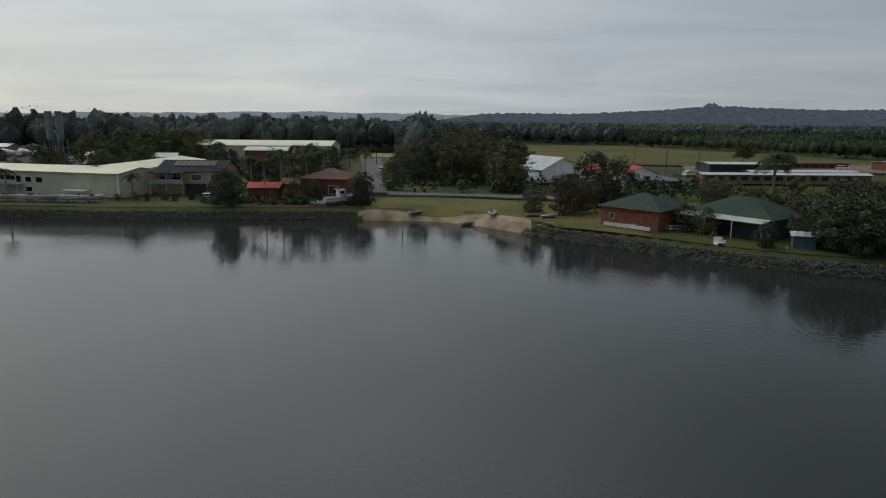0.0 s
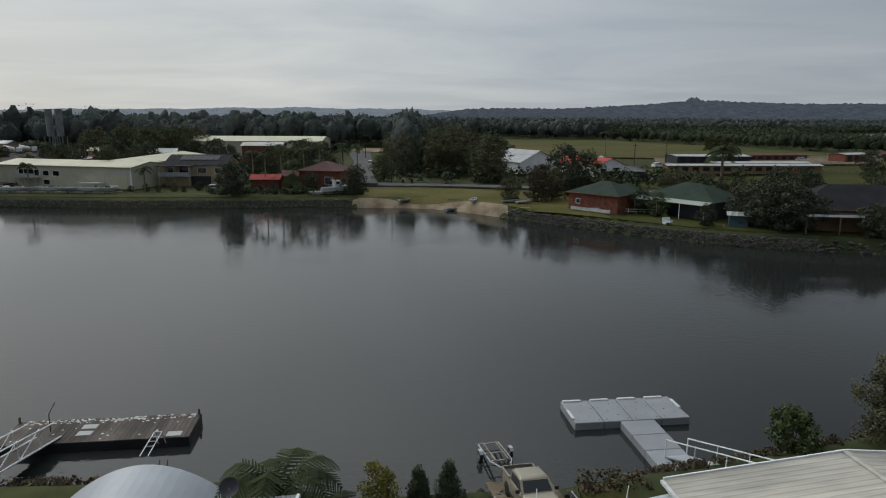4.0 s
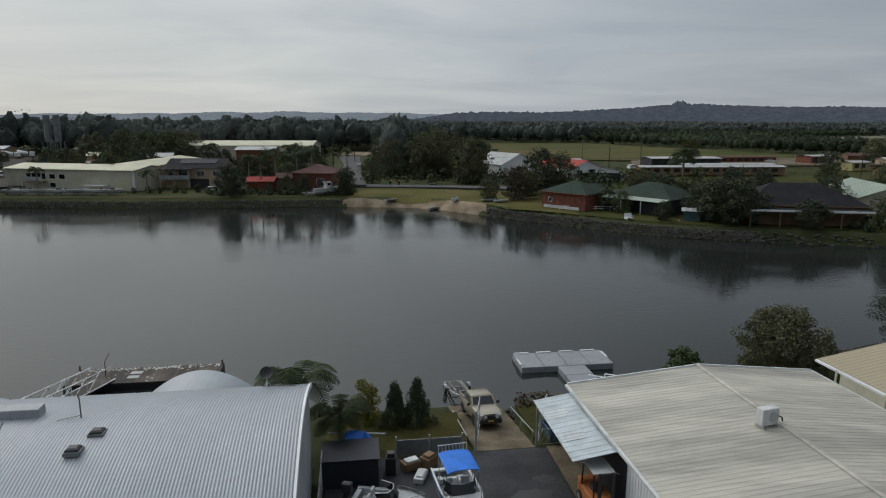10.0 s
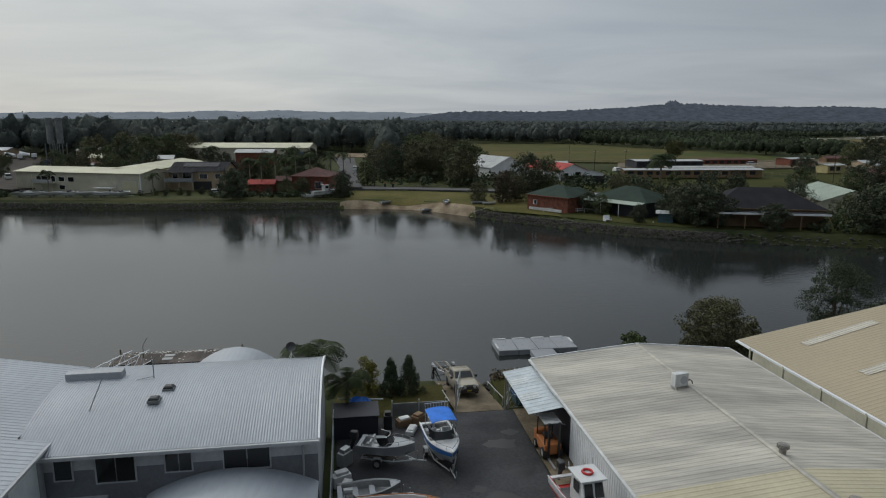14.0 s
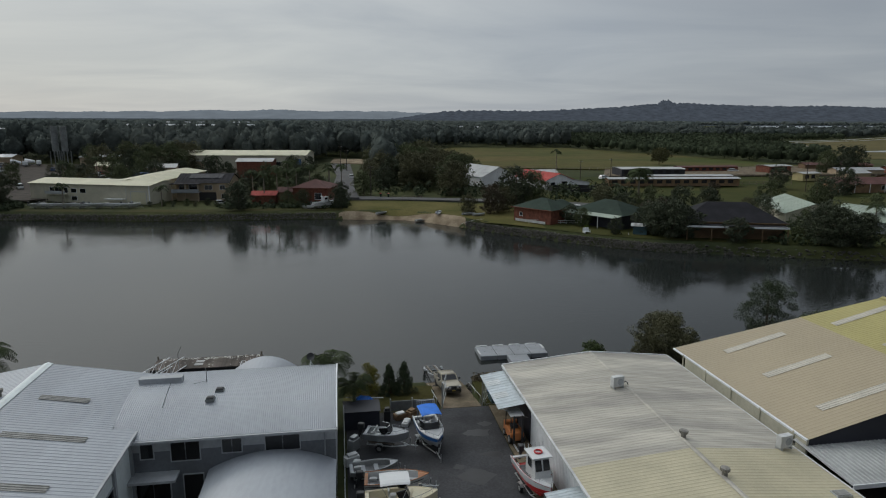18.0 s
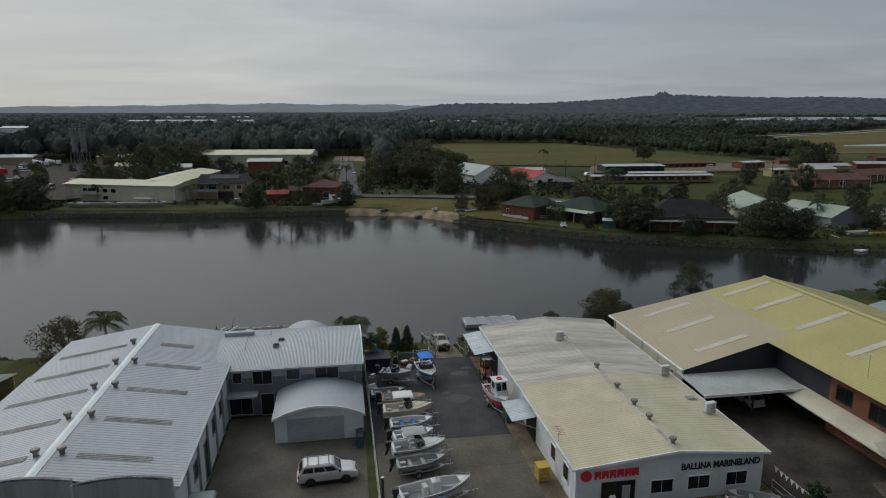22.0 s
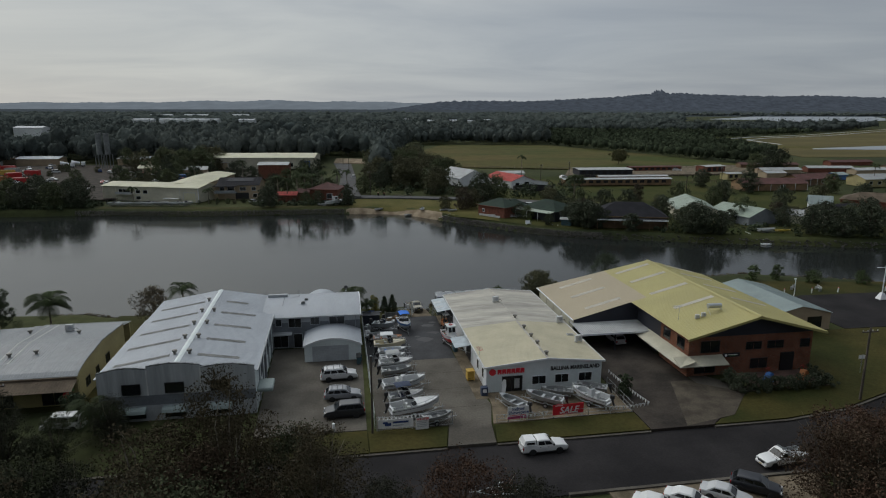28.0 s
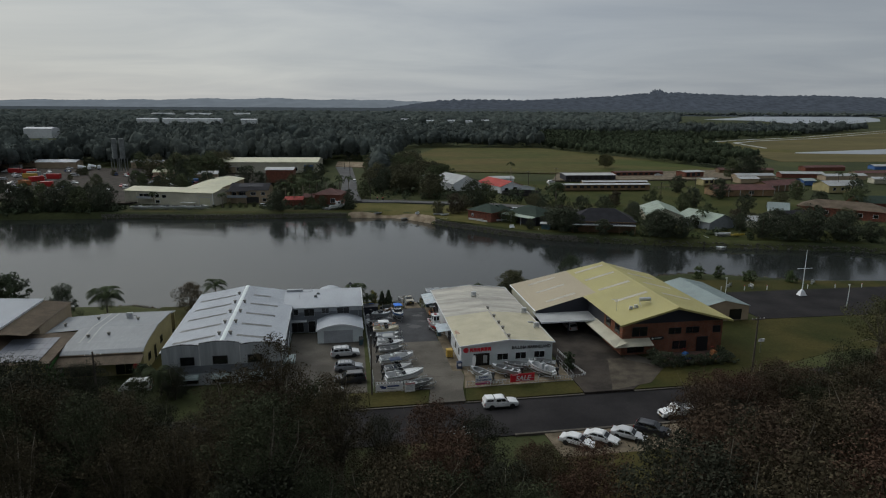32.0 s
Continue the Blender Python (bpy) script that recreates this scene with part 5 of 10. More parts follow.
for x in (-0.9, 0.9):
    part("leg", tube([(x, 0.3, 0.6), (x, 0.3, -0.2)], 0.025, sides=6), "galv", hw)
    part("leg", tube([(x, -0.5, -0.2), (x, 0.3, 0.5)], 0.025, sides=6), "galv", hw)
for u in (27.5, 28.3):
    aircon(site(u, 3.4, rz(u) + 0.01, 0) @ Matrix.Scale(0.62, 4))
t = thing("tv_antenna", site(25.7, 4.6, rz(25.7)), "thin grey antenna on the yellow roof", "antenna")
part("mast", tube([(0, 0, 0), (0, 0, 1.9)], 0.025, sides=6), "galv", t)
part("boom", tube([(-0.9, 0, 1.85), (0.3, 0, 1.85)], 0.018, sides=5), "galv", t)
for k in range(5):
    part("rod", tube([(-0.8 + k * 0.25, -0.3, 1.85), (-0.8 + k * 0.25, 0.3, 1.85)], 0.012, sides=5), "galv", t)

# the blue-roofed store behind it
bs = thing("blue_roof_store", site(0, 0), "low tan store with a blue-grey gable roof", "store")
part("roof_sheet", ribbed((55.2, 13.0, 4.1), (55.2, 28.8, 4.1), (50.2, 28.8, 5.3), (50.2, 13.0, 5.3), 50, 0.03), "blue_roof", bs)
part("roof_sheet", ribbed((45.2, 13.0, 4.1), (45.2, 28.8, 4.1), (50.2, 28.8, 5.3), (50.2, 13.0, 5.3), 50, 0.03), "blue_roof", bs)
for y0 in (13.2, 28.4):
    part("end_wall", loft([[(45.4, y, 1.5), (55.0, y, 1.5), (55.0, y, 4.05), (50.2, y, 5.2), (45.4, y, 4.05)] for y in (y0, y0 + 0.2)]), "tan_wall", bs)
for x in (45.4, 54.8):
    part("side_wall", box(x, x + 0.2, 13.4, 28.4, 1.5, 4.05), "tan_wall", bs)
windows(bs, "v", 13.2, [(51.2, 53.6, 1.55, 3.6, 1)], "tan_wall", out=-1)

# the yellow-walled store to the west, and its neighbours
ys = thing("curved_eave_store", site(0, 0), "yellow-walled store with a pale curved-eave roof", "store")
prof = [(3.9, 5.0), (4.6, 5.35), (6.5, 5.75), (12, 6.2), (20.2, 5.6)]
part("roof_sheet", loft([[(u, v, z) for v, z in prof] + [(u, v, z - 0.12) for v, z in prof[::-1]] for u in (-55.5, -44.6)]), "store_roof", ys)
for k in range(36):
    u = -55.3 + k * 0.30
    part("roof_rib", loft([[(a, v, z + 0.0) for v, z in prof] + [(a, v, z - 0.02) for v, z in prof[::-1]] if d == 0 else [(a, v, z + 0.028) for v, z in prof] + [(a, v, z - 0.02) for v, z in prof[::-1]] for a, d in ((u, 1), (u + 0.06, 1))]), "store_roof", ys)
part("front_wall", box(-55.3, -44.8, 4.3, 4.5, 1.5, 4.9), "yellow_wall", ys)
part("verandah_roof", ribbed((-55.6, 1.7, 4.15), (-44.5, 1.7, 4.15), (-44.5, 3.58, 4.75), (-55.6, 3.58, 4.75), 36, 0.02), "store_brown", ys, "brown ribbed verandah roof")
part("fascia", box(-55.4, -44.7, 3.6, 3.75, 4.2, 5.0), "store_brown", ys)
part("rear_roof", ribbed((-55.6, 11.6, 6.0), (-60.3, 11.6, 5.7), (-60.3, 20.2, 5.35), (-55.6, 20.2, 5.5), 30, 0.02), "store_roof", ys)
part("rear_wall", box(-60.2, -55.4, 19.9, 20.1, 1.5, 5.2), "yellow_wall", ys)
part("lean_to_roof", ribbed((-44.7, 20.2, 5.2), (-55.6, 20.2, 5.2), (-55.6, 23.4, 4.7), (-44.7, 23.4, 4.7), 36, 0.02), "weathered_steel", ys, "grey lower roof along the back")
part("lean_to_wall", box(-55.3, -45.0, 23.1, 23.3, 1.5, 4.65), "yellow_wall", ys)
for u in (-53.9, -52.7):
    part("roof_light", loft([[(a, v, z + 0.045) for v, z in prof[2:]] + [(a, v, z) for v, z in prof[:1:-1]] for a in (u, u + 0.2)]), "pale_roof", ys, "pale roof light strip")
part("side_wall", loft([[(x, v, z - 0.13) for v, z in prof[1:]] + [(x, 20.2, 1.5), (x, 4.6, 1.5)] for x in (-45.0, -44.8)]), "yellow_wall", ys)
part("back_wall", box(-55.3, -45.0, 20.0, 20.2, 1.5, 5.5), "yellow_wall", ys)
windows(ys, "u", -44.8, [(6.5, 7.6, 2.6, 3.6, 1), (9.6, 10.5, 1.55, 3.6, 1), (13.0, 14.2, 2.8, 3.8, 2)], "sign_black", out=1)
windows(ys, "v", 4.3, [(-54.5, -51.5, 1.7, 3.0, 3), (-48.5, -46.2, 1.7, 3.2, 2)], "sign_black", out=-1)
part("sign_band", box(-55.2, -45.0, 3.5, 3.6, 3.5, 4.1), "green_sign", ys, "green shop sign band with plain marks")
part("bar", box(-49.6, -48.4, 3.46, 3.5, 3.65, 3.85), "sign_white", ys)
part("roundel", tube([(-45.6, 3.3, 3.1), (-45.6, 3.24, 3.1)], 0.42, sides=20), "sign_red", ys, "red round shop sign")
for u, v, z in ((-53.2, 8.4, 5.9), (-50.6, 8.9, 5.93), (-54.5, 16.6, 5.85), (-58.6, 14.6, 5.75), (-48.4, 15.4, 5.92)):
    whirly(site(u, v, z))
aircon(site(-50, 16.8, 5.85))
ss = thing("solar_roof_store", site(0, 0), "brown-roofed store carrying rows of solar panels", "store")
part("roof_sheet", ribbed((-55.7, 0.6, 5.25), (-68, 0.6, 5.25), (-68, 10.4, 6.1), (-55.7, 10.4, 6.1), 44, 0.03), "store_brown", ss)
part("roof_edge", loft([[(x, 0.6, 5.26), (x, 10.4, 6.11), (x, 10.4, 5.85), (x, 0.6, 5.0)] for x in (-55.68, -55.5)]), "store_brown", ss)
part("side_wall", loft([[(x, 0.9, 1.5), (x, 10.2, 1.5), (x, 10.2, 6.0), (x, 0.9, 5.2)] for x in (-56.0, -55.8)]), "green_sign", ss, "green-painted side wall")
part("front_wall", box(-68, -56.0, 0.9, 1.1, 1.5, 5.2), "yellow_wall", ss)
part("sign_panel", box(-55.79, -55.72, 3.0, 5.0, 2.3, 3.9), "sign_white", ss)
part("bar", box(-55.72, -55.69, 3.3, 4.7, 3.0, 3.3), "sign_black", ss)
for i in range(6):
    for j in range(4):
        u0, v0 = -57.0 - i * 1.05, 1.3 + j * 1.85
        z0, z1 = 5.25 + (v0 - 0.6) * 0.0867 + 0.09, 5.25 + (v0 + 1.15) * 0.0867 + 0.09
        part("solar_panel", loft([[(u0, v0, z0), (u0 - 1.0, v0, z0), (u0 - 1.0, v0 + 1.75, z1), (u0, v0 + 1.75, z1)], [(u0, v0, z0 + 0.04), (u0 - 1.0, v0, z0 + 0.04), (u0 - 1.0, v0 + 1.75, z1 + 0.04), (u0, v0 + 1.75, z1 + 0.04)]]), "panel_blue", ss)
tw = thing("tan_wall_store", site(0, 0), "tall store with a bare tan side wall and brown roof", "store")
part("side_wall", box(-60.8, -60.5, 10.6, 22, 1.5, 7.2), "tan_wall", tw)
part("roof_sheet", ribbed((-60.3, 6.4, 7.25), (-60.3, 22.2, 7.25), (-64.4, 22.2, 7.7), (-64.4, 6.4, 7.7), 50, 0.03), "store_brown", tw)
part("upper_roof", ribbed((-64.4, 6.4, 8.0), (-64.4, 22.2, 8.0), (-74, 22.2, 8.5), (-74, 6.4, 8.5), 50, 0.03), "white_roof", tw)
part("upper_wall", box(-64.5, -64.42, 6.5, 22.0, 7.72, 7.98), "white_paint", tw)
part("front_wall", box(-74, -60.8, 10.6, 10.8, 1.5, 7.2), "tan_wall", tw)

# ---- the far bank's buildings ----


def house(name, x, y, turn, w, d, h, rise, wall, roof, label, category="house", hip=False, z=2.0, over=0.45, front=(), side=(), ribs=True):
    """A gabled or hipped building; local x along its front, the front faces -y. front, side: windows (a0, a1, z0, z1, panes)."""
    t = thing(name, at(x, y, z, turn), label, category)
    if hip:
        for nm, b_ in (("front_wall", (-w / 2, w / 2, -d / 2, -d / 2 + 0.2)), ("back_wall", (-w / 2, w / 2, d / 2 - 0.2, d / 2)), ("side_wall", (-w / 2, -w / 2 + 0.2, -d / 2 + 0.2, d / 2 - 0.2)), ("side_wall", (w / 2 - 0.2, w / 2, -d / 2 + 0.2, d / 2 - 0.2))):
            part(nm, box(*b_, 0, h), wall, t)
        a, b_, r = w / 2 + over, d / 2 + over, max(0.0, w / 2 - d / 2)
        e = [(-a, -b_, h), (a, -b_, h), (a, b_, h), (-a, b_, h)]
        p, q = (-r, 0, h + rise), (r, 0, h + rise)
        bm = bmesh.new()
        vs = [bm.verts.new(c) for c in e] + [bm.verts.new(p), bm.verts.new(q)]
        for f in ((0, 1, 5, 4), (1, 2, 5), (2, 3, 4, 5), (3, 0, 4), (3, 2, 1, 0)):
            bm.faces.new([vs[i] for i in f])
        part("roof", bm, roof, t)
        part("gutter", slab([(-a - 0.1, -b_ - 0.1), (a + 0.1, -b_ - 0.1), (a + 0.1, -b_), (-a - 0.1, -b_)], h - 0.12, h + 0.03), wall, t)
    else:
        for sx in (-1, 1):
            part("end_wall", loft([[(sx * w / 2 - dx * sx, -d / 2, 0), (sx * w / 2 - dx * sx, d / 2, 0), (sx * w / 2 - dx * sx, d / 2, h - 0.04), (sx * w / 2 - dx * sx, 0, h + rise - 0.06), (sx * w / 2 - dx * sx, -d / 2, h - 0.04)] for dx in (0, 0.2)]), wall, t)
        part("front_wall", box(-w / 2 + 0.2, w / 2 - 0.2, -d / 2, -d / 2 + 0.2, 0, h - 0.05), wall, t)
        part("back_wall", box(-w / 2 + 0.2, w / 2 - 0.2, d / 2 - 0.2, d / 2, 0, h - 0.05), wall, t)
        n = max(4, round(w / 0.9))
        drop = rise * over / (d / 2)
        for sy in (-1, 1):
            part("roof_slope", ribbed((-w / 2 - over, sy * (d / 2 + over), h - drop), (w / 2 + over, sy * (d / 2 + over), h - drop), (w / 2 + over, 0, h + rise), (-w / 2 - over, 0, h + rise), n, 0.05), roof, t)
    if front:
        windows(t, "v", -d / 2, front, "white_paint", out=-1)
    if side:
        windows(t, "u", w / 2, side, "white_paint", out=1)
    return t


# the long pale warehouse on the west bank
W_ = house("riverside_warehouse", -86.4, 138.6, -13, 36.4, 12, 5.0, 0.9, "cream_wall", "lemon_roof", "long cream metal warehouse with a pale lemon roof", "warehouse",
           front=[(-12.0, -6.4, 2.5, 3.9, 4), (-5.4, -3.7, 2.6, 3.7, 1), (-2.6, -0.9, 2.6, 3.7, 1), (-5.4, -3.7, 0.6, 1.6, 1)])
part("door_surround", box(12.5, 17.3, -6.04, -5.985, 0.05, 3.4), "mid_grey", W_)
part("roller_door", box(12.7, 17.1, -6.06, -5.98, 0.1, 3.2), "lemon_roof", W_, "tall cream roller door")
part("balcony", box(-12.4, -6.2, -7.4, -6.0, 2.1, 2.3), "cream_wall", W_)
part("balcony_rail", box(-12.4, -6.2, -7.42, -7.36, 2.3, 3.1), "mid_grey", W_)
part("boat_rack", box(6.2, 11.6, -8.4, -6.6, 1.3, 1.5), "dirty_white", W_)
for x in (-12.2, -9.3, -6.4):
    part("post", box(x - 0.06, x + 0.06, -7.4, -7.28, 0, 4.6), "cream_wall", W_)
part("corner_trim", box(18.0, 18.24, -6.1, -5.9, 0, 5.0), "white_paint", W_)
part("wall_joint", box(11.2, 11.3, -6.04, -5.99, 0, 4.9), "mid_grey", W_)
wing = house("warehouse_wing", -78.2, 156.5, 90, 41, 13.0, 5.1, 0.9, "tan_wall", "lemon_roof", "deep warehouse wing with a pale lemon roof", "warehouse")
# the two-storey house beside it
H_ = house("two_storey_house", -59.6, 143.5, 3, 14.0, 12, 5.0, 2.0, "tan_wall", "dark_roof", "two-storey cream house with dark roof and solar panels", "house",
           front=[(-6.2, -4.6, 2.9, 4.3, 2), (-3.6, -1.2, 2.7, 4.5, 3), (0.6, 2.6, 3.0, 4.2, 2), (4.6, 6.0, 3.0, 4.2, 2), (1.4, 3.4, 0.4, 1.9, 2), (5.0, 6.4, 0.6, 1.8, 1)])
part("balcony_floor", box(-7.6, -0.4, -8.6, -6.0, 2.35, 2.55), "grey_wall", H_)
part("balcony_rail", box(-7.6, -0.4, -8.62, -8.56, 2.55, 3.4), "grey_wall", H_)
for x in (-7.4, -4, -0.6):
    part("post", box(x - 0.1, x + 0.1, -8.55, -8.35, 0, 4.7), "tan_wall", H_)
part("balcony_roof", box(-7.9, -0.1, -8.9, -6.0, 4.72, 4.86), "dark_roof", H_)
# black panel paints the shade inside the house's lower opening
part("lower_opening", box(-1.0, 3.6, -6.07, -5.99, 0.1, 2.3), "sign_black", H_)
for i in range(7):
    part("solar_panel", loft([[(-4.2 + i * 1.3, -3.6, 5.92), (-3.0 + i * 1.3, -3.6, 5.92), (-3.0 + i * 1.3, -1.0, 6.78), (-4.2 + i * 1.3, -1.0, 6.78)], [(-4.2 + i * 1.3, -3.6, 5.98), (-3.0 + i * 1.3, -3.6, 5.98), (-3.0 + i * 1.3, -1.0, 6.84), (-4.2 + i * 1.3, -1.0, 6.84)]]), "solar", H_)
house("red_roof_cabin", -41.0, 132.4, 0, 6.2, 4.5, 2.5, 0.8, "far_brick", "red_roof", "low cabin with a bright red roof among palms", "cabin")
house("brick_house", -27.8, 134, -8, 9.5, 9.5, 4.4, 1.9, "far_brick", "maroon_roof", "red brick house with a dull red hipped roof", "house", hip=True, front=[(-3, -1, 1.4, 3, 2), (1.2, 3, 1.4, 3, 2)])
house("brick_garage", -35.0, 136, 0, 6, 6, 3.0, 0.9, "brown_timber", "maroon_roof", "brown timber garage under palms", "garage")
# the big sheds at the street's end
S_ = house("long_depot", -78.3, 249, 1, 57, 22, 5.8, 1.6, "cream_wall", "lemon_roof", "long low depot with a pale roof", "depot", z=3, front=[(-24, -20, 1.2, 3, 2), (-14, -10, 1.2, 3, 2), (14, 18, 1.2, 3, 2)])
part("blue_panel", box(21.5, 26.5, -11.08, -10.98, 1.0, 4.2), "blue_wall", S_, "blue sign panel on the depot wall")
house("white_shed", -60.3, 199, 2, 12.6, 8, 6.0, 0.9, "far_brick", "pale_roof", "brick shed with a white roof before the depot", "shed", z=3)
house("grey_shed", -97, 240, 8, 8, 6, 3.4, 0.9, "tan_wall", "pale_roof", "small pale shed in the industrial yard", "shed", z=3)
# the concrete plant towers
tw_ = thing("silo_tower", at(-154, 244, 3), "pair of tall grey cement silos on a frame", "silo")
for dx in (-4.0, 0.0):
    part("silo", tube([(dx, 0, 7), (dx, 0, 17.6)], 1.3, sides=16), "weathered_steel", tw_)
    for a in range(4):
        part("leg", box(dx + (1.4 if a % 2 else -1.7), dx + (1.7 if a % 2 else -1.4), (1.4 if a > 1 else -1.7), (1.7 if a > 1 else -1.4), 0, 7), "weathered_steel", tw_)
# brick house with the green roof, and the green-roofed house next to it
BH = house("green_roof_brick_house", 28.4, 102.3, -46, 10.0, 8.6, 3.1, 2.0, "far_brick", "green_roof", "red brick house with a dark green hipped roof", "house", z=2.0, hip=True, front=[(-3.4, -2.6, 1.2, 2.0, 1)])
part("verandah_rail", box(-3.6, 4.4, -5.6, -5.5, 0.2, 0.75), "dirty_white", BH)
part("rear_wing", box(-3.0, 3.0, 4.4, 8.0, 0, 2.7), "far_brick", BH)
part("rear_roof", loft([[(-3.4, 4.3, 2.7), (3.4, 4.3, 2.7), (3.4, 8.4, 2.7), (-3.4, 8.4, 2.7)], [(-0.2, 4.3, 4.2), (0.2, 4.3, 4.2), (0.2, 7.0, 4.2), (-0.2, 7.0, 4.2)]]), "green_roof", BH)
GH = house("green_roof_house", 42.0, 97.6, -51, 13, 10, 2.9, 2.4, "navy_cladding", "green_roof", "low house with a dark green hipped roof", "house", z=2.0, hip=True)
part("verandah_roof", loft([[(-6.6, -5.4, 2.88), (6.6, -5.4, 2.88), (6.6, -7.4, 2.5), (-6.6, -7.4, 2.5)], [(-6.6, -5.4, 2.96), (6.6, -5.4, 2.96), (6.6, -7.4, 2.58), (-6.6, -7.4, 2.58)]]), "pale_green", GH, "pale green verandah roof")
for x in (-6.4, -2.1, 2.1, 6.4):
    part("post", box(x - 0.05, x + 0.05, -7.3, -7.2, 0, 2.5), "dirty_white", GH)
house("garden_shed", 44.6, 85.2, -20, 2.6, 2.2, 2.1, 0.3, "teal", "pale_roof", "small dark garden shed", "shed", z=1.7)
# the big dark-roofed house with the pale verandah band
# brown wall colour paints the shade that hides the walls
BG = house("dark_roof_house", 61.5, 85.0, -10, 18.5, 11, 3.2, 3.2, "brown_timber", "dark_roof", "long house with a dark hipped roof", "house", hip=True, z=2.0)
part("verandah_roof", box(-9, 9, -8.4, -5.95, 2.7, 2.82), "dark_roof", BG)
part("verandah_fascia", box(-9.1, -1.6, -8.5, -8.4, 2.5, 2.82), "white_paint", BG, "white verandah fascia")
part("verandah_fascia", box(2.6, 9.1, -8.5, -8.4, 2.5, 2.82), "white_paint", BG, "white verandah fascia")
for x in (-8.9, -4.5, 0, 4.5, 8.9):
    part("post", box(x - 0.08, x + 0.08, -8.35, -8.2, 0, 2.7), "brown_timber", BG)
house("pale_green_roof_house", 86, 102, 78, 19, 11, 3.0, 2.0, "cream_wall", "pale_green", "house with a pale green metal roof", "house", z=2.0)
house("pale_green_annex", 109.5, 87.5, -40, 4.2, 3.4, 2.6, 1.2, "cream_wall", "pale_roof", "small annex with a pale roof", "house", z=2.0)
house("pale_gable_house", 96.5, 91, -68, 14, 11, 2.6, 2.0, "grey_wall", "pale_green", "dark-walled house with a pale green gable roof", "house", z=1.9, front=[(-3, -1, 1, 2.2, 2), (1, 3, 1, 2.2, 2)])
house("grey_gable_house", 122, 90, 10, 12, 9, 3.0, 2.0, "cream_wall", "dark_roof", "grey roofed riverside house", "house", z=1.9)
house("blue_trim_house", 128, 106, -25, 6, 5, 3.2, 2.0, "white_paint", "blue_roof", "white house with a blue-grey roof", "house", z=1.9)
house("tiled_house", 152, 108, -40, 26, 10, 3.2, 2.2, "far_brick", "store_brown", "brown brick house with dark tiled roof", "house", z=1.9, hip=True, front=[(-10, -8.6, 1.0, 2.2, 1), (-5, -3.6, 1.0, 2.2, 1), (0, 1.4, 1.0, 2.2, 1), (5, 6.4, 1.0, 2.2, 1), (9.4, 10.8, 1.0, 2.2, 1)])
house("yellow_house", 191, 172, 8, 16, 10, 3.2, 1.6, "yellow_wall", "pale_roof", "yellow-walled house with a pale metal roof", "house", z=2.3, front=[(-6, -4.6, 1.0, 2.2, 1), (-2, -0.6, 1.0, 2.2, 1), (3, 5, 0.8, 2.3, 2)])
house("green_long_house", 176, 124, -6, 18, 10, 3.0, 2.0, "far_brick", "green_roof", "brick house with a long green roof", "house", z=1.9)
house("pale_villa", 21.5, 178, -62, 18, 13, 3.4, 3.0, "white_paint", "pale_roof", "low house with a wide pale roof among trees", "house", z=2.6)
house("pale_villa_wing", 10.5, 186, 12, 12, 9, 3.2, 2.0, "white_paint", "pale_roof", "pale-roofed wing among trees", "house", z=2.6)
RB = house("red_roof_barn", 40.6, 174, -66, 20, 10.5, 3.0, 2.0, "white_paint", "red_roof", "white barn with a red gable roof", "barn", z=2.3, side=[(-3.4, -1.6, 0.6, 2.2, 1), (0.8, 3.0, 0.1, 2.4, 1)])
part("lean_to", loft([[(x, 5.2, 0), (x, 12.0, 0), (x, 12.0, 1.7), (x, 5.2, 3.0)] for x in (4.0, 10.0)]), "white_paint", RB, "white lean-to with a sloping side")
part("lean_to_roof", ribbed((3.8, 12.3, 1.72), (10.3, 12.3, 1.72), (10.3, 5.0, 3.12), (3.8, 5.0, 3.12), 10, 0.04), "pale_roof", RB)
house("barn_annex", 44, 197, 8, 11, 6, 2.8, 0.8, "white_paint", "pale_roof", "small shed with a pale roof behind the barn", "shed", z=2.5)
pen = thing("round_pen", at(48.0, 158.5, 2.1), "round dark horse pen with a low wall", "pen")
ring = [(8.2 * math.cos(k * math.tau / 28), 5.8 * math.sin(k * math.tau / 28)) for k in range(28)]
part("wall", loft([[(x, y, 0) for x, y in ring], [(x, y, 1.7) for x, y in ring], [(x * 0.97, y * 0.97, 1.7) for x, y in ring], [(x * 0.97, y * 0.97, 0) for x, y in ring]], cap=False), "black_rubber", pen)
part("bank", loft([[(x * 1.15, y * 1.15, 0) for x, y in ring], [(x * 1.03, y * 1.03, 0.5) for x, y in ring]], cap=False), "lawn", pen)
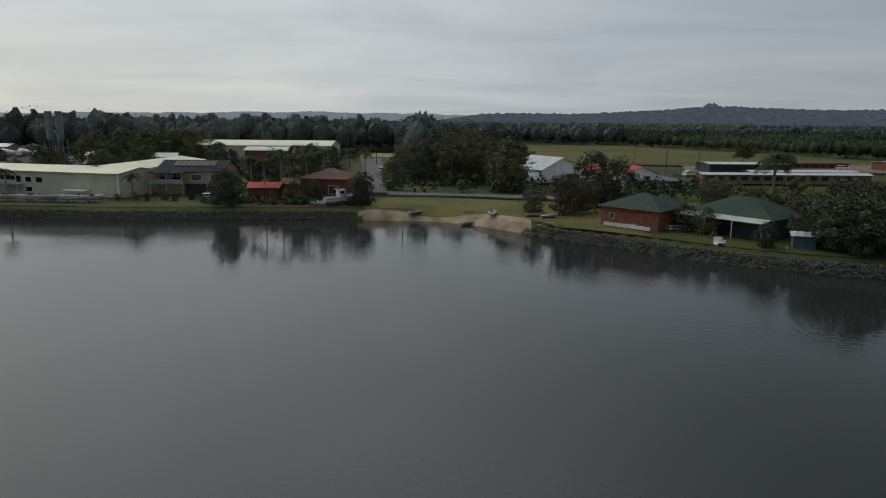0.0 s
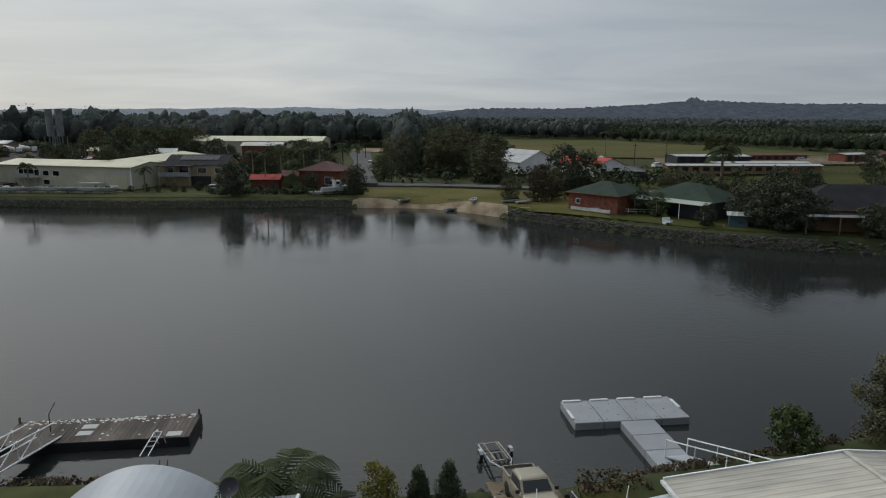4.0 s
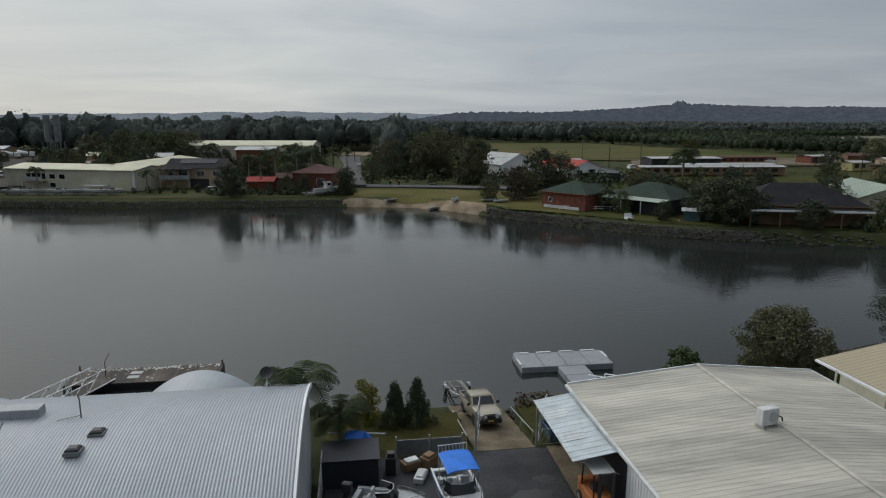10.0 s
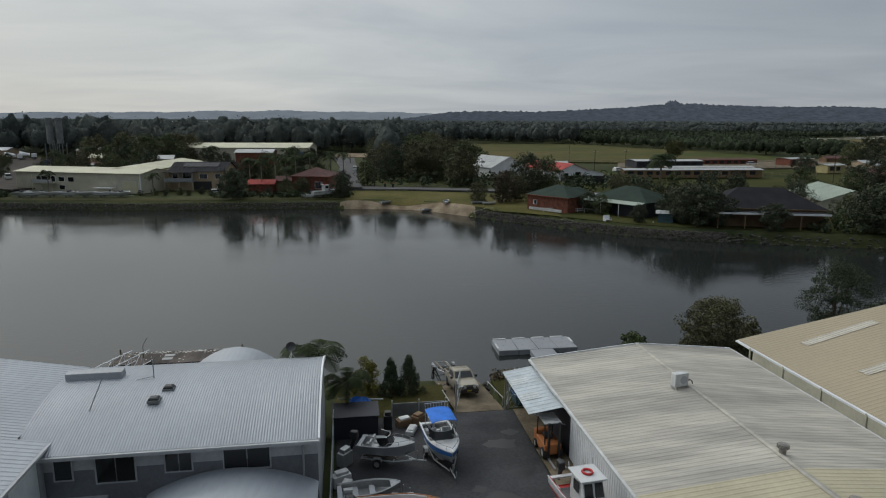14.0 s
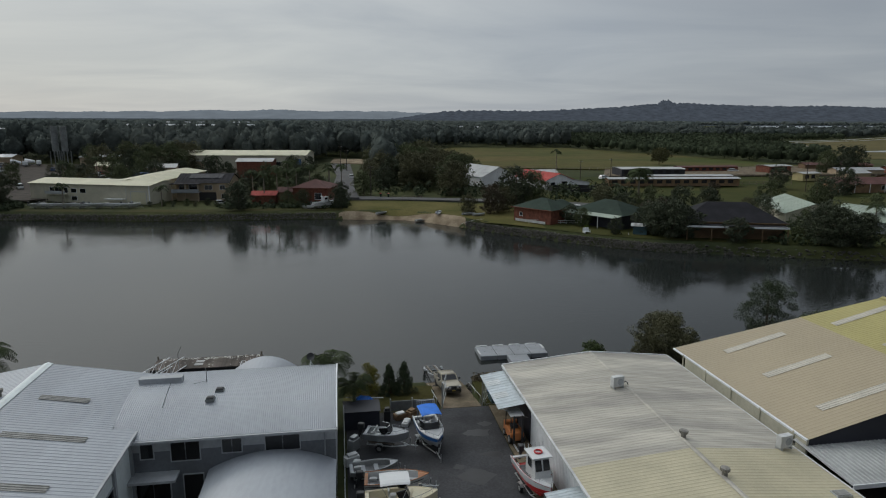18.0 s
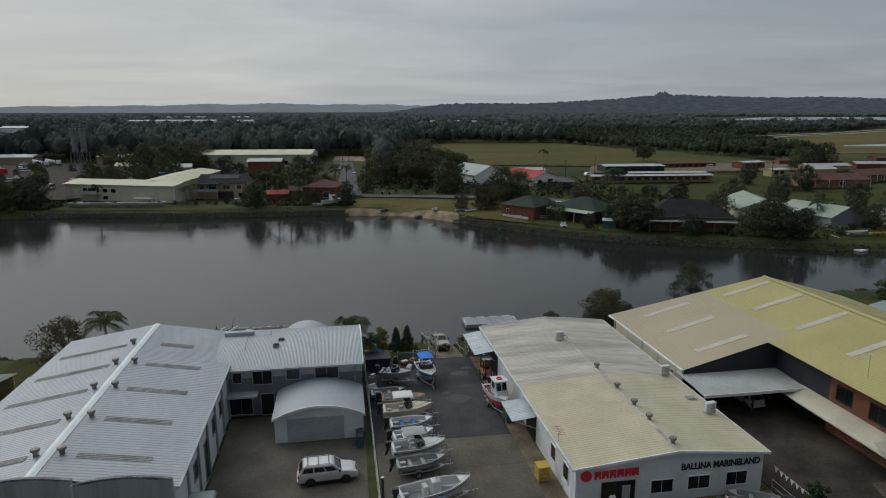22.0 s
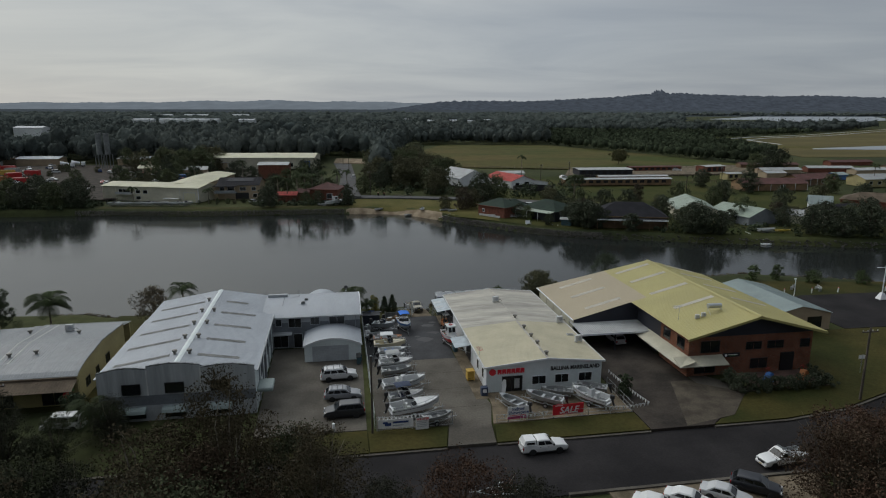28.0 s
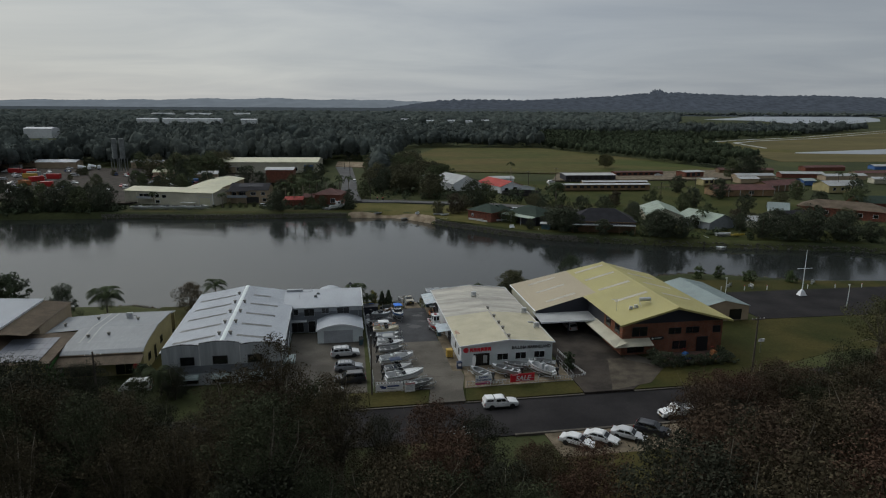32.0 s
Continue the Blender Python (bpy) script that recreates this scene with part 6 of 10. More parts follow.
# long stables
# the first stable's navy walls paint the shade of its open front
for x, y, turn, w, d, h, wall, roof, lab in ((89, 211, 3, 25, 11, 3.2, "navy_cladding", "pale_roof", "long open stable with a pale flat roof, front shade painted navy"), (85, 175, 3, 45, 4.4, 2.5, "brown_timber", "pale_roof", "long timber stable with a pale roof strip"), (95, 186, 3, 30, 4.0, 2.5, "brown_timber", "pale_roof", "second row of timber stalls with a pale roof"),
                                            (121, 232, 8, 27, 5, 2.4, "far_brick", "maroon_roof", "long low brick stable with a dull roof"), (147, 226, 20, 12, 7, 3.2, "far_brick", "pale_roof", "orange brick stable block with a flat white roof"),
                                            (142, 194, 15, 7.5, 5, 2.8, "yellow_wall", "pale_roof", "small yellow stable block")):
    st_ = house("stable", x, y, turn, w, d, h, 0.35, wall, roof, lab, "stable", z=2.45)
    for k in range(max(2, int(w / 3.2))):
        a = -w / 2 + 1.0 + k * (w - 2.0) / max(2, int(w / 3.2))
        # black panels paint the shade inside the stalls
        part("stall_opening", box(a, a + (w - 2.0) / max(2, int(w / 3.2)) * 0.6, -d / 2 - 0.05, -d / 2 + 0.02, 0.9, h - 0.5), "black_rubber", st_)
# dark brown wall colour paints the shade under these verandahs
for x, y, turn, w in ((141, 160, 4, 26), (167, 177, 24, 22)):
    mr_ = house("maroon_roof_stable", x, y, turn, w, 9, 2.8, 1.6, "brown_timber", "maroon_roof", "long low building with a maroon roof and painted verandah shade", "stable", z=2.3, front=[(-w / 2 + 2, -w / 2 + 4, 0.8, 2.1, 2), (2, 4, 0.8, 2.1, 2)])
    for k in range(6):
        part("post", box(-w / 2 + 0.5 + k * (w - 1) / 5 - 0.07, -w / 2 + 0.5 + k * (w - 1) / 5 + 0.07, -5.5, -5.36, 0, 2.7), "dirty_white", mr_)
for x, y, w, roof, wall in ((176, 217, 20, "pale_roof", "tan_wall"), (165, 202, 10, "pale_roof", "tan_wall"), (190, 194, 6, "blue_roof", "blue_wall"), (206, 226, 22, "pale_roof", "far_brick"), (186, 246, 30, "maroon_roof", "brown_timber"), (222, 216, 24, "pale_roof", "tan_wall"), (236, 200, 18, "pale_roof", "cream_wall"), (252, 232, 30, "maroon_roof", "tan_wall"), (240, 262, 26, "maroon_roof", "far_brick"),
                            (275, 205, 22, "pale_roof", "cream_wall"), (222, 150, 16, "pale_roof", "tan_wall"), (262, 180, 18, "maroon_roof", "far_brick"), (300, 222, 24, "pale_roof", "tan_wall"), (290, 270, 30, "pale_roof", "blue_wall"), (204, 140, 18, "green_roof", "far_brick")):
    house("farm_shed", x, y, RNG.uniform(-8, 12), w, 6.0, 2.3, 0.8, wall, roof, "low farm building with a " + {"pale_roof": "pale metal", "white_roof": "white metal", "maroon_roof": "maroon", "blue_roof": "blue-grey", "green_roof": "green"}[roof] + " roof", "farm shed", z=2.5)
# the western industrial yard
for x, y, w, d, roof in ((-201, 268, 22, 9, "white_roof"), (-228, 274, 20, 8, "pale_roof"), (-118, 214, 14, 7, "lemon_roof"), (-108, 226, 14, 7, "white_roof"), (-97, 205, 10, 6, "pale_roof"), (-150, 268, 18, 8, "pale_roof")):
    house("yard_shed", x, y, RNG.uniform(-10, 12), w, d, 3.6, 1.1, "tan_wall", roof, "low metal shed in the industrial yard", "shed", z=2.7)
SHEDS = ((-394, 590, 30), (-470, 1040, 34), (-425, 1050, 44), (-372, 1046, 56), (-700, 1700, 60), (-610, 1720, 70), (-505, 1760, 44), (-290, 1020, 26), (20, 1120, 14), (62, 1150, 16), (92, 1100, 12), (130, 1180, 15), (-30, 1240, 16))
for x, y, w in SHEDS:
    house("distant_shed", x, y, RNG.uniform(-6, 6), w, 14, 10 if w > 20 else 7, 1.5, "white_paint", "white_roof", "distant white industrial building among trees" if w > 20 else "distant white house among trees", "shed", z=2.76)
# far hills and the plain before them as backdrop, haze painted as glow
for name, y, base, amp, col, x0, x1, lab in (("distant_plain", 4250, 0, 0, (0.046, 0.056, 0.066), -4600, 4600, "far wooded plain fading to the hills"), ("hill_range", 4700, 70, 40, (0.140, 0.165, 0.192), -4600, 4600, "long range of skyline hills with painted blue-grey haze"), ("wooded_hill", 4300, 0, 0, (0.050, 0.060, 0.078), -600, 4600, "wooded ridge with scattered houses")):
    hm = bpy.data.materials.new(name)
    hm.use_nodes = True
    b = hm.node_tree.nodes["Principled BSDF"]
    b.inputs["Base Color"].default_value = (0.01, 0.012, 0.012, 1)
    b.inputs["Roughness"].default_value = 1
    b.inputs["Specular IOR Level"].default_value = 0
    nz = hm.node_tree.nodes.new("ShaderNodeTexNoise")
    nz.inputs["Scale"].default_value, nz.inputs["Detail"].default_value = (0.010, 9) if name == "hill_range" else (0.028, 8)
    gg = hm.node_tree.nodes.new("ShaderNodeNewGeometry")
    hm.node_tree.links.new(gg.outputs["Position"], nz.inputs["Vector"])
    rp = hm.node_tree.nodes.new("ShaderNodeValToRGB")
    rp.color_ramp.elements[0].position, rp.color_ramp.elements[1].position = 0.35, 0.7
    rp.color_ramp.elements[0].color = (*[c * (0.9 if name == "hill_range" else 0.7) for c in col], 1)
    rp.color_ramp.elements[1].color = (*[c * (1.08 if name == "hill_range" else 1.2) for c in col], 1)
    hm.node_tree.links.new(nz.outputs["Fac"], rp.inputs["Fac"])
    # emission carries the painted haze; the base colour stays near black
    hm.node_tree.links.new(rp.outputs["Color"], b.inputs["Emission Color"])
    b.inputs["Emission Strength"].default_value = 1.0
    xs = np.linspace(x0, x1, 1500)
    nz1 = np.array([noise.fractal(Vector((x * 0.0011, y * 0.01, 1.3)), 0.8, 2.1, 5) for x in xs])
    tree = np.array([noise.fractal(Vector((x * 0.03, 7.0, y)), 0.6, 2.0, 3) for x in xs])
    if name == "distant_plain":
        hgt = 22 + 2 * nz1 + 1.5 * tree
    elif name == "hill_range":
        hgt = 74 + 22 * nz1 + 2.5 * tree + 30 * np.clip((xs + 800) / 3000, 0, 1)
    else:
        hgt = np.interp(xs, [-600, -250, 100, 420, 700, 1000, 1300, 1560, 1700, 1900, 2300, 2700, 3100, 4600], [4, 30, 76, 86, 80, 96, 112, 134, 138, 128, 122, 126, 112, 84]) + 9 * nz1 + 8 * tree
        for px, ph in ((1552, 14), (1566, 24), (1580, 30), (1596, 22), (1612, 30), (1630, 18), (900, 8), (1050, 10)):
            hgt += ph * np.clip(1 - abs(xs - px) / 8, 0, 1)
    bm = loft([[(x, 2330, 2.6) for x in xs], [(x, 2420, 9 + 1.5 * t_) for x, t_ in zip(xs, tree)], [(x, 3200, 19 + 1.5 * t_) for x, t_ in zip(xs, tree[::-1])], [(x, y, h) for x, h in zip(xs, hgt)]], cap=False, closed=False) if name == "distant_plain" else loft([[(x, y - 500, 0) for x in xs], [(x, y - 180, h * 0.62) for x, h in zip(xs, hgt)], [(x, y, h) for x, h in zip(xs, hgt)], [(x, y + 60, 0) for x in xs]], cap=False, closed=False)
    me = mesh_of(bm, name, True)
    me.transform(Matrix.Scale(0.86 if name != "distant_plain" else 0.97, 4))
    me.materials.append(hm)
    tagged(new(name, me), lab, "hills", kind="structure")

# ---- trees ----


def tree(name, m, h, r, leaf, label, seed, puff=1.0, trunk="bark", clumps=52, per=48, size=0.34, low=0.32, flat=0.8, limbs=6, group="", kind="round", loose=0.42, twigs=0):
    """A tapered trunk with limbs and a crown of leaf sprays in clumps."""
    rng = np.random.default_rng(seed)
    t = thing(name, m, label, "tree", group)
    lean = rng.normal(size=2) * h * 0.03
    hub = Vector((lean[0], lean[1], h * low))
    bm = tube([(0, 0, -0.4), (lean[0] * 0.4, lean[1] * 0.4, h * low * 0.5), hub, (lean[0] * 1.6, lean[1] * 1.6, h * 0.75)], h * 0.024 + 0.05, sides=8, r1=h * 0.008)
    cs, rs = [], []
    for k in range(clumps):
        a, s = k * 2.4 + rng.uniform(-0.4, 0.4), (k + 0.5) / clumps
        if kind == "cone":
            rr, z = r * (1 - s) * rng.uniform(0.55, 1.0), h * (low + (1 - low) * s * 0.95)
        else:
            z = h * (low + (1 - low) * s * 0.92)
            rr = r * math.sqrt(max(0.05, 1 - (2 * s - 0.85) ** 2 / 1.4)) * rng.uniform(0.2, 1.08)
        cs.append((lean[0] + rr * math.cos(a), lean[1] + rr * math.sin(a), z + rng.normal() * h * 0.03))
        rs.append(r * puff * rng.uniform(0.13, 0.36) * (0.7 if kind == "cone" else 1))
    for k in range(limbs):
        c = Vector(cs[int(k * clumps / limbs) % clumps])
        tube([hub * rng.uniform(0.6, 1.0), hub.lerp(c, 0.5) + Vector((0, 0, h * 0.03)), c], h * 0.011 + 0.02, bm, 6, 0.015)
    part("trunk", bm, trunk, t)
    for k in range(twigs):
        c = Vector(cs[int((k + 0.5) * clumps / twigs) % clumps])
        out = (c - hub).normalized()
        bend = Vector(rng.normal(size=3)) * r * 0.10
        part("branch", tube([hub.lerp(c, 0.45), c + bend, c + out * r * 0.42 + bend * 0.4], 0.06, sides=5, r1=0.015), "pale_bark", t)
    part("crown", quads_mesh("crown", leaf_quads(cs, rs, per, size, rng, flat, loose)), leaf, t)
    return t


def palm(name, m, h, label, seed, fronds=13, reach=2.6, trunk_r=0.16, lift=(-0.1, 1.15)):
    rng = np.random.default_rng(seed)
    t = thing(name, m, label, "palm", "palms")
    part("trunk", tube([(0, 0, -0.3), (0.1, 0, h * 0.4), (0.05, 0.1, h * 0.8), (0, 0, h)], trunk_r, sides=8, r1=trunk_r * 0.65), "pale_bark", t)
    for k in range(fronds):
        a = k * 2.399 + rng.uniform(-0.3, 0.3)
        up = rng.uniform(*lift)
        pts = []
        for i in range(8):
            s = i / 7
            out = reach * s * (1 - 0.12 * s)
            pts.append(Vector((math.cos(a) * out, math.sin(a) * out, h + reach * (up * s - (0.55 + 0.45 * up) * s * s * 1.1))))
        side = Vector((-math.sin(a), math.cos(a), 0))
        q = []
        for i in range(len(pts) - 1):
            for j in range(3):
                p = pts[i].lerp(pts[i + 1], j / 3)
                s = (i + j / 3) / 7
                ln = reach * 0.26 * (math.sin(math.pi * min(1, s * 0.93 + 0.07)) ** 0.6)
                fw = (pts[i + 1] - pts[i]).normalized()
                for sg in (-1, 1):
                    tip = p + side * sg * ln + fw * ln * 0.55 - Vector((0, 0, ln * 0.35))
                    q.append([p, p + fw * reach * 0.042, tip + fw * reach * 0.012, tip - fw * reach * 0.008])
            w = side * reach * 0.01
            q.append([pts[i] - w, pts[i + 1] - w, pts[i + 1] + w, pts[i] + w])
        part("frond", quads_mesh("frond", np.array([[list(c) for c in f] for f in q])), "frond", t)
    return t


def bush(name, m, h, r, leaf, label, seed, size=0.09, per=110, clumps=26):
    return tree(name, m, h, r * 0.9, leaf, label, seed, clumps=clumps, per=per, size=size, low=0.10, limbs=6, puff=1.4, loose=0.8)


ROUND = [("leaf", "leafy"), ("leaf_dark", "dark"), ("leaf_olive", "olive green"), ("leaf_brown", "brownish"), ("leaf_bright", "bright green"), ("leaf_red", "reddish")]
# near bank
tree("fig_tree", site(17.4, 36.9, 0.9), 5.0, 3.0, "bank_olive", "dense rounded olive-green tree on the river bank", 3, clumps=120, per=230, size=0.075, low=0.10, loose=1.0)
tree("casuarina", site(31.4, 40.0, 0.8), 7.4, 2.5, "leaf_dark", "tall dark feathery tree on the bank", 4, clumps=100, per=200, size=0.06, low=0.08, puff=1.15, loose=1.2)
bush("bank_shrub", site(40, 43, 0.8), 2.2, 2.2, "leaf_dark", "low dark shrub at the river edge", 5)
bush("bank_shrub", site(10.6, 36.5, 0.8), 2.6, 1.5, "leaf", "leafy shrub beside the gangway", 6)
bush("golden_shrub", site(-10.9, 32.6, 1.2), 2.8, 1.15, "leaf_gold", "yellow-green shrub by the slipway", 7, size=0.05, per=170)
tree("river_shrub", site(-9.2, 32.2, 1.2), 2.8, 1.1, "leaf_dark", "dark feathery conical river shrub", 8, kind="cone", size=0.034, clumps=64, per=240, low=0.04, loose=1.4, puff=1.1, flat=1.5)
tree("river_shrub", site(-8.0, 32.1, 1.2), 3.0, 1.1, "leaf_dark", "dark feathery conical river shrub", 9, kind="cone", size=0.034, clumps=64, per=240, low=0.04, loose=1.4, puff=1.1, flat=1.5)
palm("garden_palm", site(-14.3, 28.2, 1.2), 4.5, "leafy palm behind the curved-roof office", 11, reach=2.4, fronds=12, lift=(0.7, 2.2))
palm("garden_palm", site(-12.4, 29.2, 1.2), 2.4, "short bushy palm by the office wall", 12, reach=1.9, fronds=22, lift=(0.3, 1.6))
tree("bare_tree", site(-44.6, 33.0, 1.0), 6.0, 3.0, "leaf_brown", "sparse grey-brown tree by the river", 13, clumps=64, per=80, size=0.10, low=0.25, trunk="pale_bark", limbs=16)
palm("garden_palm", site(-39.6, 31.0, 1.2), 5.4, "palm rising behind the warehouse roof", 14, reach=2.6, fronds=14, lift=(0.4, 1.8))
palm("garden_palm", site(-58.3, 31, 1.2), 3.9, "palm behind the yellow store", 15, reach=3.5, fronds=26, lift=(0.35, 1.8))
tree("river_tree", site(-65.5, 31.5, 1.2), 6.6, 2.8, "leaf_dark", "bushy dark tree by the river path", 16, clumps=70, per=120, size=0.09, low=0.15, loose=1.0)
tree("pine_tree", site(-77, 34, 1.2), 8.0, 4.4, "leaf_dark", "broad dark pine on the bank", 17, clumps=80, per=110, size=0.16, loose=0.9)
for k, (u, v) in enumerate(((61.5, 40.5), (66.0, 40.0), (71.5, 37.0), (80.0, 35.0))):
    bush("bank_shrub", site(u, v, 1.0), 3.4 - 0.5 * (k > 1), 1.5, "leaf", "round green shrub along the river walk", 20 + k, clumps=22)
tree("corner_tree", site(64, -5.5, 1.2), 10.0, 5.2, "leaf_olive", "thin street tree at the bend", 26, clumps=70, per=90, size=0.12, trunk="pale_bark", limbs=16, loose=0.9)
for k in range(16):
    u, v = 28.6 + (k % 8) * 1.6, -4.7 if k < 8 else -2.6
    if k < 8 or k % 8 in (0, 7):
        bush("hedge_shrub", site(u, v + 0.3, 1.4), 1.75 if k % 8 > 1 else 2.3, 1.3, "bank_dark", "dark clipped hedge shrub before the office", 30 + k, clumps=14, per=150, size=0.07)
bush("shop_shrub", site(15.0, -3.6, 1.4), 3.0, 0.9, "leaf_dark", "narrow dark shrub by the shop corner", 50)
bush("store_shrub", site(-44.0, 1.0, 1.4), 3.0, 1.8, "leaf_dark", "dense shrub between two stores", 51)
palm("store_palm", site(-40.8, -3.2, 1.4), 3.2, "bushy dark palm before the warehouse", 52, reach=2.6, fronds=22, lift=(-0.1, 1.3))
bush("store_shrub", site(-39.4, -2.6, 1.4), 3.2, 1.7, "bank_dark", "dense dark shrub at the warehouse corner", 53, clumps=24, per=150, size=0.08)

# the bushland below the last part of the flight
protos = []
for k, (lf, adj) in enumerate((("bush_dark", "dark"), ("bush_olive", "olive"), ("bush_brown", "brownish"), ("bush_green", "green"), ("bush_red", "reddish-brown"))):
    protos.append(tree("bush_tree", at(0, -400 - 20 * k, 0), 9.5, 4.2, lf, adj + " gum tree of the roadside bushland", 60 + k, clumps=92, per=160, size=0.080, low=0.20, trunk="pale_bark" if k % 2 else "bark", limbs=22, group="bushland trees", loose=0.95, twigs=3))
talls = []
for k, (lf, adj) in enumerate((("bush_green", "green"), ("bush_olive", "olive"), ("bush_olive", "olive"), ("bush_brown", "brownish"))):
    talls.append(tree("tall_gum", at(0, -500 - 20 * k, 0), 16.5, 3.9, lf, "tall " + adj + " gum tree beside the street", 160 + k, clumps=130, per=170, size=0.072, low=0.38, trunk="pale_bark" if k % 2 else "bark", limbs=26, group="tall gums", loose=1.1, twigs=5, puff=1.1))
rng = np.random.default_rng(12)
spots = []
for k in range(3200):
    u, v = rng.uniform(-75, 80), rng.uniform(-60, -20)
    edge = np.interp(u, [-75, -46, -30, -16, -12, 0, 3, 6, 15, 18, 22, 25, 31, 40, 55, 80], [-21, -20.6, -20.6, -21, -25, -28, -33, -40, -40, -33, -30, -25, -24, -23, -21, -20])
    if v > edge or v < -51 or abs(u + 5) > 0.74 * (v + 96) + 6 or any((u - a) ** 2 + (v - c) ** 2 < 3.9 ** 2 for a, c in spots):
        continue
    spots.append((u, v))
for k, (u, v) in enumerate(spots):
    s = rng.uniform(0.8, 1.2)
    if v > -34 and -15 < u < 30:
        s *= 0.72
    if 2 < u < 15 and v > -48:
        s *= 0.75
    p = protos[int(rng.integers(5)) if u > -18 else int(rng.choice((0, 0, 3, 1)))]
    w = rng.uniform(0.85, 1.1)
    if u < -17 and -44 < v < -29:
        # the tall gums, lower where the view to the parked van stays open
        s = rng.uniform(0.82, 1.06) * (0.8 if abs(u + 31.5) < 3.2 or u > -21 else 1.0)
        p = talls[int(rng.integers(4))]
    copy_thing(p, site(u, v, 1.0, rng.uniform(0, 360)) @ Matrix.Diagonal((s * w, s * w, s, 1)))
for u, v, s, k in ((-48.6, -7.2, 0.74, 0), (-54, -8, 0.84, 3), (-58, -9, 0.92, 0), (-66, -9.5, 1.0, 0), (-51.2, -9.0, 0.72, 3), (-62, -8.5, 0.85, 3), (-46.2, -8.6, 0.55, 0), (-41.8, -8.4, 0.55, 3), (-43.6, -9.4, 0.40, 0), (-38.6, -5.0, 0.52, 0), (-70, -9, 0.8, 0), (-21.2, -9.6, 0.2, 3), (-20.0, -9.2, 0.18, 0)):
    copy_thing(protos[k], site(u, v, 1.2, u * 40) @ Matrix.Scale(s, 4))
for u, v, s, k in ((-72, -22.5, 1.1, 0), (-67, -23, 1.2, 3), (-62, -22.2, 1.1, 0), (-57.5, -23, 1.15, 0), (-53, -22.4, 1.0, 3), (-48.5, -23.4, 1.05, 0), (-64.5, -26.5, 1.3, 0), (-55, -27, 1.3, 3), (-46.5, -27.5, 1.2, 0), (-41.5, -25, 1.0, 0), (-37.5, -24, 0.9, 3)):
    copy_thing(protos[k], site(u, v, 1.0, u * 53) @ Matrix.Diagonal((s * 1.15, s * 1.15, s * (1.32 if u < -46 else 1.12), 1)))
copy_thing(talls[1], site(-23.3, -32.8, 1.0, 40) @ Matrix.Diagonal((0.80, 0.80, 1.08, 1)))
for u, v, s, k in ((8.5, -47, 1.5, 0), (15.5, -45, 1.55, 2), (23, -43, 1.4, 1), (30, -41, 1.35, 2), (13, -53, 1.6, 1), (22, -51, 1.5, 4), (-14, -44, 1.25, 1), (-24, -42, 1.3, 0), (21.5, -27.6, 0.98, 2), (24.8, -26.2, 1.0, 4), (28.0, -25.2, 0.95, 2), (31, -26.5, 1.05, 1), (46, -21.5, 0.85, 1), (54, -18.5, 0.8, 2), (62, -15, 0.8, 4), (72, -12, 0.9, 1), (68, -17, 0.9, 4), (80, -9, 0.9, 2)):
    copy_thing(protos[k], site(u, v, 1.1, u * 40) @ Matrix.Scale(s, 4))
for p in protos + talls:
    for o in (*p.children, p):
        bpy.data.objects.remove(o)

# far bank trees near the water
FB = []
for k, (lf, adj) in enumerate((("bank_green", "green"), ("bank_dark", "dark"), ("bank_olive", "olive"), ("bank_brown", "brownish"))):
    FB.append(tree("bank_tree", at(0, -400 - 20 * k, 0), 9.0, 4.0, lf, adj + " broad tree near the far river bank", 80 + k, clumps=80, per=72, size=0.17, low=0.08, group="far bank trees", loose=0.7))
rng = np.random.default_rng(21)


def far_tree(x, y, h, k, wide=1.0):
    s = h / 9.0
    copy_thing(FB[k % 4], at(x, y, float(land_height(x, y)) - 0.1, rng.uniform(0, 360)) @ Matrix.Diagonal((s * wide, s * wide, s, 1)))


# the gardens by the foreshore
for x, y, h, k in ((-44.5, 119, 7.5, 1), (-19.6, 122.5, 6.0, 1), (-16.5, 152, 7.0, 0), (12.0, 112.5, 5.0, 2), (17.5, 113, 7.5, 3), (20.5, 116, 6.5, 2), (25.5, 124, 11.0, 1), (29.5, 128, 9.5, 0), (33.0, 97.5, 4.6, 1), (35.5, 94.5, 4.2, 0), (39.5, 84.5, 3.6, 1), (-46, 158, 9, 0), (-46.5, 125, 6.5, 1), (-34.2, 127, 4.2, 0), (-37.5, 143, 8.5, 0), (-30.2, 127.5, 4.6, 2), (-37.6, 124.5, 2.4, 1), (-32, 123.5, 2.6, 0), (-28.5, 141, 7.5, 0), (-21.6, 138, 5.5, 1), (-16, 175, 9, 2), (-14, 190, 11, 2), (-17, 205, 10, 0), (-12, 166, 8, 1), (-19, 225, 11, 2), (-20.5, 240, 11, 0), (-10, 180, 10, 1), (-66, 127, 1.8, 0), (-63, 126, 1.6, 1), (-60, 127, 2.0, 0), (-57.5, 126, 1.5, 2), (-55, 128, 2.2, 1), (-52, 126, 1.6, 0), (-69, 126, 1.5, 1), (-72, 125, 1.3, 1), (-49.5, 127, 2.4, 1)):
    far_tree(x, y, h, k)
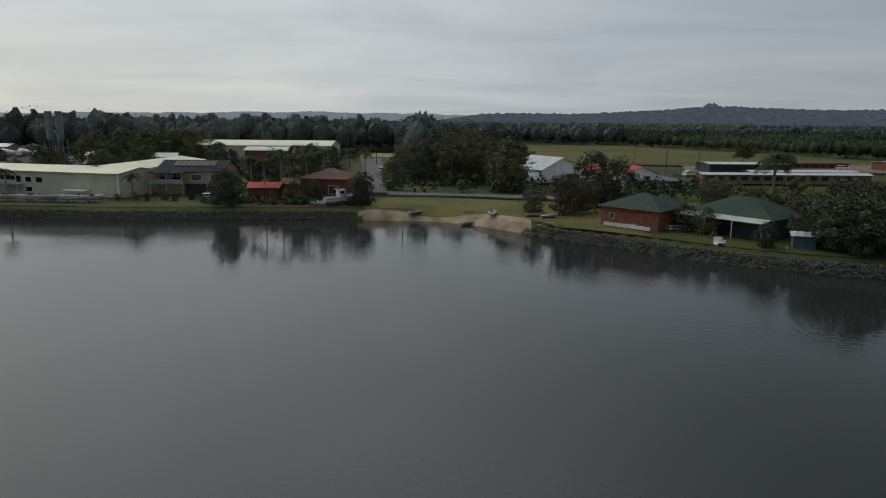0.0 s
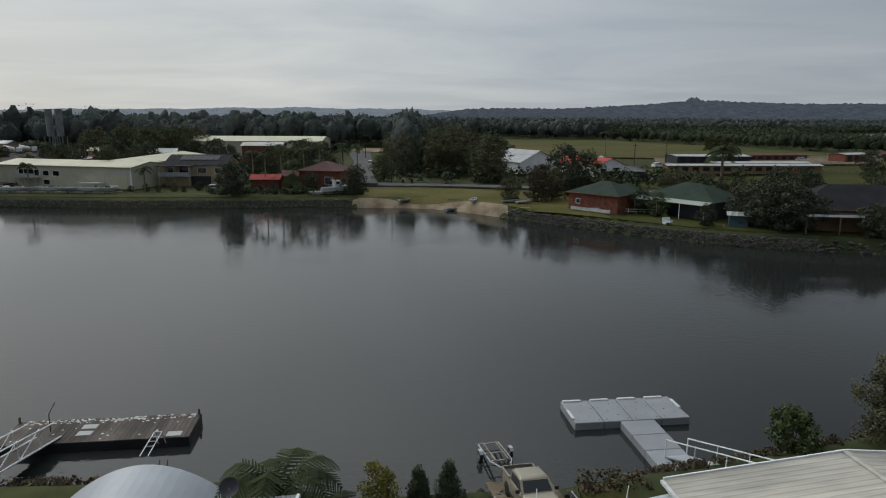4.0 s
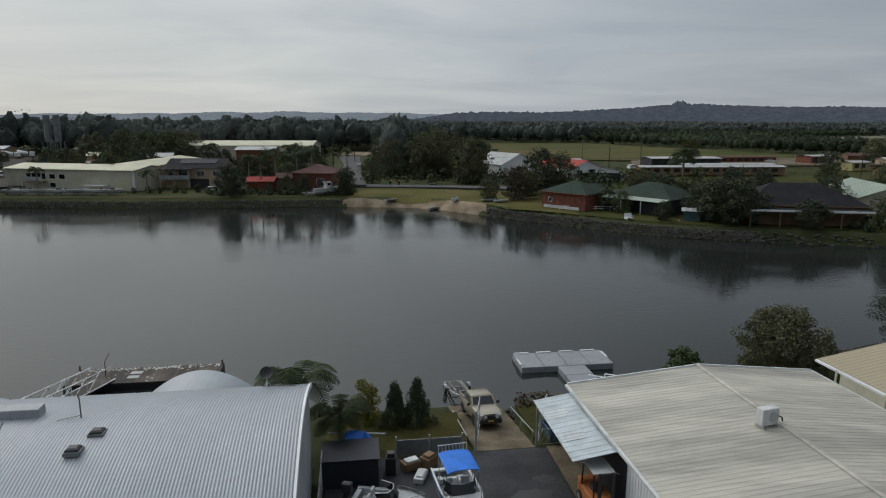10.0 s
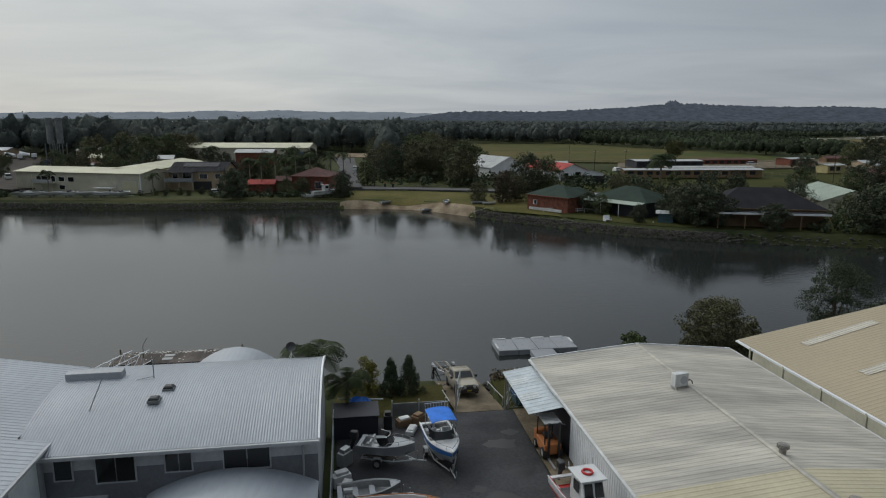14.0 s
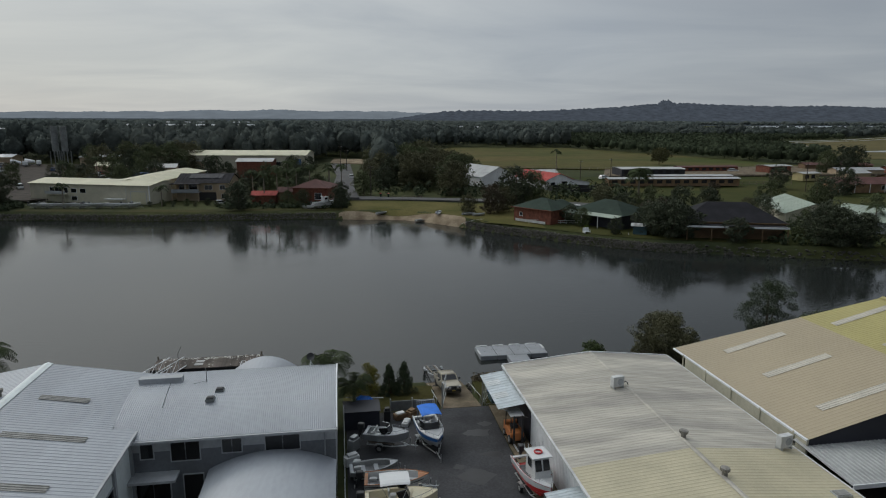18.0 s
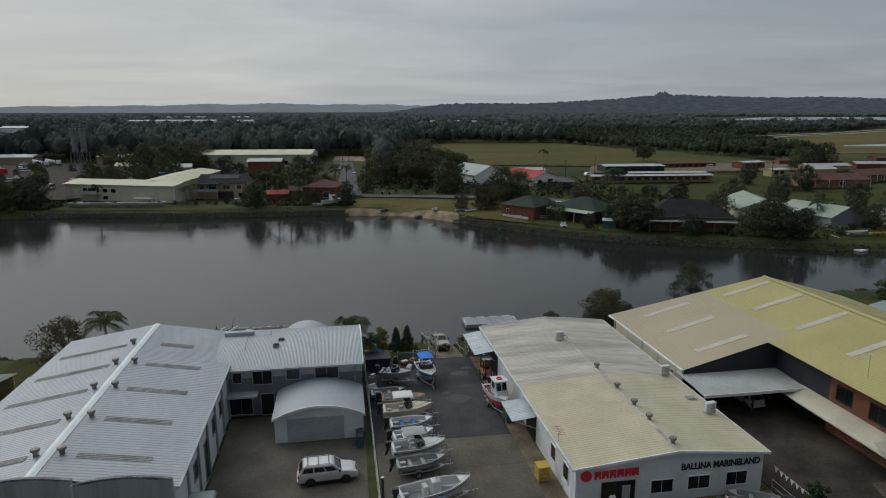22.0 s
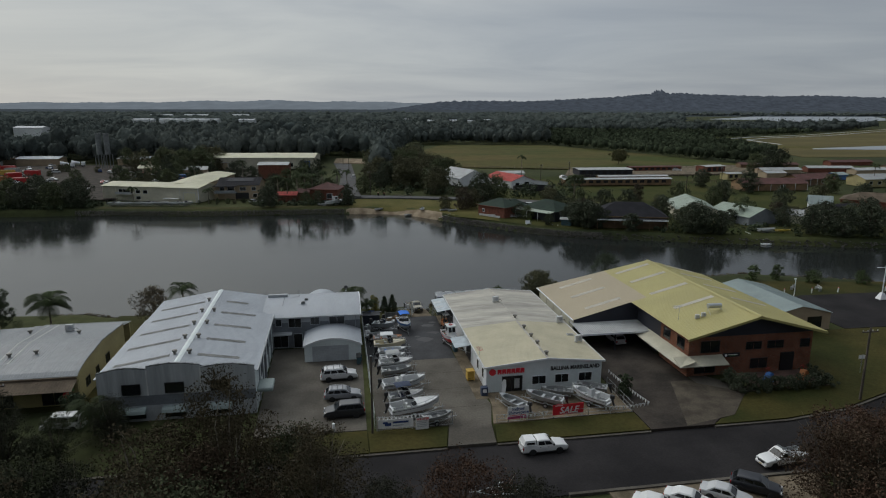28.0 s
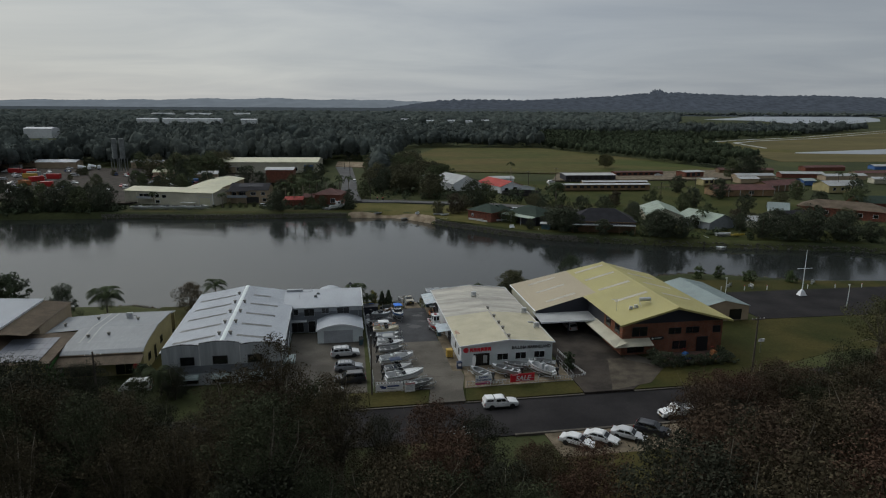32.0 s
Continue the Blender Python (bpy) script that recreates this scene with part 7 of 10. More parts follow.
# the riverside gardens
for x, y, h, k in ((47, 88, 6.0, 1), (51, 90, 7.0, 3), (51.5, 84, 6.0, 1), (47, 104, 6.5, 1), (53, 106, 7.5, 0), (60, 104, 8.0, 1), (74.5, 80, 6.0, 0), (78.5, 79, 6.5, 1), (76, 98, 7, 1), (98.5, 94, 7.0, 0), (103, 82, 6.0, 1), (100, 118, 7, 0), (108, 128, 8, 1), (90, 122, 7.5, 0), (70, 112, 7, 1), (80, 132, 6, 3)):
    far_tree(x, y, h, k)
# the eastern gardens
for x, y, h, k in ((112, 78, 8, 1), (117, 76, 7, 0), (124, 78, 9, 1), (131, 76, 6, 0), (128, 86, 6, 2), (135, 84, 6, 1), (142, 72, 4.6, 0), (150, 74, 4.8, 1), (156, 84, 4.6, 0), (165, 78, 5.5, 1), (172, 90, 5, 2), (150, 118, 8, 1), (165, 122, 8.5, 0), (138, 122, 7, 2), (120, 112, 7.5, 1), (128, 150, 9, 1), (160, 150, 8, 0), (185, 150, 9, 1), (200, 130, 9, 0), (215, 150, 9, 2), (190, 110, 9, 1), (118, 168, 8, 1)):
    far_tree(x, y, h, k)
# the eastern gardens
for x, y, h, k in ((175, 225, 12, 1), (182, 228, 12, 1), (168, 224, 10, 0), (230, 190, 9, 1), (250, 150, 9, 0), (225, 120, 9, 1), (240, 105, 9, 0)):
    far_tree(x, y, h, k)
# the western bank
for x, y, h, k in ((-104, 119, 8, 1), (-108, 121, 9, 1), (-112, 118, 8.5, 0), (-116, 121, 9.5, 1), (-121, 118, 9, 1), (-126, 120, 10, 0), (-131, 117, 9, 1), (-137, 119, 10, 1), (-143, 116, 9, 0), (-150, 118, 10, 1), (-158, 115, 10, 1), (-166, 117, 10, 0), (-175, 114, 10, 1), (-110, 130, 9, 1), (-124, 131, 10, 1), (-138, 130, 9, 0), (-152, 130, 10, 1), (-168, 130, 10, 1)):
    far_tree(x, y, h, k)
# the western yards
for x, y, h, k in ((-50, 152, 8, 1), (-38, 160, 9, 1), (-86, 172, 9, 1), (-95, 168, 8, 0), (-100, 180, 9, 1), (-66, 182, 8, 1), (-76, 196, 9, 1), (-44, 182, 9, 0), (-48, 200, 9, 1), (-120, 182, 8, 1), (-135, 176, 7, 0), (-46, 228, 7, 1)):
    far_tree(x, y, h, k)
for x, y, h in ((47, 84, 7), (49.5, 81.5, 8), (52, 80, 6.5), (59.5, 72.5, 5.0), (74, 71, 8.5), (77, 72, 7.5), (81, 71, 6.5), (104, 70, 8), (110, 68, 8), (117, 68, 9), (125, 67, 9), (133, 66, 6)):
    far_tree(x, max(y, far_shore(x) + 2.5), h, 1, 1.15)
# trees between the western yards
for k in range(46):
    x, y = rng.uniform(-175, -92), rng.uniform(150, 275)
    if x < -118 and y < 262:
        continue
    far_tree(x, y, rng.uniform(5, 10), int(rng.integers(3)))
for k in range(22):
    far_tree(rng.uniform(-128, -100), rng.uniform(205, 250), rng.uniform(8, 13), int(rng.integers(3)), 1.1)
for k in range(34):
    x = rng.uniform(46, 175)
    y = far_shore(x) + rng.uniform(4, 46)
    if (56 < x < 78 and far_shore(x) + 13 < y < 98) or (78 < x < 97 and 76 < y < 108 and rng.random() < 0.7) or (84 < x < 101 and y < far_shore(x) + 12):
        continue
    far_tree(x, y, rng.uniform(4.0, 6.5), int(rng.integers(4)), 1.1)
for k in range(14):
    far_tree(rng.uniform(-190, -125), rng.uniform(158, 232), rng.uniform(2.6, 4.6), int(rng.integers(3)))
# the dark grove behind the foreshore street
for k in range(40):
    x = rng.uniform(-10, 19)
    y = rng.uniform(152 - 0.25 * x, 210 - 0.2 * x)
    if (10 < x < 34 and 172 < y < 196) or (40 < x < 70 and y > 182) or (x > 40 and y < 146):
        continue
    far_tree(x, y, rng.uniform(8, 12.5), 2 * int(rng.integers(2)), 1.0)
for k in range(12):
    far_tree(rng.uniform(-12, 4), rng.uniform(215, 255), rng.uniform(9, 14), int(rng.integers(3)))
palm("tall_palm", at(52.7, 112, 1.9), 10.2, "tall royal palm behind the riverside houses", 90, fronds=24, reach=3.9, trunk_r=0.3)
tree("meadow_tree", at(113.6, 267, 2.6), 8.2, 5.0, "leaf_olive", "lone spreading olive-yellow tree in the meadow", 91, clumps=60, per=60, size=0.3, low=0.3, loose=0.8)
for k, (x, y, h) in enumerate(((-66, 126, 5.0), (-89, 122.5, 6.0), (-41, 131, 8), (-38, 133, 9.5), (-36, 136, 8.5), (-33, 134, 9), (-30, 137, 10), (-37.5, 145, 10), (-34, 128, 6.5), (-31, 143, 9), (-25, 140, 8.5), (-22.5, 146, 9), (-26, 145, 9.5), (-45, 135, 8), (-72, 190, 9), (-110, 182, 9), (-118, 176, 8), (46, 178, 12), (94, 88, 5), (190, 170, 9), (198, 172, 8))):
    palm("far_palm", at(x, y, 1.9), h, "slender palm among houses on the far bank", 100 + k, fronds=11, reach=2.4)
for p in FB:
    for o in (*p.children, p):
        bpy.data.objects.remove(o)

# the distant woods, past counting
rng = np.random.default_rng(5)


def keep_out(x, y):
    """Open ground: the meadow, the farm, the yards and the airfield."""
    open_ = (y < 262) & (x > -12) & (x < 330)
    open_ |= (x > -14 + (y - 250) * 0.05) & (x < 190 - (y - 250) * 0.42) & (y >= 240) & (y < 452)
    open_ |= (x > np.interp(y, [300, 446, 540, 585, 651, 909], [238, 262, 280, 330, 428, 728])) & (x < 1000) & (y > 300) & (y < 960)
    open_ |= (x > -215) & (x < -52) & (y < 275)
    open_ |= (x > -112) & (x < -40) & (y < 272)
    open_ |= (x > -50) & (x < -16) & (y < 318)
    open_ |= (x > 190) & (x < 700) & (y < 330)
    return open_


n = 31000
t_ = rng.uniform(0, 1, n)
yy = 195 + 2300 * t_ ** 1.7
xx = rng.uniform(-1, 1, n) * (0.72 * (yy + 110) + 50) + 6
ok = ~keep_out(xx, yy) & ~((yy > 900) & (xx > 0.40 * (yy + 106)) & (xx < 0.74 * (yy + 106)) & (yy < 2260))
for x, y, w in SHEDS:
    ok &= ~((yy < y + 14) & (yy > y - 260) & (abs(xx - x * (yy + 106) / (y + 106)) < w / 2 + 6))
xx, yy = xx[ok], yy[ok]
hh = rng.uniform(9.5, 13.5, len(xx)) + 4 * (rng.random(len(xx)) > 0.93)
hh += np.where((xx < 20) & (yy < 520), rng.uniform(-2.0, 5.5, len(xx)), 0)
right = (xx > 110 + (yy - 450) * 0.1) & (yy > 255) & (yy < 700)
hh = np.where(right, rng.uniform(6.5, 8.5, len(xx)), hh)
sc_ = np.clip(yy / 420, 1.0, 3.4)
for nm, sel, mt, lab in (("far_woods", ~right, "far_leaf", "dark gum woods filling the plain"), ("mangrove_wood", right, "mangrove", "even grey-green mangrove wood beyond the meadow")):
    verts, faces, n0 = [], [], 0
    for seg, rows, near, far in ((9, 5, 0, 430), (7, 4, 430, 900), (6, 3, 900, 9999)):
        s_ = sel & (yy >= near) & (yy < far)
        X_, Y_, H_s, S_ = xx[s_], yy[s_], hh[s_], sc_[s_]
        m_n, k_n = len(X_), seg * rows + 1
        # one crown: rings from skirt to top
        lat = np.repeat(np.linspace(-0.75, 1.15, rows), seg)
        lon = np.tile(np.arange(seg) * math.tau / seg, rows) + lat * 1.3
        unit = np.concatenate([np.stack([np.cos(lat) * np.cos(lon), np.cos(lat) * np.sin(lon), np.sin(lat)], 1), [(0, 0, 1.0)]])
        wide = H_s * 0.29 * S_ ** 0.8 * rng.uniform(0.75, 1.3, m_n)
        rad = np.stack([wide, wide, H_s * 0.44], 1)
        P = unit[None] * rad[:, None] * rng.uniform(0.62, 1.2, (m_n, k_n, 1)) * (0.80 if near < 900 else 1.0) + np.stack([X_, Y_, 2.6 + H_s * 0.55], 1)[:, None]
        quads = [(r * seg + c, r * seg + (c + 1) % seg, (r + 1) * seg + (c + 1) % seg, (r + 1) * seg + c) for r in range(rows - 1) for c in range(seg)]
        caps = [((rows - 1) * seg + c, (rows - 1) * seg + (c + 1) % seg, k_n - 1) for c in range(seg)]
        off = n0 + np.arange(m_n)[:, None, None] * k_n
        faces += (np.array(quads)[None] + off).reshape(-1, 4).tolist() + (np.array(caps)[None] + off).reshape(-1, 3).tolist()
        verts.append(P.reshape(-1, 3))
        n0 += m_n * k_n
        # leaf sprays break up the nearer crowns
        if near < 900 and m_n:
            cs = np.stack([X_, Y_, 2.6 + H_s * 0.55], 1)
            lq = leaf_quads(cs, wide * 1.18, 64 if near == 0 else 34, 0.42 if near == 0 else 0.75, rng, 1.15, 0.9)
            verts.append(lq.reshape(-1, 3))
            faces += (np.arange(len(lq) * 4).reshape(-1, 4) + n0).tolist()
            n0 += len(lq) * 4
    me = bpy.data.meshes.new(nm)
    me.from_pydata(np.concatenate(verts).tolist(), [], faces)
    me.polygons.foreach_set("use_smooth", [True] * len(faces))
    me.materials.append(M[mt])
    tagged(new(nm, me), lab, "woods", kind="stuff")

# ---- vehicles ----
PAINT = {}
# champagne is painted darker for the shadow the utility stands in
for nm, c, mt in (("white", (0.66, 0.67, 0.67), 0.0), ("silver", (0.50, 0.51, 0.52), 0.12), ("grey", (0.22, 0.23, 0.25), 0.12), ("black", (0.018, 0.020, 0.026), 0.2), ("champagne", (0.27, 0.24, 0.175), 0.25), ("red", (0.35, 0.02, 0.02), 0.0), ("blue", (0.03, 0.06, 0.16), 0.1)):
    PAINT[nm] = mat("car_" + nm, c, 0.32, metal=mt, var=0.04, coat=0.5)
M["headlight"] = mat("headlamp_glass", (0.50, 0.51, 0.52), 0.12, var=0.05)
M["taillight"] = mat("tail_lamp_red", (0.32, 0.012, 0.012), 0.2, var=0.05)

WHEELS = {}


def wheel(parent, x, y, r, w):
    """A wheel on its axle: tyre and rim."""
    if (r, w) not in WHEELS:
        n = 18
        prof = ((r * 0.62, -w / 2), (r * 0.94, -w / 2), (r, -w / 2 + 0.04), (r, w / 2 - 0.04), (r * 0.94, w / 2), (r * 0.62, w / 2))
        tyre = mesh_of(loft([[(a * math.cos(k * math.tau / n), b_, a * math.sin(k * math.tau / n)) for k in range(n)] for a, b_ in prof], cap=False), "tyre", True)
        tyre.materials.append(M["black_rubber"])
        bm = loft([[(a * math.cos(k * math.tau / n), b_, a * math.sin(k * math.tau / n)) for k in range(n)] for a, b_ in ((r * 0.64, -w * 0.42), (r * 0.52, -w * 0.25), (r * 0.2, -w * 0.36), (r * 0.2, w * 0.36), (r * 0.52, w * 0.25), (r * 0.64, w * 0.42))])
        rim = mesh_of(bm, "rim")
        rim.materials.append(M["dull_alu"])
        WHEELS[(r, w)] = (tyre, rim)
    tyre, rim = WHEELS[(r, w)]
    wo = part("wheel", tyre, None, parent, m=pose(x, y, r))
    part("rim", rim, None, wo)


# length, width, belt height, roof height, screen foot, screen top, rear top, rear foot (from the middle, front is +x), bonnet height, tail height
SPEC = {"suv": (4.95, 1.95, 1.19, 1.80, 1.2, 0.55, -2.0, -2.38, 1.10, 1.19), "wagon": (4.7, 1.85, 1.06, 1.60, 1.1, 0.4, -1.75, -2.2, 0.98, 1.02), "ute": (5.25, 1.86, 1.14, 1.76, 1.05, 0.45, -0.95, -1.08, 1.08, 1.1),
        "cab": (5.1, 1.86, 1.12, 1.78, 0.95, 0.3, -0.1, -0.25, 1.08, 0.72), "sedan": (4.65, 1.78, 0.93, 1.44, 1.0, 0.35, -1.1, -1.72, 0.84, 0.95), "hatch": (4.2, 1.74, 0.92, 1.48, 0.85, 0.15, -1.5, -1.95, 0.88, 0.92), "van": (4.7, 1.8, 1.15, 1.95, 1.85, 1.2, -2.2, -2.3, 1.0, 1.15)}


def car(kind, m, paint, label, category="car", group="", canopy=None, rack=False, plate=True):
    """A road vehicle facing +x; those without a plate stand far off and carry fewer parts."""
    Lc, Wc, belt, H, x0, x1, x2, x3, bon, tail = SPEC[kind]
    t = thing("car" if kind not in ("ute", "cab", "van") else {"ute": "utility_truck", "cab": "tray_truck", "van": "van"}[kind], m @ Matrix.Scale(0.86, 4), label, category, group)
    pm, hw, hl = PAINT[paint], Wc / 2, Lc / 2
    st = []
    low = kind in ("ute", "cab")
    for x, top, w in ((-hl, 0.62, 0.90), (-hl + 0.08, tail - 0.03, 0.95), (-hl + 0.3, tail, 0.985), (x3 if not low else -hl + 0.6, belt if not low else tail, 1.0), (x3 + 0.2 if low else -hl * 0.4, belt, 1.0), (0, belt, 1.0), (x0, belt - 0.02, 1.0), (x0 + 0.25, bon + 0.02, 0.99), (hl - 0.45, bon - 0.06, 0.95), (hl - 0.12, bon - 0.2, 0.88), (hl, 0.62, 0.80)):
        w *= hw
        st.append([(x, -w * 0.90, 0.30), (x, -w, 0.46), (x, -w, top * 0.62 + 0.12), (x, -w * 0.965, top - 0.04), (x, -w * 0.86, top), (x, w * 0.86, top), (x, w * 0.965, top - 0.04), (x, w, top * 0.62 + 0.12), (x, w, 0.46), (x, w * 0.90, 0.30)])
    shell = loft(st)
    if plate:
        bmesh.ops.recalc_face_normals(shell, faces=shell.faces)
        bmesh.ops.bevel(shell, geom=[e for e in shell.edges if len(e.link_faces) == 2 and e.calc_face_angle(0) > 0.35], offset=0.045, segments=2, affect="EDGES", profile=0.5)
    body = part("body", shell, pm, t, smooth=plate)
    # greenhouse
    lo_, hi_ = hw * 0.93, hw * 0.79
    g = [[(x3, -lo_, belt), (x0, -lo_, belt - 0.02), (x0, lo_, belt - 0.02), (x3, lo_, belt)], [(x2 - 0.02, -hi_ - 0.05, H - 0.12), (x1 + 0.03, -hi_ - 0.05, H - 0.12), (x1 + 0.03, hi_ + 0.05, H - 0.12), (x2 - 0.02, hi_ + 0.05, H - 0.12)]]
    cabin = part("cabin", loft(g), pm if plate else "glass", t, "" if plate else "tinted glass cabin")
    if plate:
        up_ = hi_ + 0.05

        def on(s_, v_, y_, out):
            """A point of the cabin's skin; y_ from -1 to 1 across it."""
            x = (x3 + (x0 - x3) * s_) * (1 - v_) + (x2 - 0.02 + (x1 + 0.03 - x2 + 0.02) * s_) * v_
            w_ = lo_ * (1 - v_) + up_ * v_
            return (x + (out if s_ == 1 else -out if s_ == 0 else 0), y_ * w_ + (math.copysign(out, y_) if 0 < s_ < 1 else 0), belt - 0.01 + (H - 0.12 - belt) * v_)

        for s_, nm in ((1, "windscreen"), (0, "rear_window")):
            part(nm, loft([[on(s_, v_, y_, o) for v_, y_ in ((0.10, -0.88), (0.10, 0.88), (0.95, 0.86), (0.95, -0.86))] for o in (-0.02, 0.012)]), "glass", cabin)
        cuts = {"suv": (0.05, 0.34, 0.64, 0.93), "wagon": (0.06, 0.32, 0.63, 0.92), "van": (0.04, 0.36, 0.70, 0.94), "cab": (0.10, 0.90)}.get(kind, (0.08, 0.50, 0.91))
        for sy in (-1, 1):
            for a_, c_ in zip(cuts, cuts[1:]):
                part("side_window", loft([[on(q, v_, sy, o) for q, v_ in ((a_ + 0.02, 0.12), (c_ - 0.02, 0.12), (c_ - 0.02, 0.90), (a_ + 0.02, 0.90))] for o in (-0.02, 0.012)]), "glass", cabin)
    rf = loft([[(x2 - 0.04, -hi_ - 0.06, H - 0.12), (x1 + 0.05, -hi_ - 0.06, H - 0.12), (x1 + 0.05, hi_ + 0.06, H - 0.12), (x2 - 0.04, hi_ + 0.06, H - 0.12)], [(x2 + 0.12, -hi_ + 0.08, H), (x1 - 0.18, -hi_ + 0.08, H), (x1 - 0.18, hi_ - 0.08, H), (x2 + 0.12, hi_ - 0.08, H)]])
    if plate:
        bmesh.ops.recalc_face_normals(rf, faces=rf.faces)
        bmesh.ops.bevel(rf, geom=[e for e in rf.edges if e.calc_face_angle(0) > 0.2], offset=0.04, segments=2, affect="EDGES", profile=0.5)
    roof = part("roof", rf, pm, t, smooth=plate)
    for sy in (-1, 1) if plate else ():
        part("headlight", soft_box(hl - 0.30, hl - 0.04, sy * hw * 0.68 - 0.18, sy * hw * 0.68 + 0.18, bon - 0.36, bon - 0.2, 0.03), "headlight", t)
        part("tail_light", box(-hl - 0.005, -hl + 0.1, sy * hw * 0.85 - 0.09, sy * hw * 0.85 + 0.09, tail - 0.42, tail - 0.12), "taillight", t)
        part("mirror", soft_box(x0 - 0.28, x0 - 0.12, sy * (hw + 0.12) - 0.1, sy * (hw + 0.12) + 0.1, belt, belt + 0.2, 0.03), "black_plastic", t)
        part("sill", box(-hl * 0.45, hl * 0.42, sy * hw - 0.02, sy * hw + 0.015, 0.30, 0.42), "black_plastic", t)
        for k in (0.15, -0.75):
            part("door_handle", box(k, k + 0.18, sy * hw * 0.985 - 0.02, sy * hw * 0.985 + 0.03, belt - 0.2, belt - 0.165), "chrome", t)
    if plate:
        part("front_bumper", soft_box(hl - 0.16, hl + 0.06, -hw * 0.85, hw * 0.85, 0.34, 0.60, 0.05), pm if kind != "ute" else "black_plastic", t)
    part("rear_bumper", soft_box(-hl - 0.08, -hl + 0.08, -hw * 0.9, hw * 0.9, 0.36, 0.58, 0.04), "dull_alu" if low else pm, t)
    part("grille", box(hl - 0.13, hl + 0.015, -hw * 0.45, hw * 0.45, 0.62, bon - 0.24), "black_plastic", t)
    if plate:
        part("number_plate", box(hl + 0.06, hl + 0.075, -0.18, 0.18, 0.44, 0.55), "yellow", t)
    wr = 0.37 if kind in ("suv", "ute", "cab") else 0.32
    for x in (hl * 0.60, -hl * 0.58):
        for sy in (-1, 1):
            if plate:
                part("wheel_arch", tube([(x, sy * hw * 0.80, wr), (x, sy * (hw + 0.012), wr)], wr + 0.06, sides=16), "black_rubber", t)
            wheel(t, x, sy * (hw - 0.09), wr, 0.24)
    if kind == "ute":
        for sy in (-1, 1):
            part("tray_side", box(-hl + 0.06, x3 - 0.02, sy * hw * 0.95 - 0.04, sy * hw * 0.95 + 0.04, tail - 0.02, tail + 0.14), pm, t)
        part("tailgate", box(-hl + 0.01, -hl + 0.07, -hw * 0.92, hw * 0.92, 0.62, tail + 0.14), pm, t)
        if canopy:
            part("canopy", loft([[(-hl + 0.05, -hw * 0.95, tail + 0.1), (x3 - 0.04, -hw * 0.95, tail + 0.1), (x3 - 0.04, hw * 0.95, tail + 0.1), (-hl + 0.05, hw * 0.95, tail + 0.1)], [(-hl + 0.3, -hw * 0.78, H - 0.02), (x3 - 0.06, -hw * 0.78, H - 0.02), (x3 - 0.06, hw * 0.78, H - 0.02), (-hl + 0.3, hw * 0.78, H - 0.02)]]), pm, t, "white hard canopy over the tray")
            for sy in (-1, 1):
                part("canopy_window", loft([[(-hl + 0.35, sy * hw * 0.935, tail + 0.25), (x3 - 0.2, sy * hw * 0.935, tail + 0.25), (x3 - 0.2, sy * hw * 0.86, H - 0.22), (-hl + 0.5, sy * hw * 0.86, H - 0.22)], [(-hl + 0.35, sy * (hw * 0.935 + 0.02), tail + 0.25), (x3 - 0.2, sy * (hw * 0.935 + 0.02), tail + 0.25), (x3 - 0.2, sy * (hw * 0.86 + 0.02), H - 0.22), (-hl + 0.5, sy * (hw * 0.86 + 0.02), H - 0.22)]]), "glass", t)
        else:
            part("tray_liner", box(-hl + 0.1, x3 - 0.05, -hw * 0.9, hw * 0.9, tail - 0.01, tail + 0.02), "black_plastic", t)
            part("bull_bar", tube([(hl + 0.1, -hw * 0.8, 0.5), (hl + 0.16, -hw * 0.5, 0.95), (hl + 0.16, hw * 0.5, 0.95), (hl + 0.1, hw * 0.8, 0.5)], 0.045, sides=8), "black_plastic", t)
            for sy in (-0.4, 0.4):
                part("spotlight", tube([(hl + 0.12, sy, 0.84), (hl + 0.24, sy, 0.84)], 0.12, sides=12), "headlight", t)
    if kind == "cab":
        part("tray_floor", box(-hl - 0.25, x3 - 0.08, -0.93, 0.93, 0.84, 0.94), "dull_alu", t)
        for y0 in (-0.95, 0.91):
            part("drop_side", box(-hl - 0.25, x3 - 0.08, y0, y0 + 0.04, 0.9, 1.2), "aluminium", t)
        part("tray_end", box(-hl - 0.27, -hl - 0.23, -0.95, 0.95, 0.9, 1.2), "aluminium", t)
        part("headboard", box(x3 - 0.1, x3 - 0.06, -0.95, 0.95, 0.9, 1.75), "aluminium", t)
    if rack:
        for x in (x1 - 0.4, (x1 + x2) / 2, x2 + 0.4):
            part("roof_bar", box(x - 0.04, x + 0.04, -hi_ - 0.02, hi_ + 0.02, H + 0.05, H + 0.09), "black_plastic", t)
        for sy in (-1, 1):
            part("roof_rail", tube([(x2 + 0.2, sy * hi_ * 0.93, H + 0.05), (x1 - 0.2, sy * hi_ * 0.93, H + 0.05)], 0.025, sides=6), "chrome", t)
    return t


car("suv", site(-16.7, 6.6, 1.53, 3), "silver", "silver four-wheel drive with roof bars in the car park", group="parked cars", rack=True)
car("wagon", site(-16.3, 1.2, 1.53, 0), "grey", "grey crossover parked on concrete", group="parked cars", rack=True)
car("suv", site(-16.2, -3.0, 1.53, 182), "black", "black four-wheel drive parked at the verge", group="parked cars")
car("ute", site(2.6, -12.7, 1.23, 1), "white", "white twin-cab utility with canopy at the kerb", "utility truck", canopy=True)
car("ute", site(-4.05, 33.7, 0.84, -86) @ pose(0, 0, 0, 0, -9, 0), "champagne", "old champagne utility backed down the slipway", "utility truck", rack=False)
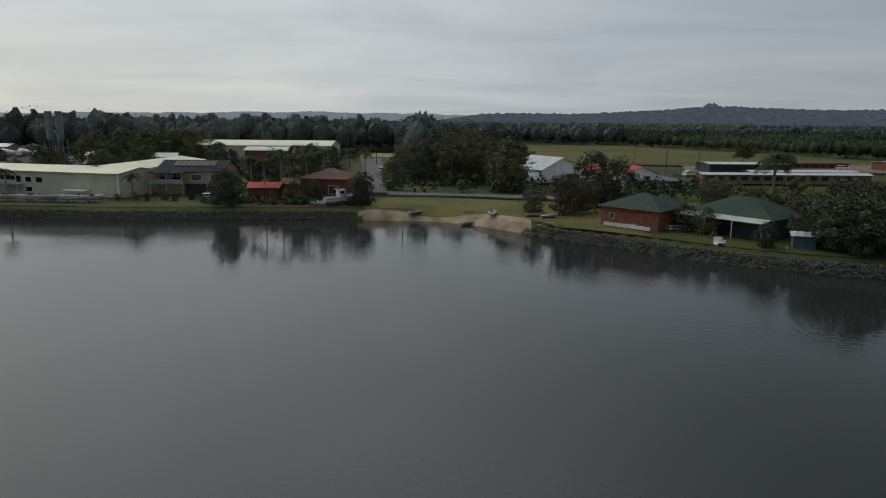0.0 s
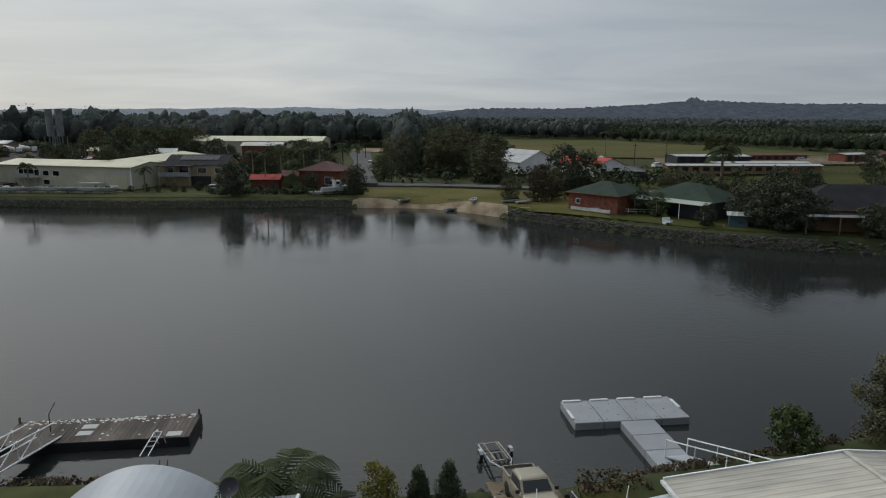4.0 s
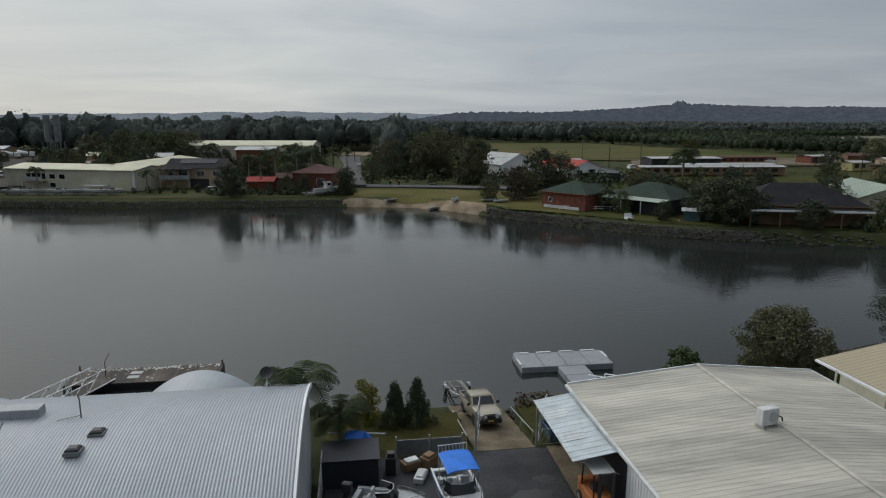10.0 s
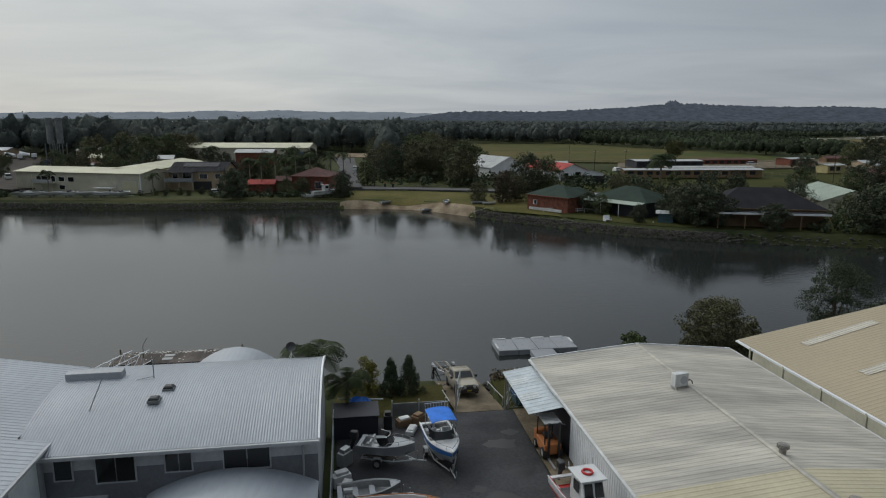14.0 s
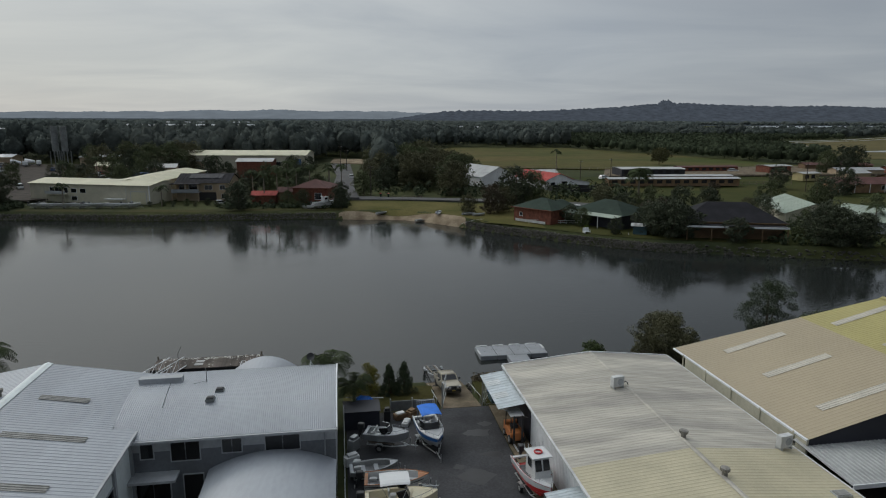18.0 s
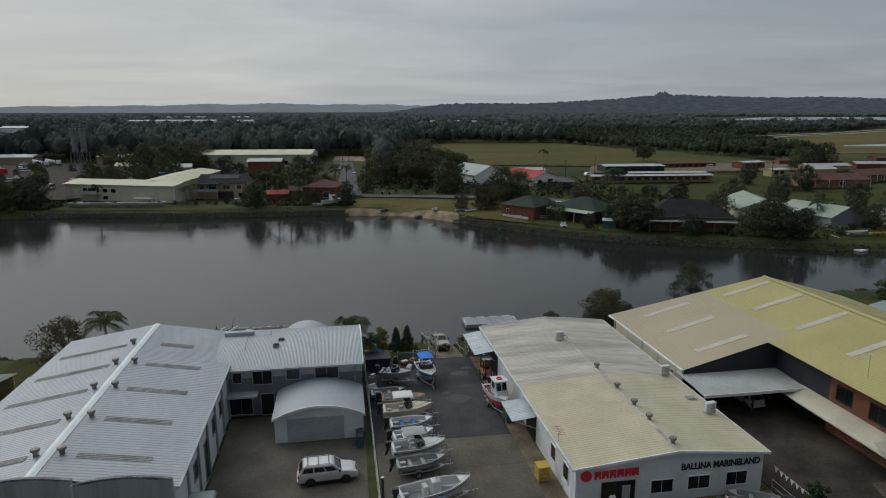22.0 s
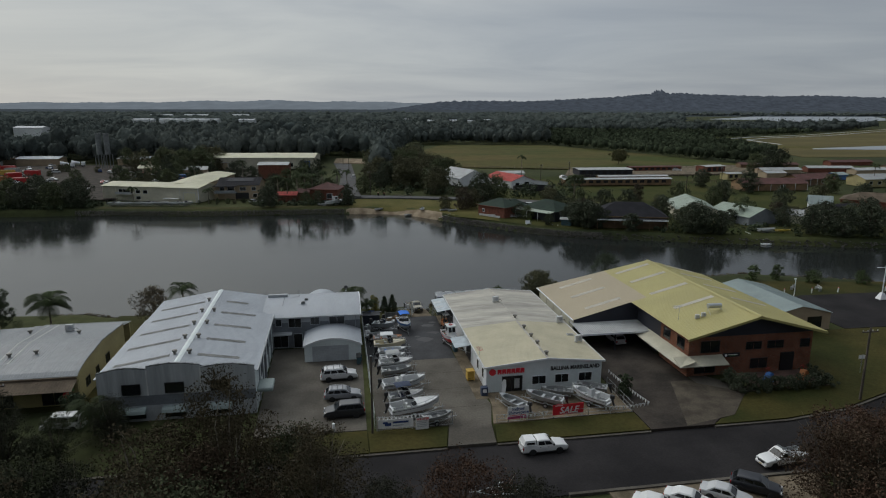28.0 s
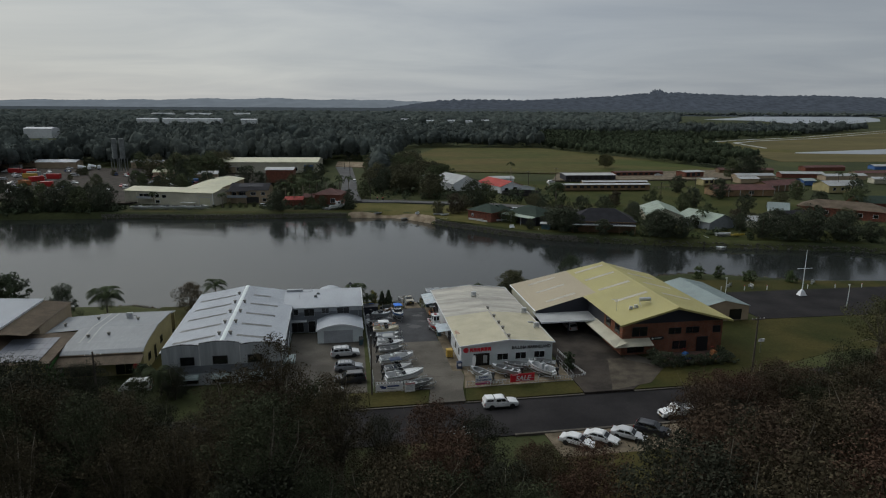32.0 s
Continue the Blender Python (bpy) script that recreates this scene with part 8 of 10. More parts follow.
car("cab", site(23.6, -18.4, 1.23, 186), "white", "white tray-back truck parked across the street", "truck")
for u, v, kind, col, lab in ((8.9, -23.2, "sedan", "white", "white sedan nosed in beside the street"), (11.9, -22.9, "sedan", "white", "newer white sedan parked beside another"), (15.3, -22.7, "sedan", "silver", "silver sedan parked across the street"), (18.6, -22.0, "wagon", "black", "dark wagon parked off the street")):
    car(kind, site(u, v, 1.25, -38 if kind != "suv" else -36), col, lab, group="cars across the street")
car("wagon", site(21.4, 13.4, 1.53, 94), "silver", "silver wagon parked under the workshop carport")
car("van", site(-44.4, -1.2, 1.42, 178), "white", "white van before the yellow store", "van")
for x, y, turn, kind, col in ((-26.0, 201, 100, "suv", "white"), (-51.5, 128.5, 20, "hatch", "silver"), (-47.5, 129.5, 160, "van", "white"), (40, 118, -20, "wagon", "silver"), (68.5, 199, 30, "suv", "white"), (132, 230, 0, "suv", "white")):
    car(kind, at(x, y, float(land_height(x, y)) + (0.2 if y > 190 and x < 0 else 0.16), turn), col, col + " vehicle parked on the far bank", group="far vehicles", plate=False)
rng = np.random.default_rng(33)
for k in range(80):
    x, y = rng.uniform(-216, -84), rng.uniform(160, 264)
    if (-104 < x < -62 and y < 186) or abs(x + 152 + (y - 212) * 0.42) < 7 or x < -140 - 0.72 * (y - 160) - 26:
        continue
    kind = ("wagon", "hatch", "van", "suv", "sedan")[int(rng.integers(5))]
    col = ("white", "white", "silver", "white", "red", "white", "blue")[int(rng.integers(7))]
    car(kind, at(x, y, 2.72, rng.uniform(0, 360)), col, col + " vehicle in the industrial yard", group="yard vehicles", plate=False)

# stacked goods and trucks of the industrial yard
for x, y, turn, c, lab in ((-209, 240, 10, "red_paint", "long red shipping container in the yard"), (-199, 236, 14, "red_paint", "red shipping container in the yard"), (-176, 202, 60, "red_paint", "red steel container beside the yard road"), (-174, 213, 5, "red_paint", "long red shipping container in the yard"), (-160, 181, 20, "red_paint", "low red skip in the yard"), (-172, 186, -30, "orange", "rusty orange skip in the yard"), (-186, 214, 0, "yellow_crate", "faded yellow crate stack in the yard"), (-190, 224, 0, "pale_roof", "white container in the yard"), (-222, 262, 4, "dirty_white", "white container row by the fence"), (-100, 192, 30, "blue_paint", "blue skip behind the warehouse")):
    t = thing("shipping_container", at(x, y, 2.7, turn), lab, "container", "yard containers")
    part("shell", ribbed((-3.0, -1.2, 2.3), (3.0, -1.2, 2.3), (3.0, 1.2, 2.3), (-3.0, 1.2, 2.3), 16, 0.05, 0.08), c, t, "ribbed container roof")
    for sy in (-1.2, 1.12):
        part("side", box(-3.0, 3.0, sy, sy + 0.08, 0.1, 2.22), c, t)
    for sx in (-3.0, 2.92):
        part("end", box(sx, sx + 0.08, -1.12, 1.12, 0.1, 2.22), c, t)
for x, y in ((-178, 249), (-175.5, 255)):
    t = thing("concrete_mixer", at(x, y, 2.7, 20), "white concrete mixer truck parked in the yard", "truck", "mixer trucks")
    part("drum", tube([(-2.6, 0, 2.4), (-1.0, 0, 2.3), (1.2, 0, 2.0)], 1.15, sides=14, r1=0.6), "white_paint", t)
    part("chassis", box(-3.2, 3.4, -0.9, 0.9, 0.5, 0.9), "black_plastic", t)
    part("cab", soft_box(1.9, 3.6, -1.05, 1.05, 0.9, 2.6, 0.12), "white_paint", t)
    for wx in (-2.4, -1.2, 2.7):
        for sy in (-0.85, 0.85):
            wheel(t, wx, sy, 0.45, 0.3)

# ---- boats on trailers ----


def trailer(m, Lb, beam, label="galvanised steel boat trailer under its boat", standing=False):
    t = thing("boat_trailer", m @ Matrix.Scale(0.86, 4), label, "trailer", "boat trailers")
    w = beam * 0.36
    for sy in (-1, 1):
        part("rail", tube([(-Lb * 0.42, sy * w, 0.42), (Lb * 0.15, sy * w, 0.42), (Lb * 0.46, sy * 0.12, 0.42)], 0.045, sides=6), "galv", t)
        part("mudguard", loft([[(x, sy * (w + 0.3) - 0.12, z) for x, z in ((-0.75, 0.55), (-0.62, 0.72), (-0.2, 0.72), (-0.07, 0.55))] + [(x, sy * (w + 0.3) - 0.12, z - 0.03) for x, z in ((-0.07, 0.55), (-0.2, 0.72), (-0.62, 0.72), (-0.75, 0.55))], [(x, sy * (w + 0.3) + 0.12, z) for x, z in ((-0.75, 0.55), (-0.62, 0.72), (-0.2, 0.72), (-0.07, 0.55))] + [(x, sy * (w + 0.3) + 0.12, z - 0.03) for x, z in ((-0.07, 0.55), (-0.2, 0.72), (-0.62, 0.72), (-0.75, 0.55))]]), "galv", t)
        wheel(t, -0.41, sy * (w + 0.3), 0.30, 0.18)
        part("bunk", box(-Lb * 0.4, Lb * 0.2, sy * w * 0.6 - 0.05, sy * w * 0.6 + 0.05, 0.5, 0.58), "timber", t)
    for x in (-Lb * 0.42, -Lb * 0.1, Lb * 0.15):
        part("cross_bar", tube([(x, -w, 0.42), (x, w, 0.42)], 0.04, sides=6), "galv", t)
    part("drawbar", tube([(Lb * 0.4, 0, 0.42), (Lb * 0.5 + 0.75, 0, 0.44)], 0.045, sides=6), "galv", t)
    part("winch_post", tube([(Lb * 0.5 + 0.1, 0, 0.42), (Lb * 0.5 + 0.16, 0, 1.05)], 0.04, sides=6), "galv", t)
    part("jockey_wheel", tube([(Lb * 0.5 + 0.55, 0.1, 0.0), (Lb * 0.5 + 0.55, 0.1, 0.75)], 0.03, sides=6), "galv", t)
    return t


def boat(m, Lb, beam, hull, deck, label, style="open", band=None, canopy=None, motor=True, rails=True, depth=0.85, on_trailer=True, seat=None, group="boats for sale"):
    """A small craft, bow to +x, standing on its trailer."""
    if on_trailer:
        trailer(m, Lb, beam)
    t = thing("boat", m @ Matrix.Scale(0.86, 4), label, "boat", group)
    k0 = 0.5
    rings, gun = [], []
    N = 12
    for i in range(N + 1):
        s = i / N
        x = -Lb / 2 + Lb * s
        hb = beam / 2 * (1 - max(0, (s - 0.45) / 0.55) ** 2.1) * (0.94 + 0.06 * min(1, s * 3)) + 0.025
        g = k0 + depth * (1 + 0.28 * s * s)
        keel = k0 + depth * 0.62 * max(0, (s - 0.62) / 0.38) ** 1.8
        ch = keel + (g - keel) * 0.38
        fl = min(g - 0.06, k0 + depth * 0.34 + (depth * 0.75 if s > 0.86 else 0))
        tk = min(0.09, hb * 0.5)
        rings.append([(x, -hb, g), (x, -hb * 0.86, ch), (x, 0, keel), (x, hb * 0.86, ch), (x, hb, g), (x, hb - tk, g), (x, max(0.008, (hb - tk) * 0.9), fl), (x, -max(0.008, (hb - tk) * 0.9), fl), (x, -(hb - tk), g)])
        gun.append((x, hb, g, ch))
    part("hull", loft(rings), hull, t)
    for sy in (-1, 1):
        part("gunwale", tube([(x, sy * hb, g + 0.01) for x, hb, g, c in gun], 0.035, sides=6), deck, t)
        if band:
            part("hull_band", loft([[(x, sy * (hb + 0.012), g - 0.06), (x, sy * (hb * 0.955 + 0.014), g - 0.06 - (g - c) * 0.5), (x, sy * (hb * 0.955), g - 0.06 - (g - c) * 0.5), (x, sy * hb, g - 0.06)] for x, hb, g, c in gun]), band, t)
    fs = {"open": 0.80, "runabout": 0.62, "cuddy": 0.52, "console": 0.80, "wheelhouse": 0.66, "half": 0.56}[style]
    i0 = round(fs * N)
    part("foredeck", loft([[(x, -hb + 0.02, g + 0.005), (x, 0, g + 0.07 + (0.16 if style in ("cuddy", "half") and 0 < n < 4 else 0)), (x, hb - 0.02, g + 0.005), (x, 0, g - 0.03)] for n, (x, hb, g, c) in enumerate(gun[i0:])]), deck, t)
    xw, hbw, gw = gun[i0][0], gun[i0][1], gun[i0][2]
    part("transom_cap", box(-Lb / 2, -Lb / 2 + 0.25, -beam * 0.44, beam * 0.44, gun[0][2] - 0.14, gun[0][2] - 0.04), deck, t)
    part("floor_mat", box(-Lb / 2 + 0.3, xw - 0.1, -beam * 0.385, beam * 0.385, k0 + depth * 0.345, k0 + depth * 0.345 + 0.03), "boat_sole" if style != "half" else deck, t)
    for y, w2, h2 in ((-beam * 0.3, 0.22, 0.3), (beam * 0.26, 0.3, 0.22)):
        part("locker", soft_box(-Lb / 2 + 0.35, -Lb / 2 + 0.35 + w2 * 1.8, y - w2 / 2, y + w2 / 2, k0 + depth * 0.38, k0 + depth * 0.38 + h2, 0.03), "dirty_white", t)
    for y in (-beam * 0.22, beam * 0.22):
        if style in ("runabout", "cuddy", "half"):
            se = part("seat", soft_box(xw - 1.25, xw - 0.75, y - 0.22, y + 0.22, k0 + depth * 0.37, k0 + depth * 0.95, 0.05), "navy_canvas" if canopy == "navy_canvas" else "dirty_white", t)
            part("backrest", soft_box(xw - 1.32, xw - 1.2, y - 0.22, y + 0.22, k0 + depth * 0.9, k0 + depth * 1.35, 0.04), "dirty_white", se)
    if style == "open":
        for x in (-Lb * 0.22, Lb * 0.05):
            part("thwart", box(x - 0.16, x + 0.16, -beam * 0.42, beam * 0.42, gw - 0.4, gw - 0.34), seat or deck, t)
    if style in ("runabout", "cuddy", "half"):
        hgt = 0.52 if style != "half" else 0.75
        pts = [(xw - 0.55, -hbw * 0.9), (xw + 0.1, -hbw * 0.62), (xw + 0.22, 0), (xw + 0.1, hbw * 0.62), (xw - 0.55, hbw * 0.9)]
        ws_ = part("windscreen", loft([[(x, y, gw + 0.03) for x, y in pts] + [(x - 0.015, y, gw + 0.03) for x, y in pts[::-1]], [(x - 0.3, y * 0.92, gw + hgt) for x, y in pts] + [(x - 0.315, y * 0.92, gw + hgt) for x, y in pts[::-1]]]), "glass", t)
        part("frame", tube([(x - 0.3, y * 0.92, gw + hgt) for x, y in pts], 0.022, sides=6), "chrome", ws_)
    if style == "console":
        co = part("console", soft_box(-0.35, 0.35, -0.4, 0.4, k0 + depth * 0.36, gw + 0.42, 0.07), deck, t)
        part("screen", loft([[(0.2, -0.36, gw + 0.42), (0.2, 0.36, gw + 0.42), (0.18, 0.36, gw + 0.42), (0.18, -0.36, gw + 0.42)], [(0.0, -0.3, gw + 0.85), (0.0, 0.3, gw + 0.85), (-0.02, 0.3, gw + 0.85), (-0.02, -0.3, gw + 0.85)]]), "glass", co)
        part("helm_seat", soft_box(-1.1, -0.7, -0.35, 0.35, k0 + depth * 0.36, gw + 0.15, 0.06), "dirty_white", t)
    if style == "wheelhouse":
        x0, x1 = -0.25, xw + 0.35
        wb = beam * 0.36
        z0, z1 = gw - 0.05, gw + 1.45
        wh_ = part("wheelhouse", loft([[(x0, -wb, z0), (x1, -wb * 0.9, z0), (x1, wb * 0.9, z0), (x0, wb, z0)], [(x0, -wb, z0 + 0.6), (x1 - 0.05, -wb * 0.86, z0 + 0.6), (x1 - 0.05, wb * 0.86, z0 + 0.6), (x0, wb, z0 + 0.6)], [(x0 + 0.05, -wb * 0.94, z1), (x1 - 0.35, -wb * 0.8, z1), (x1 - 0.35, wb * 0.8, z1), (x0 + 0.05, wb * 0.94, z1)]]), deck, t, "white wheelhouse with small windows")
        for y in (-wb * 0.42, wb * 0.42):
            part("pane", loft([[(x1 - 0.06, y - 0.24, z0 + 0.66), (x1 - 0.06, y + 0.24, z0 + 0.66), (x1 - 0.02, y + 0.24, z0 + 0.66), (x1 - 0.02, y - 0.24, z0 + 0.66)], [(x1 - 0.30, y - 0.22, z1 - 0.14), (x1 - 0.30, y + 0.22, z1 - 0.14), (x1 - 0.26, y + 0.22, z1 - 0.14), (x1 - 0.26, y - 0.22, z1 - 0.14)]]), "glass", wh_)
        for sy in (-1, 1):
            part("pane", box(x0 + 0.3, x1 - 0.6, sy * wb * 0.95 - 0.02, sy * wb * 0.95 + 0.02, z0 + 0.7, z1 - 0.2), "glass", wh_)
        part("roof", soft_box(x0 - 0.3, x1 - 0.15, -wb * 1.08, wb * 1.08, z1, z1 + 0.09, 0.03), deck, wh_)
        for k in range(6):
            part("rod_holder", tube([(x0 - 0.25, -wb + k * wb * 0.4, z1 + 0.08), (x0 - 0.32, -wb + k * wb * 0.4, z1 + 0.42)], 0.025, sides=6), "white_gel", wh_)
        ring = [(0.26 * math.cos(a * math.tau / 16), 0.26 * math.sin(a * math.tau / 16)) for a in range(17)]
        part("life_ring", tube([(x0 + 0.5 + a, b_, z1 + 0.15) for a, b_ in ring], 0.07, sides=6), "red_paint", wh_, "red life ring on the roof")
    if canopy:
        x0, x1, z1 = xw - 1.9, xw + 0.1, gw + 1.25
        cv = []
        for i in range(5):
            x = x0 + (x1 - x0) * i / 4
            cv.append([(x, beam * 0.42 * math.sin(a), z1 + 0.16 * math.cos(a) + 0.05 * math.sin(i * math.pi / 4)) for a in np.linspace(-1.45, 1.45, 7)] + [(x, beam * 0.40 * math.sin(a), z1 - 0.03 + 0.16 * math.cos(a) + 0.05 * math.sin(i * math.pi / 4)) for a in np.linspace(1.45, -1.45, 7)])
        ca = part("canopy", loft(cv), canopy, t)
        for sy in (-1, 1):
            for xa in (x0 + 0.1, x1 - 0.1):
                part("stay", tube([(xa, sy * beam * 0.4, z1 - 0.02), ((x0 + x1) / 2 + (xa - (x0 + x1) / 2) * 0.4, sy * beam * 0.45, gw)], 0.018, sides=5), "chrome", ca)
        if canopy == "blue_canvas":
            for k in range(9):
                y = -beam * 0.38 + k * beam * 0.095
                part("rod_rack", tube([(x0 - 0.1, y, z1), (x0 - 0.2, y, z1 + 0.35)], 0.02, sides=5), "white_gel", ca)
            part("rack_bar", tube([(x0 - 0.2, -beam * 0.4, z1 + 0.36), (x0 - 0.2, beam * 0.4, z1 + 0.36)], 0.025, sides=6), "white_gel", ca)
    if rails and style in ("cuddy", "console", "runabout", "wheelhouse", "half"):
        for sy in (-1, 1):
            rl = part("bow_rail", tube([(x, sy * (hb - 0.04), g + (0.3 if n else 0.04)) for n, (x, hb, g, c) in enumerate(gun[i0 - 1:])], 0.018, sides=5), "chrome", t)
            for x, hb, g, c in gun[i0::2]:
                part("stanchion", tube([(x, sy * (hb - 0.04), g), (x, sy * (hb - 0.04), g + 0.3)], 0.014, sides=5), "chrome", rl)
    if not band and hull == "white_gel":
        for sy in (-1, 1):
            part("hull_stripe", loft([[(x, sy * (hb * 0.97 + 0.012), g - 0.2), (x, sy * (hb * 0.955 + 0.014), g - 0.26), (x, sy * (hb * 0.94), g - 0.26), (x, sy * hb * 0.94, g - 0.2)] for x, hb, g, c in gun[:-1]]), "black_plastic", t)
    if motor:
        xs = -Lb / 2 - 0.18
        mo = part("outboard_motor", soft_box(xs - 0.42, xs + 0.12, -0.19, 0.19, gun[0][2] + 0.12, gun[0][2] + 0.62, 0.08), "black_plastic", t, "black outboard motor")
        part("leg", loft([[(xs - 0.28, -0.07, gun[0][2] + 0.12), (xs + 0.02, -0.07, gun[0][2] + 0.12), (xs + 0.02, 0.07, gun[0][2] + 0.12), (xs - 0.28, 0.07, gun[0][2] + 0.12)], [(xs - 0.5, -0.05, gun[0][2] - 0.7), (xs - 0.3, -0.05, gun[0][2] - 0.7), (xs - 0.3, 0.05, gun[0][2] - 0.7), (xs - 0.5, 0.05, gun[0][2] - 0.7)]]), "black_plastic", mo)
        part("propeller", tube([(xs - 0.55, 0, gun[0][2] - 0.62), (xs - 0.5, 0, gun[0][2] - 0.62)], 0.14, sides=8), "dull_alu", mo)
    return t


Y0 = 1.53
boat(site(-11.3, 19.0, Y0, 4), 3.6, 1.5, "dull_alu", "mid_grey", "small bare aluminium dinghy on a trailer", "open", depth=0.6, motor=False)
boat(site(-10.0, 17.2, Y0, -4), 4.6, 1.8, "white_gel", "varnish", "open timber-lined runabout with varnished deck", "open", depth=0.75)
boat(site(-9.9, 14.9, Y0, 0), 4.9, 2.0, "cream_gel", "cream_gel", "cream half-cabin boat with a white hardtop", "half", canopy="white_gel", depth=0.9)
boat(site(-9.8, 12.6, Y0, 3), 4.2, 1.8, "white_gel", "white_gel", "white open boat with blue seats", "open", seat="blue_paint", depth=0.7)
boat(site(-9.9, 10.5, Y0, 8), 3.9, 1.7, "white_gel", "white_gel", "small white runabout with red seats", "open", depth=0.7)
boat(site(-9.7, 8.4, Y0, 4), 4.9, 2.0, "white_gel", "white_gel", "white runabout under a grey folded canopy", "runabout", canopy="pale_roof", depth=0.85)
boat(site(-9.8, 6.3, Y0, 6), 4.3, 1.7, "dull_alu", "dull_alu", "dark aluminium fishing dinghy", "open", depth=0.7)
boat(site(-9.3, 2.3, Y0, 12), 6.0, 2.2, "white_gel", "white_gel", "large white centre-console boat on a trailer", "console", depth=1.0)
boat(site(-9.4, -1.1, Y0, 10), 4.6, 1.9, "aluminium", "pale_roof", "aluminium runabout with a navy canopy", "runabout", canopy="navy_canvas", depth=0.8)
boat(site(-8.8, -4.0, Y0, 13), 6.4, 2.3, "white_gel", "white_gel", "large white cuddy cabin cruiser", "cuddy", depth=1.1)
boat(site(-6.7, -6.1, Y0, 14), 3.7, 1.5, "dull_alu", "dull_alu", "grey aluminium dinghy by the fence", "open", depth=0.6, motor=False)
boat(site(-10.2, 22.9, Y0, -20), 3.7, 1.5, "aluminium", "mid_grey", "aluminium runabout with dark seats", "runabout", depth=0.85)
boat(site(-7.1, 22.9, Y0, -84), 5.0, 2.0, "aluminium", "white_gel", "fishing boat with bright blue canopy and rod rack", "runabout", band="blue_paint", canopy="blue_canvas", depth=0.95)
boat(site(-1.5, 15.9, Y0, -84), 5.2, 1.95, "red_paint", "white_gel", "red-hulled white wheelhouse boat on a trailer", "wheelhouse", band="white_gel", depth=1.15)
boat(site(1.9, -4.4, Y0, 124), 4.6, 1.7, "dull_alu", "mid_grey", "new aluminium dinghy on display", "open", depth=0.75)
boat(site(5.6, -3.9, Y0, 143), 5.0, 1.8, "dull_alu", "mid_grey", "new aluminium open boat on display", "open", depth=0.8)
boat(site(7.6, -2.2, Y0, 160), 4.2, 1.7, "dull_alu", "dull_alu", "dull metal punt beside the shop wall", "open", depth=0.6, motor=False)
boat(site(10.7, -4.4, Y0, 128), 5.4, 2.1, "white_gel", "white_gel", "white centre-console boat on display", "console", depth=0.95, canopy=None)
boat(site(11.9, -1.9, Y0, 150), 3.9, 1.6, "dull_alu", "dull_alu", "small grey dinghy by the shop corner", "open", depth=0.6)
# on the far bank
boat(at(-24.0, 122.6, 1.95, 35), 7.0, 2.6, "white_gel", "white_gel", "white cabin cruiser standing on the far bank", "wheelhouse", depth=1.3, group="far boats")
boat(at(-27.6, 121.6, 1.6, -40), 4.2, 1.7, "white_gel", "white_gel", "small white boat on the far bank", "open", depth=0.7, group="far boats")
for x, y, tn, c, lab in ((-9.0, 118.0, 40, "dull_alu", "aluminium dinghy drawn up on the beach"), (0.8, 113.0, 30, "dull_alu", "dark dinghy at the beach edge"), (5.0, 112.6, 80, "aluminium", "aluminium dinghy on the beach"), (12.0, 110.4, 12, "dull_alu", "dinghy pulled up on the sand"), (14.4, 109.2, 20, "aluminium", "dinghy beside the jetty")):
    boat(at(x, y, float(land_height(x, y)) - 0.30, tn), 3.5, 1.5, c, c, lab, "open", depth=0.5, motor=False, on_trailer=False, group="beached dinghies")
boat(at(94.2, 73.3, float(land_height(94.2, 73.3)) - 0.1, 5), 5.4, 2.0, "white_gel", "white_gel", "white boat on the garden lawn", "open", depth=0.8, motor=False, group="far boats")
boat(at(98.0, 72.3, float(land_height(98.0, 72.3)) + 0.05, 3), 4.6, 1.2, "yellow", "yellow", "yellow canoe on the garden lawn", "open", depth=0.5, motor=False, on_trailer=False, group="far boats")
for k, (x, y, tn) in enumerate(((-72, 122.4, 3), (-76, 122.2, 0), (-80, 122.5, 6), (-84, 122.2, -4), (-88, 122.4, 2), (-92, 122.0, 5), (-95, 122.3, -3))):
    boat(at(x, y, 1.95, tn), 5.2, 2.0, "white_gel" if k % 2 else "aluminium", "white_gel", "boat stored before the long warehouse", "open" if k % 3 else "runabout", depth=0.85, group="far boats", motor=k % 2 == 0)

# ---- rock walls along the banks, past counting ----
rng = np.random.default_rng(44)


def rocks(name, pts, size, label):
    ico = bmesh.new()
    bmesh.ops.create_icosphere(ico, subdivisions=1, radius=1)
    base = np.array([v.co[:] for v in ico.verts])
    tri = np.array([[v.index for v in f.verts] for f in ico.faces])
    ico.free()
    V, F = [], []
    for i, (x, y, z) in enumerate(pts):
        s = size * rng.uniform(0.5, 1.4) * np.array([rng.uniform(0.8, 1.5), rng.uniform(0.8, 1.3), rng.uniform(0.55, 0.95)])
        V.append(base * s * rng.uniform(0.8, 1.2, (len(base), 1)) + (x, y, z))
        F.append(tri + i * len(base))
    me = bpy.data.meshes.new(name)
    me.from_pydata(np.concatenate(V).tolist(), [], np.concatenate(F).tolist())
    me.materials.append(M["rock"])
    return tagged(new(name, me), label, "rocks", kind="stuff")


def bank_points(x0, x1, n, f, inland, lo, hi):
    xs = rng.uniform(x0, x1, n)
    off = rng.uniform(lo, hi, n)
    ys = f(xs) + inland * off
    return [(x, y, float(land_height(x, y)) + 0.05) for x, y in zip(xs, ys)]


rocks("rock_wall", bank_points(-104, -20, 2600, far_shore, 1, -0.2, 0.7), 0.15, "dark boulder wall along the far bank")
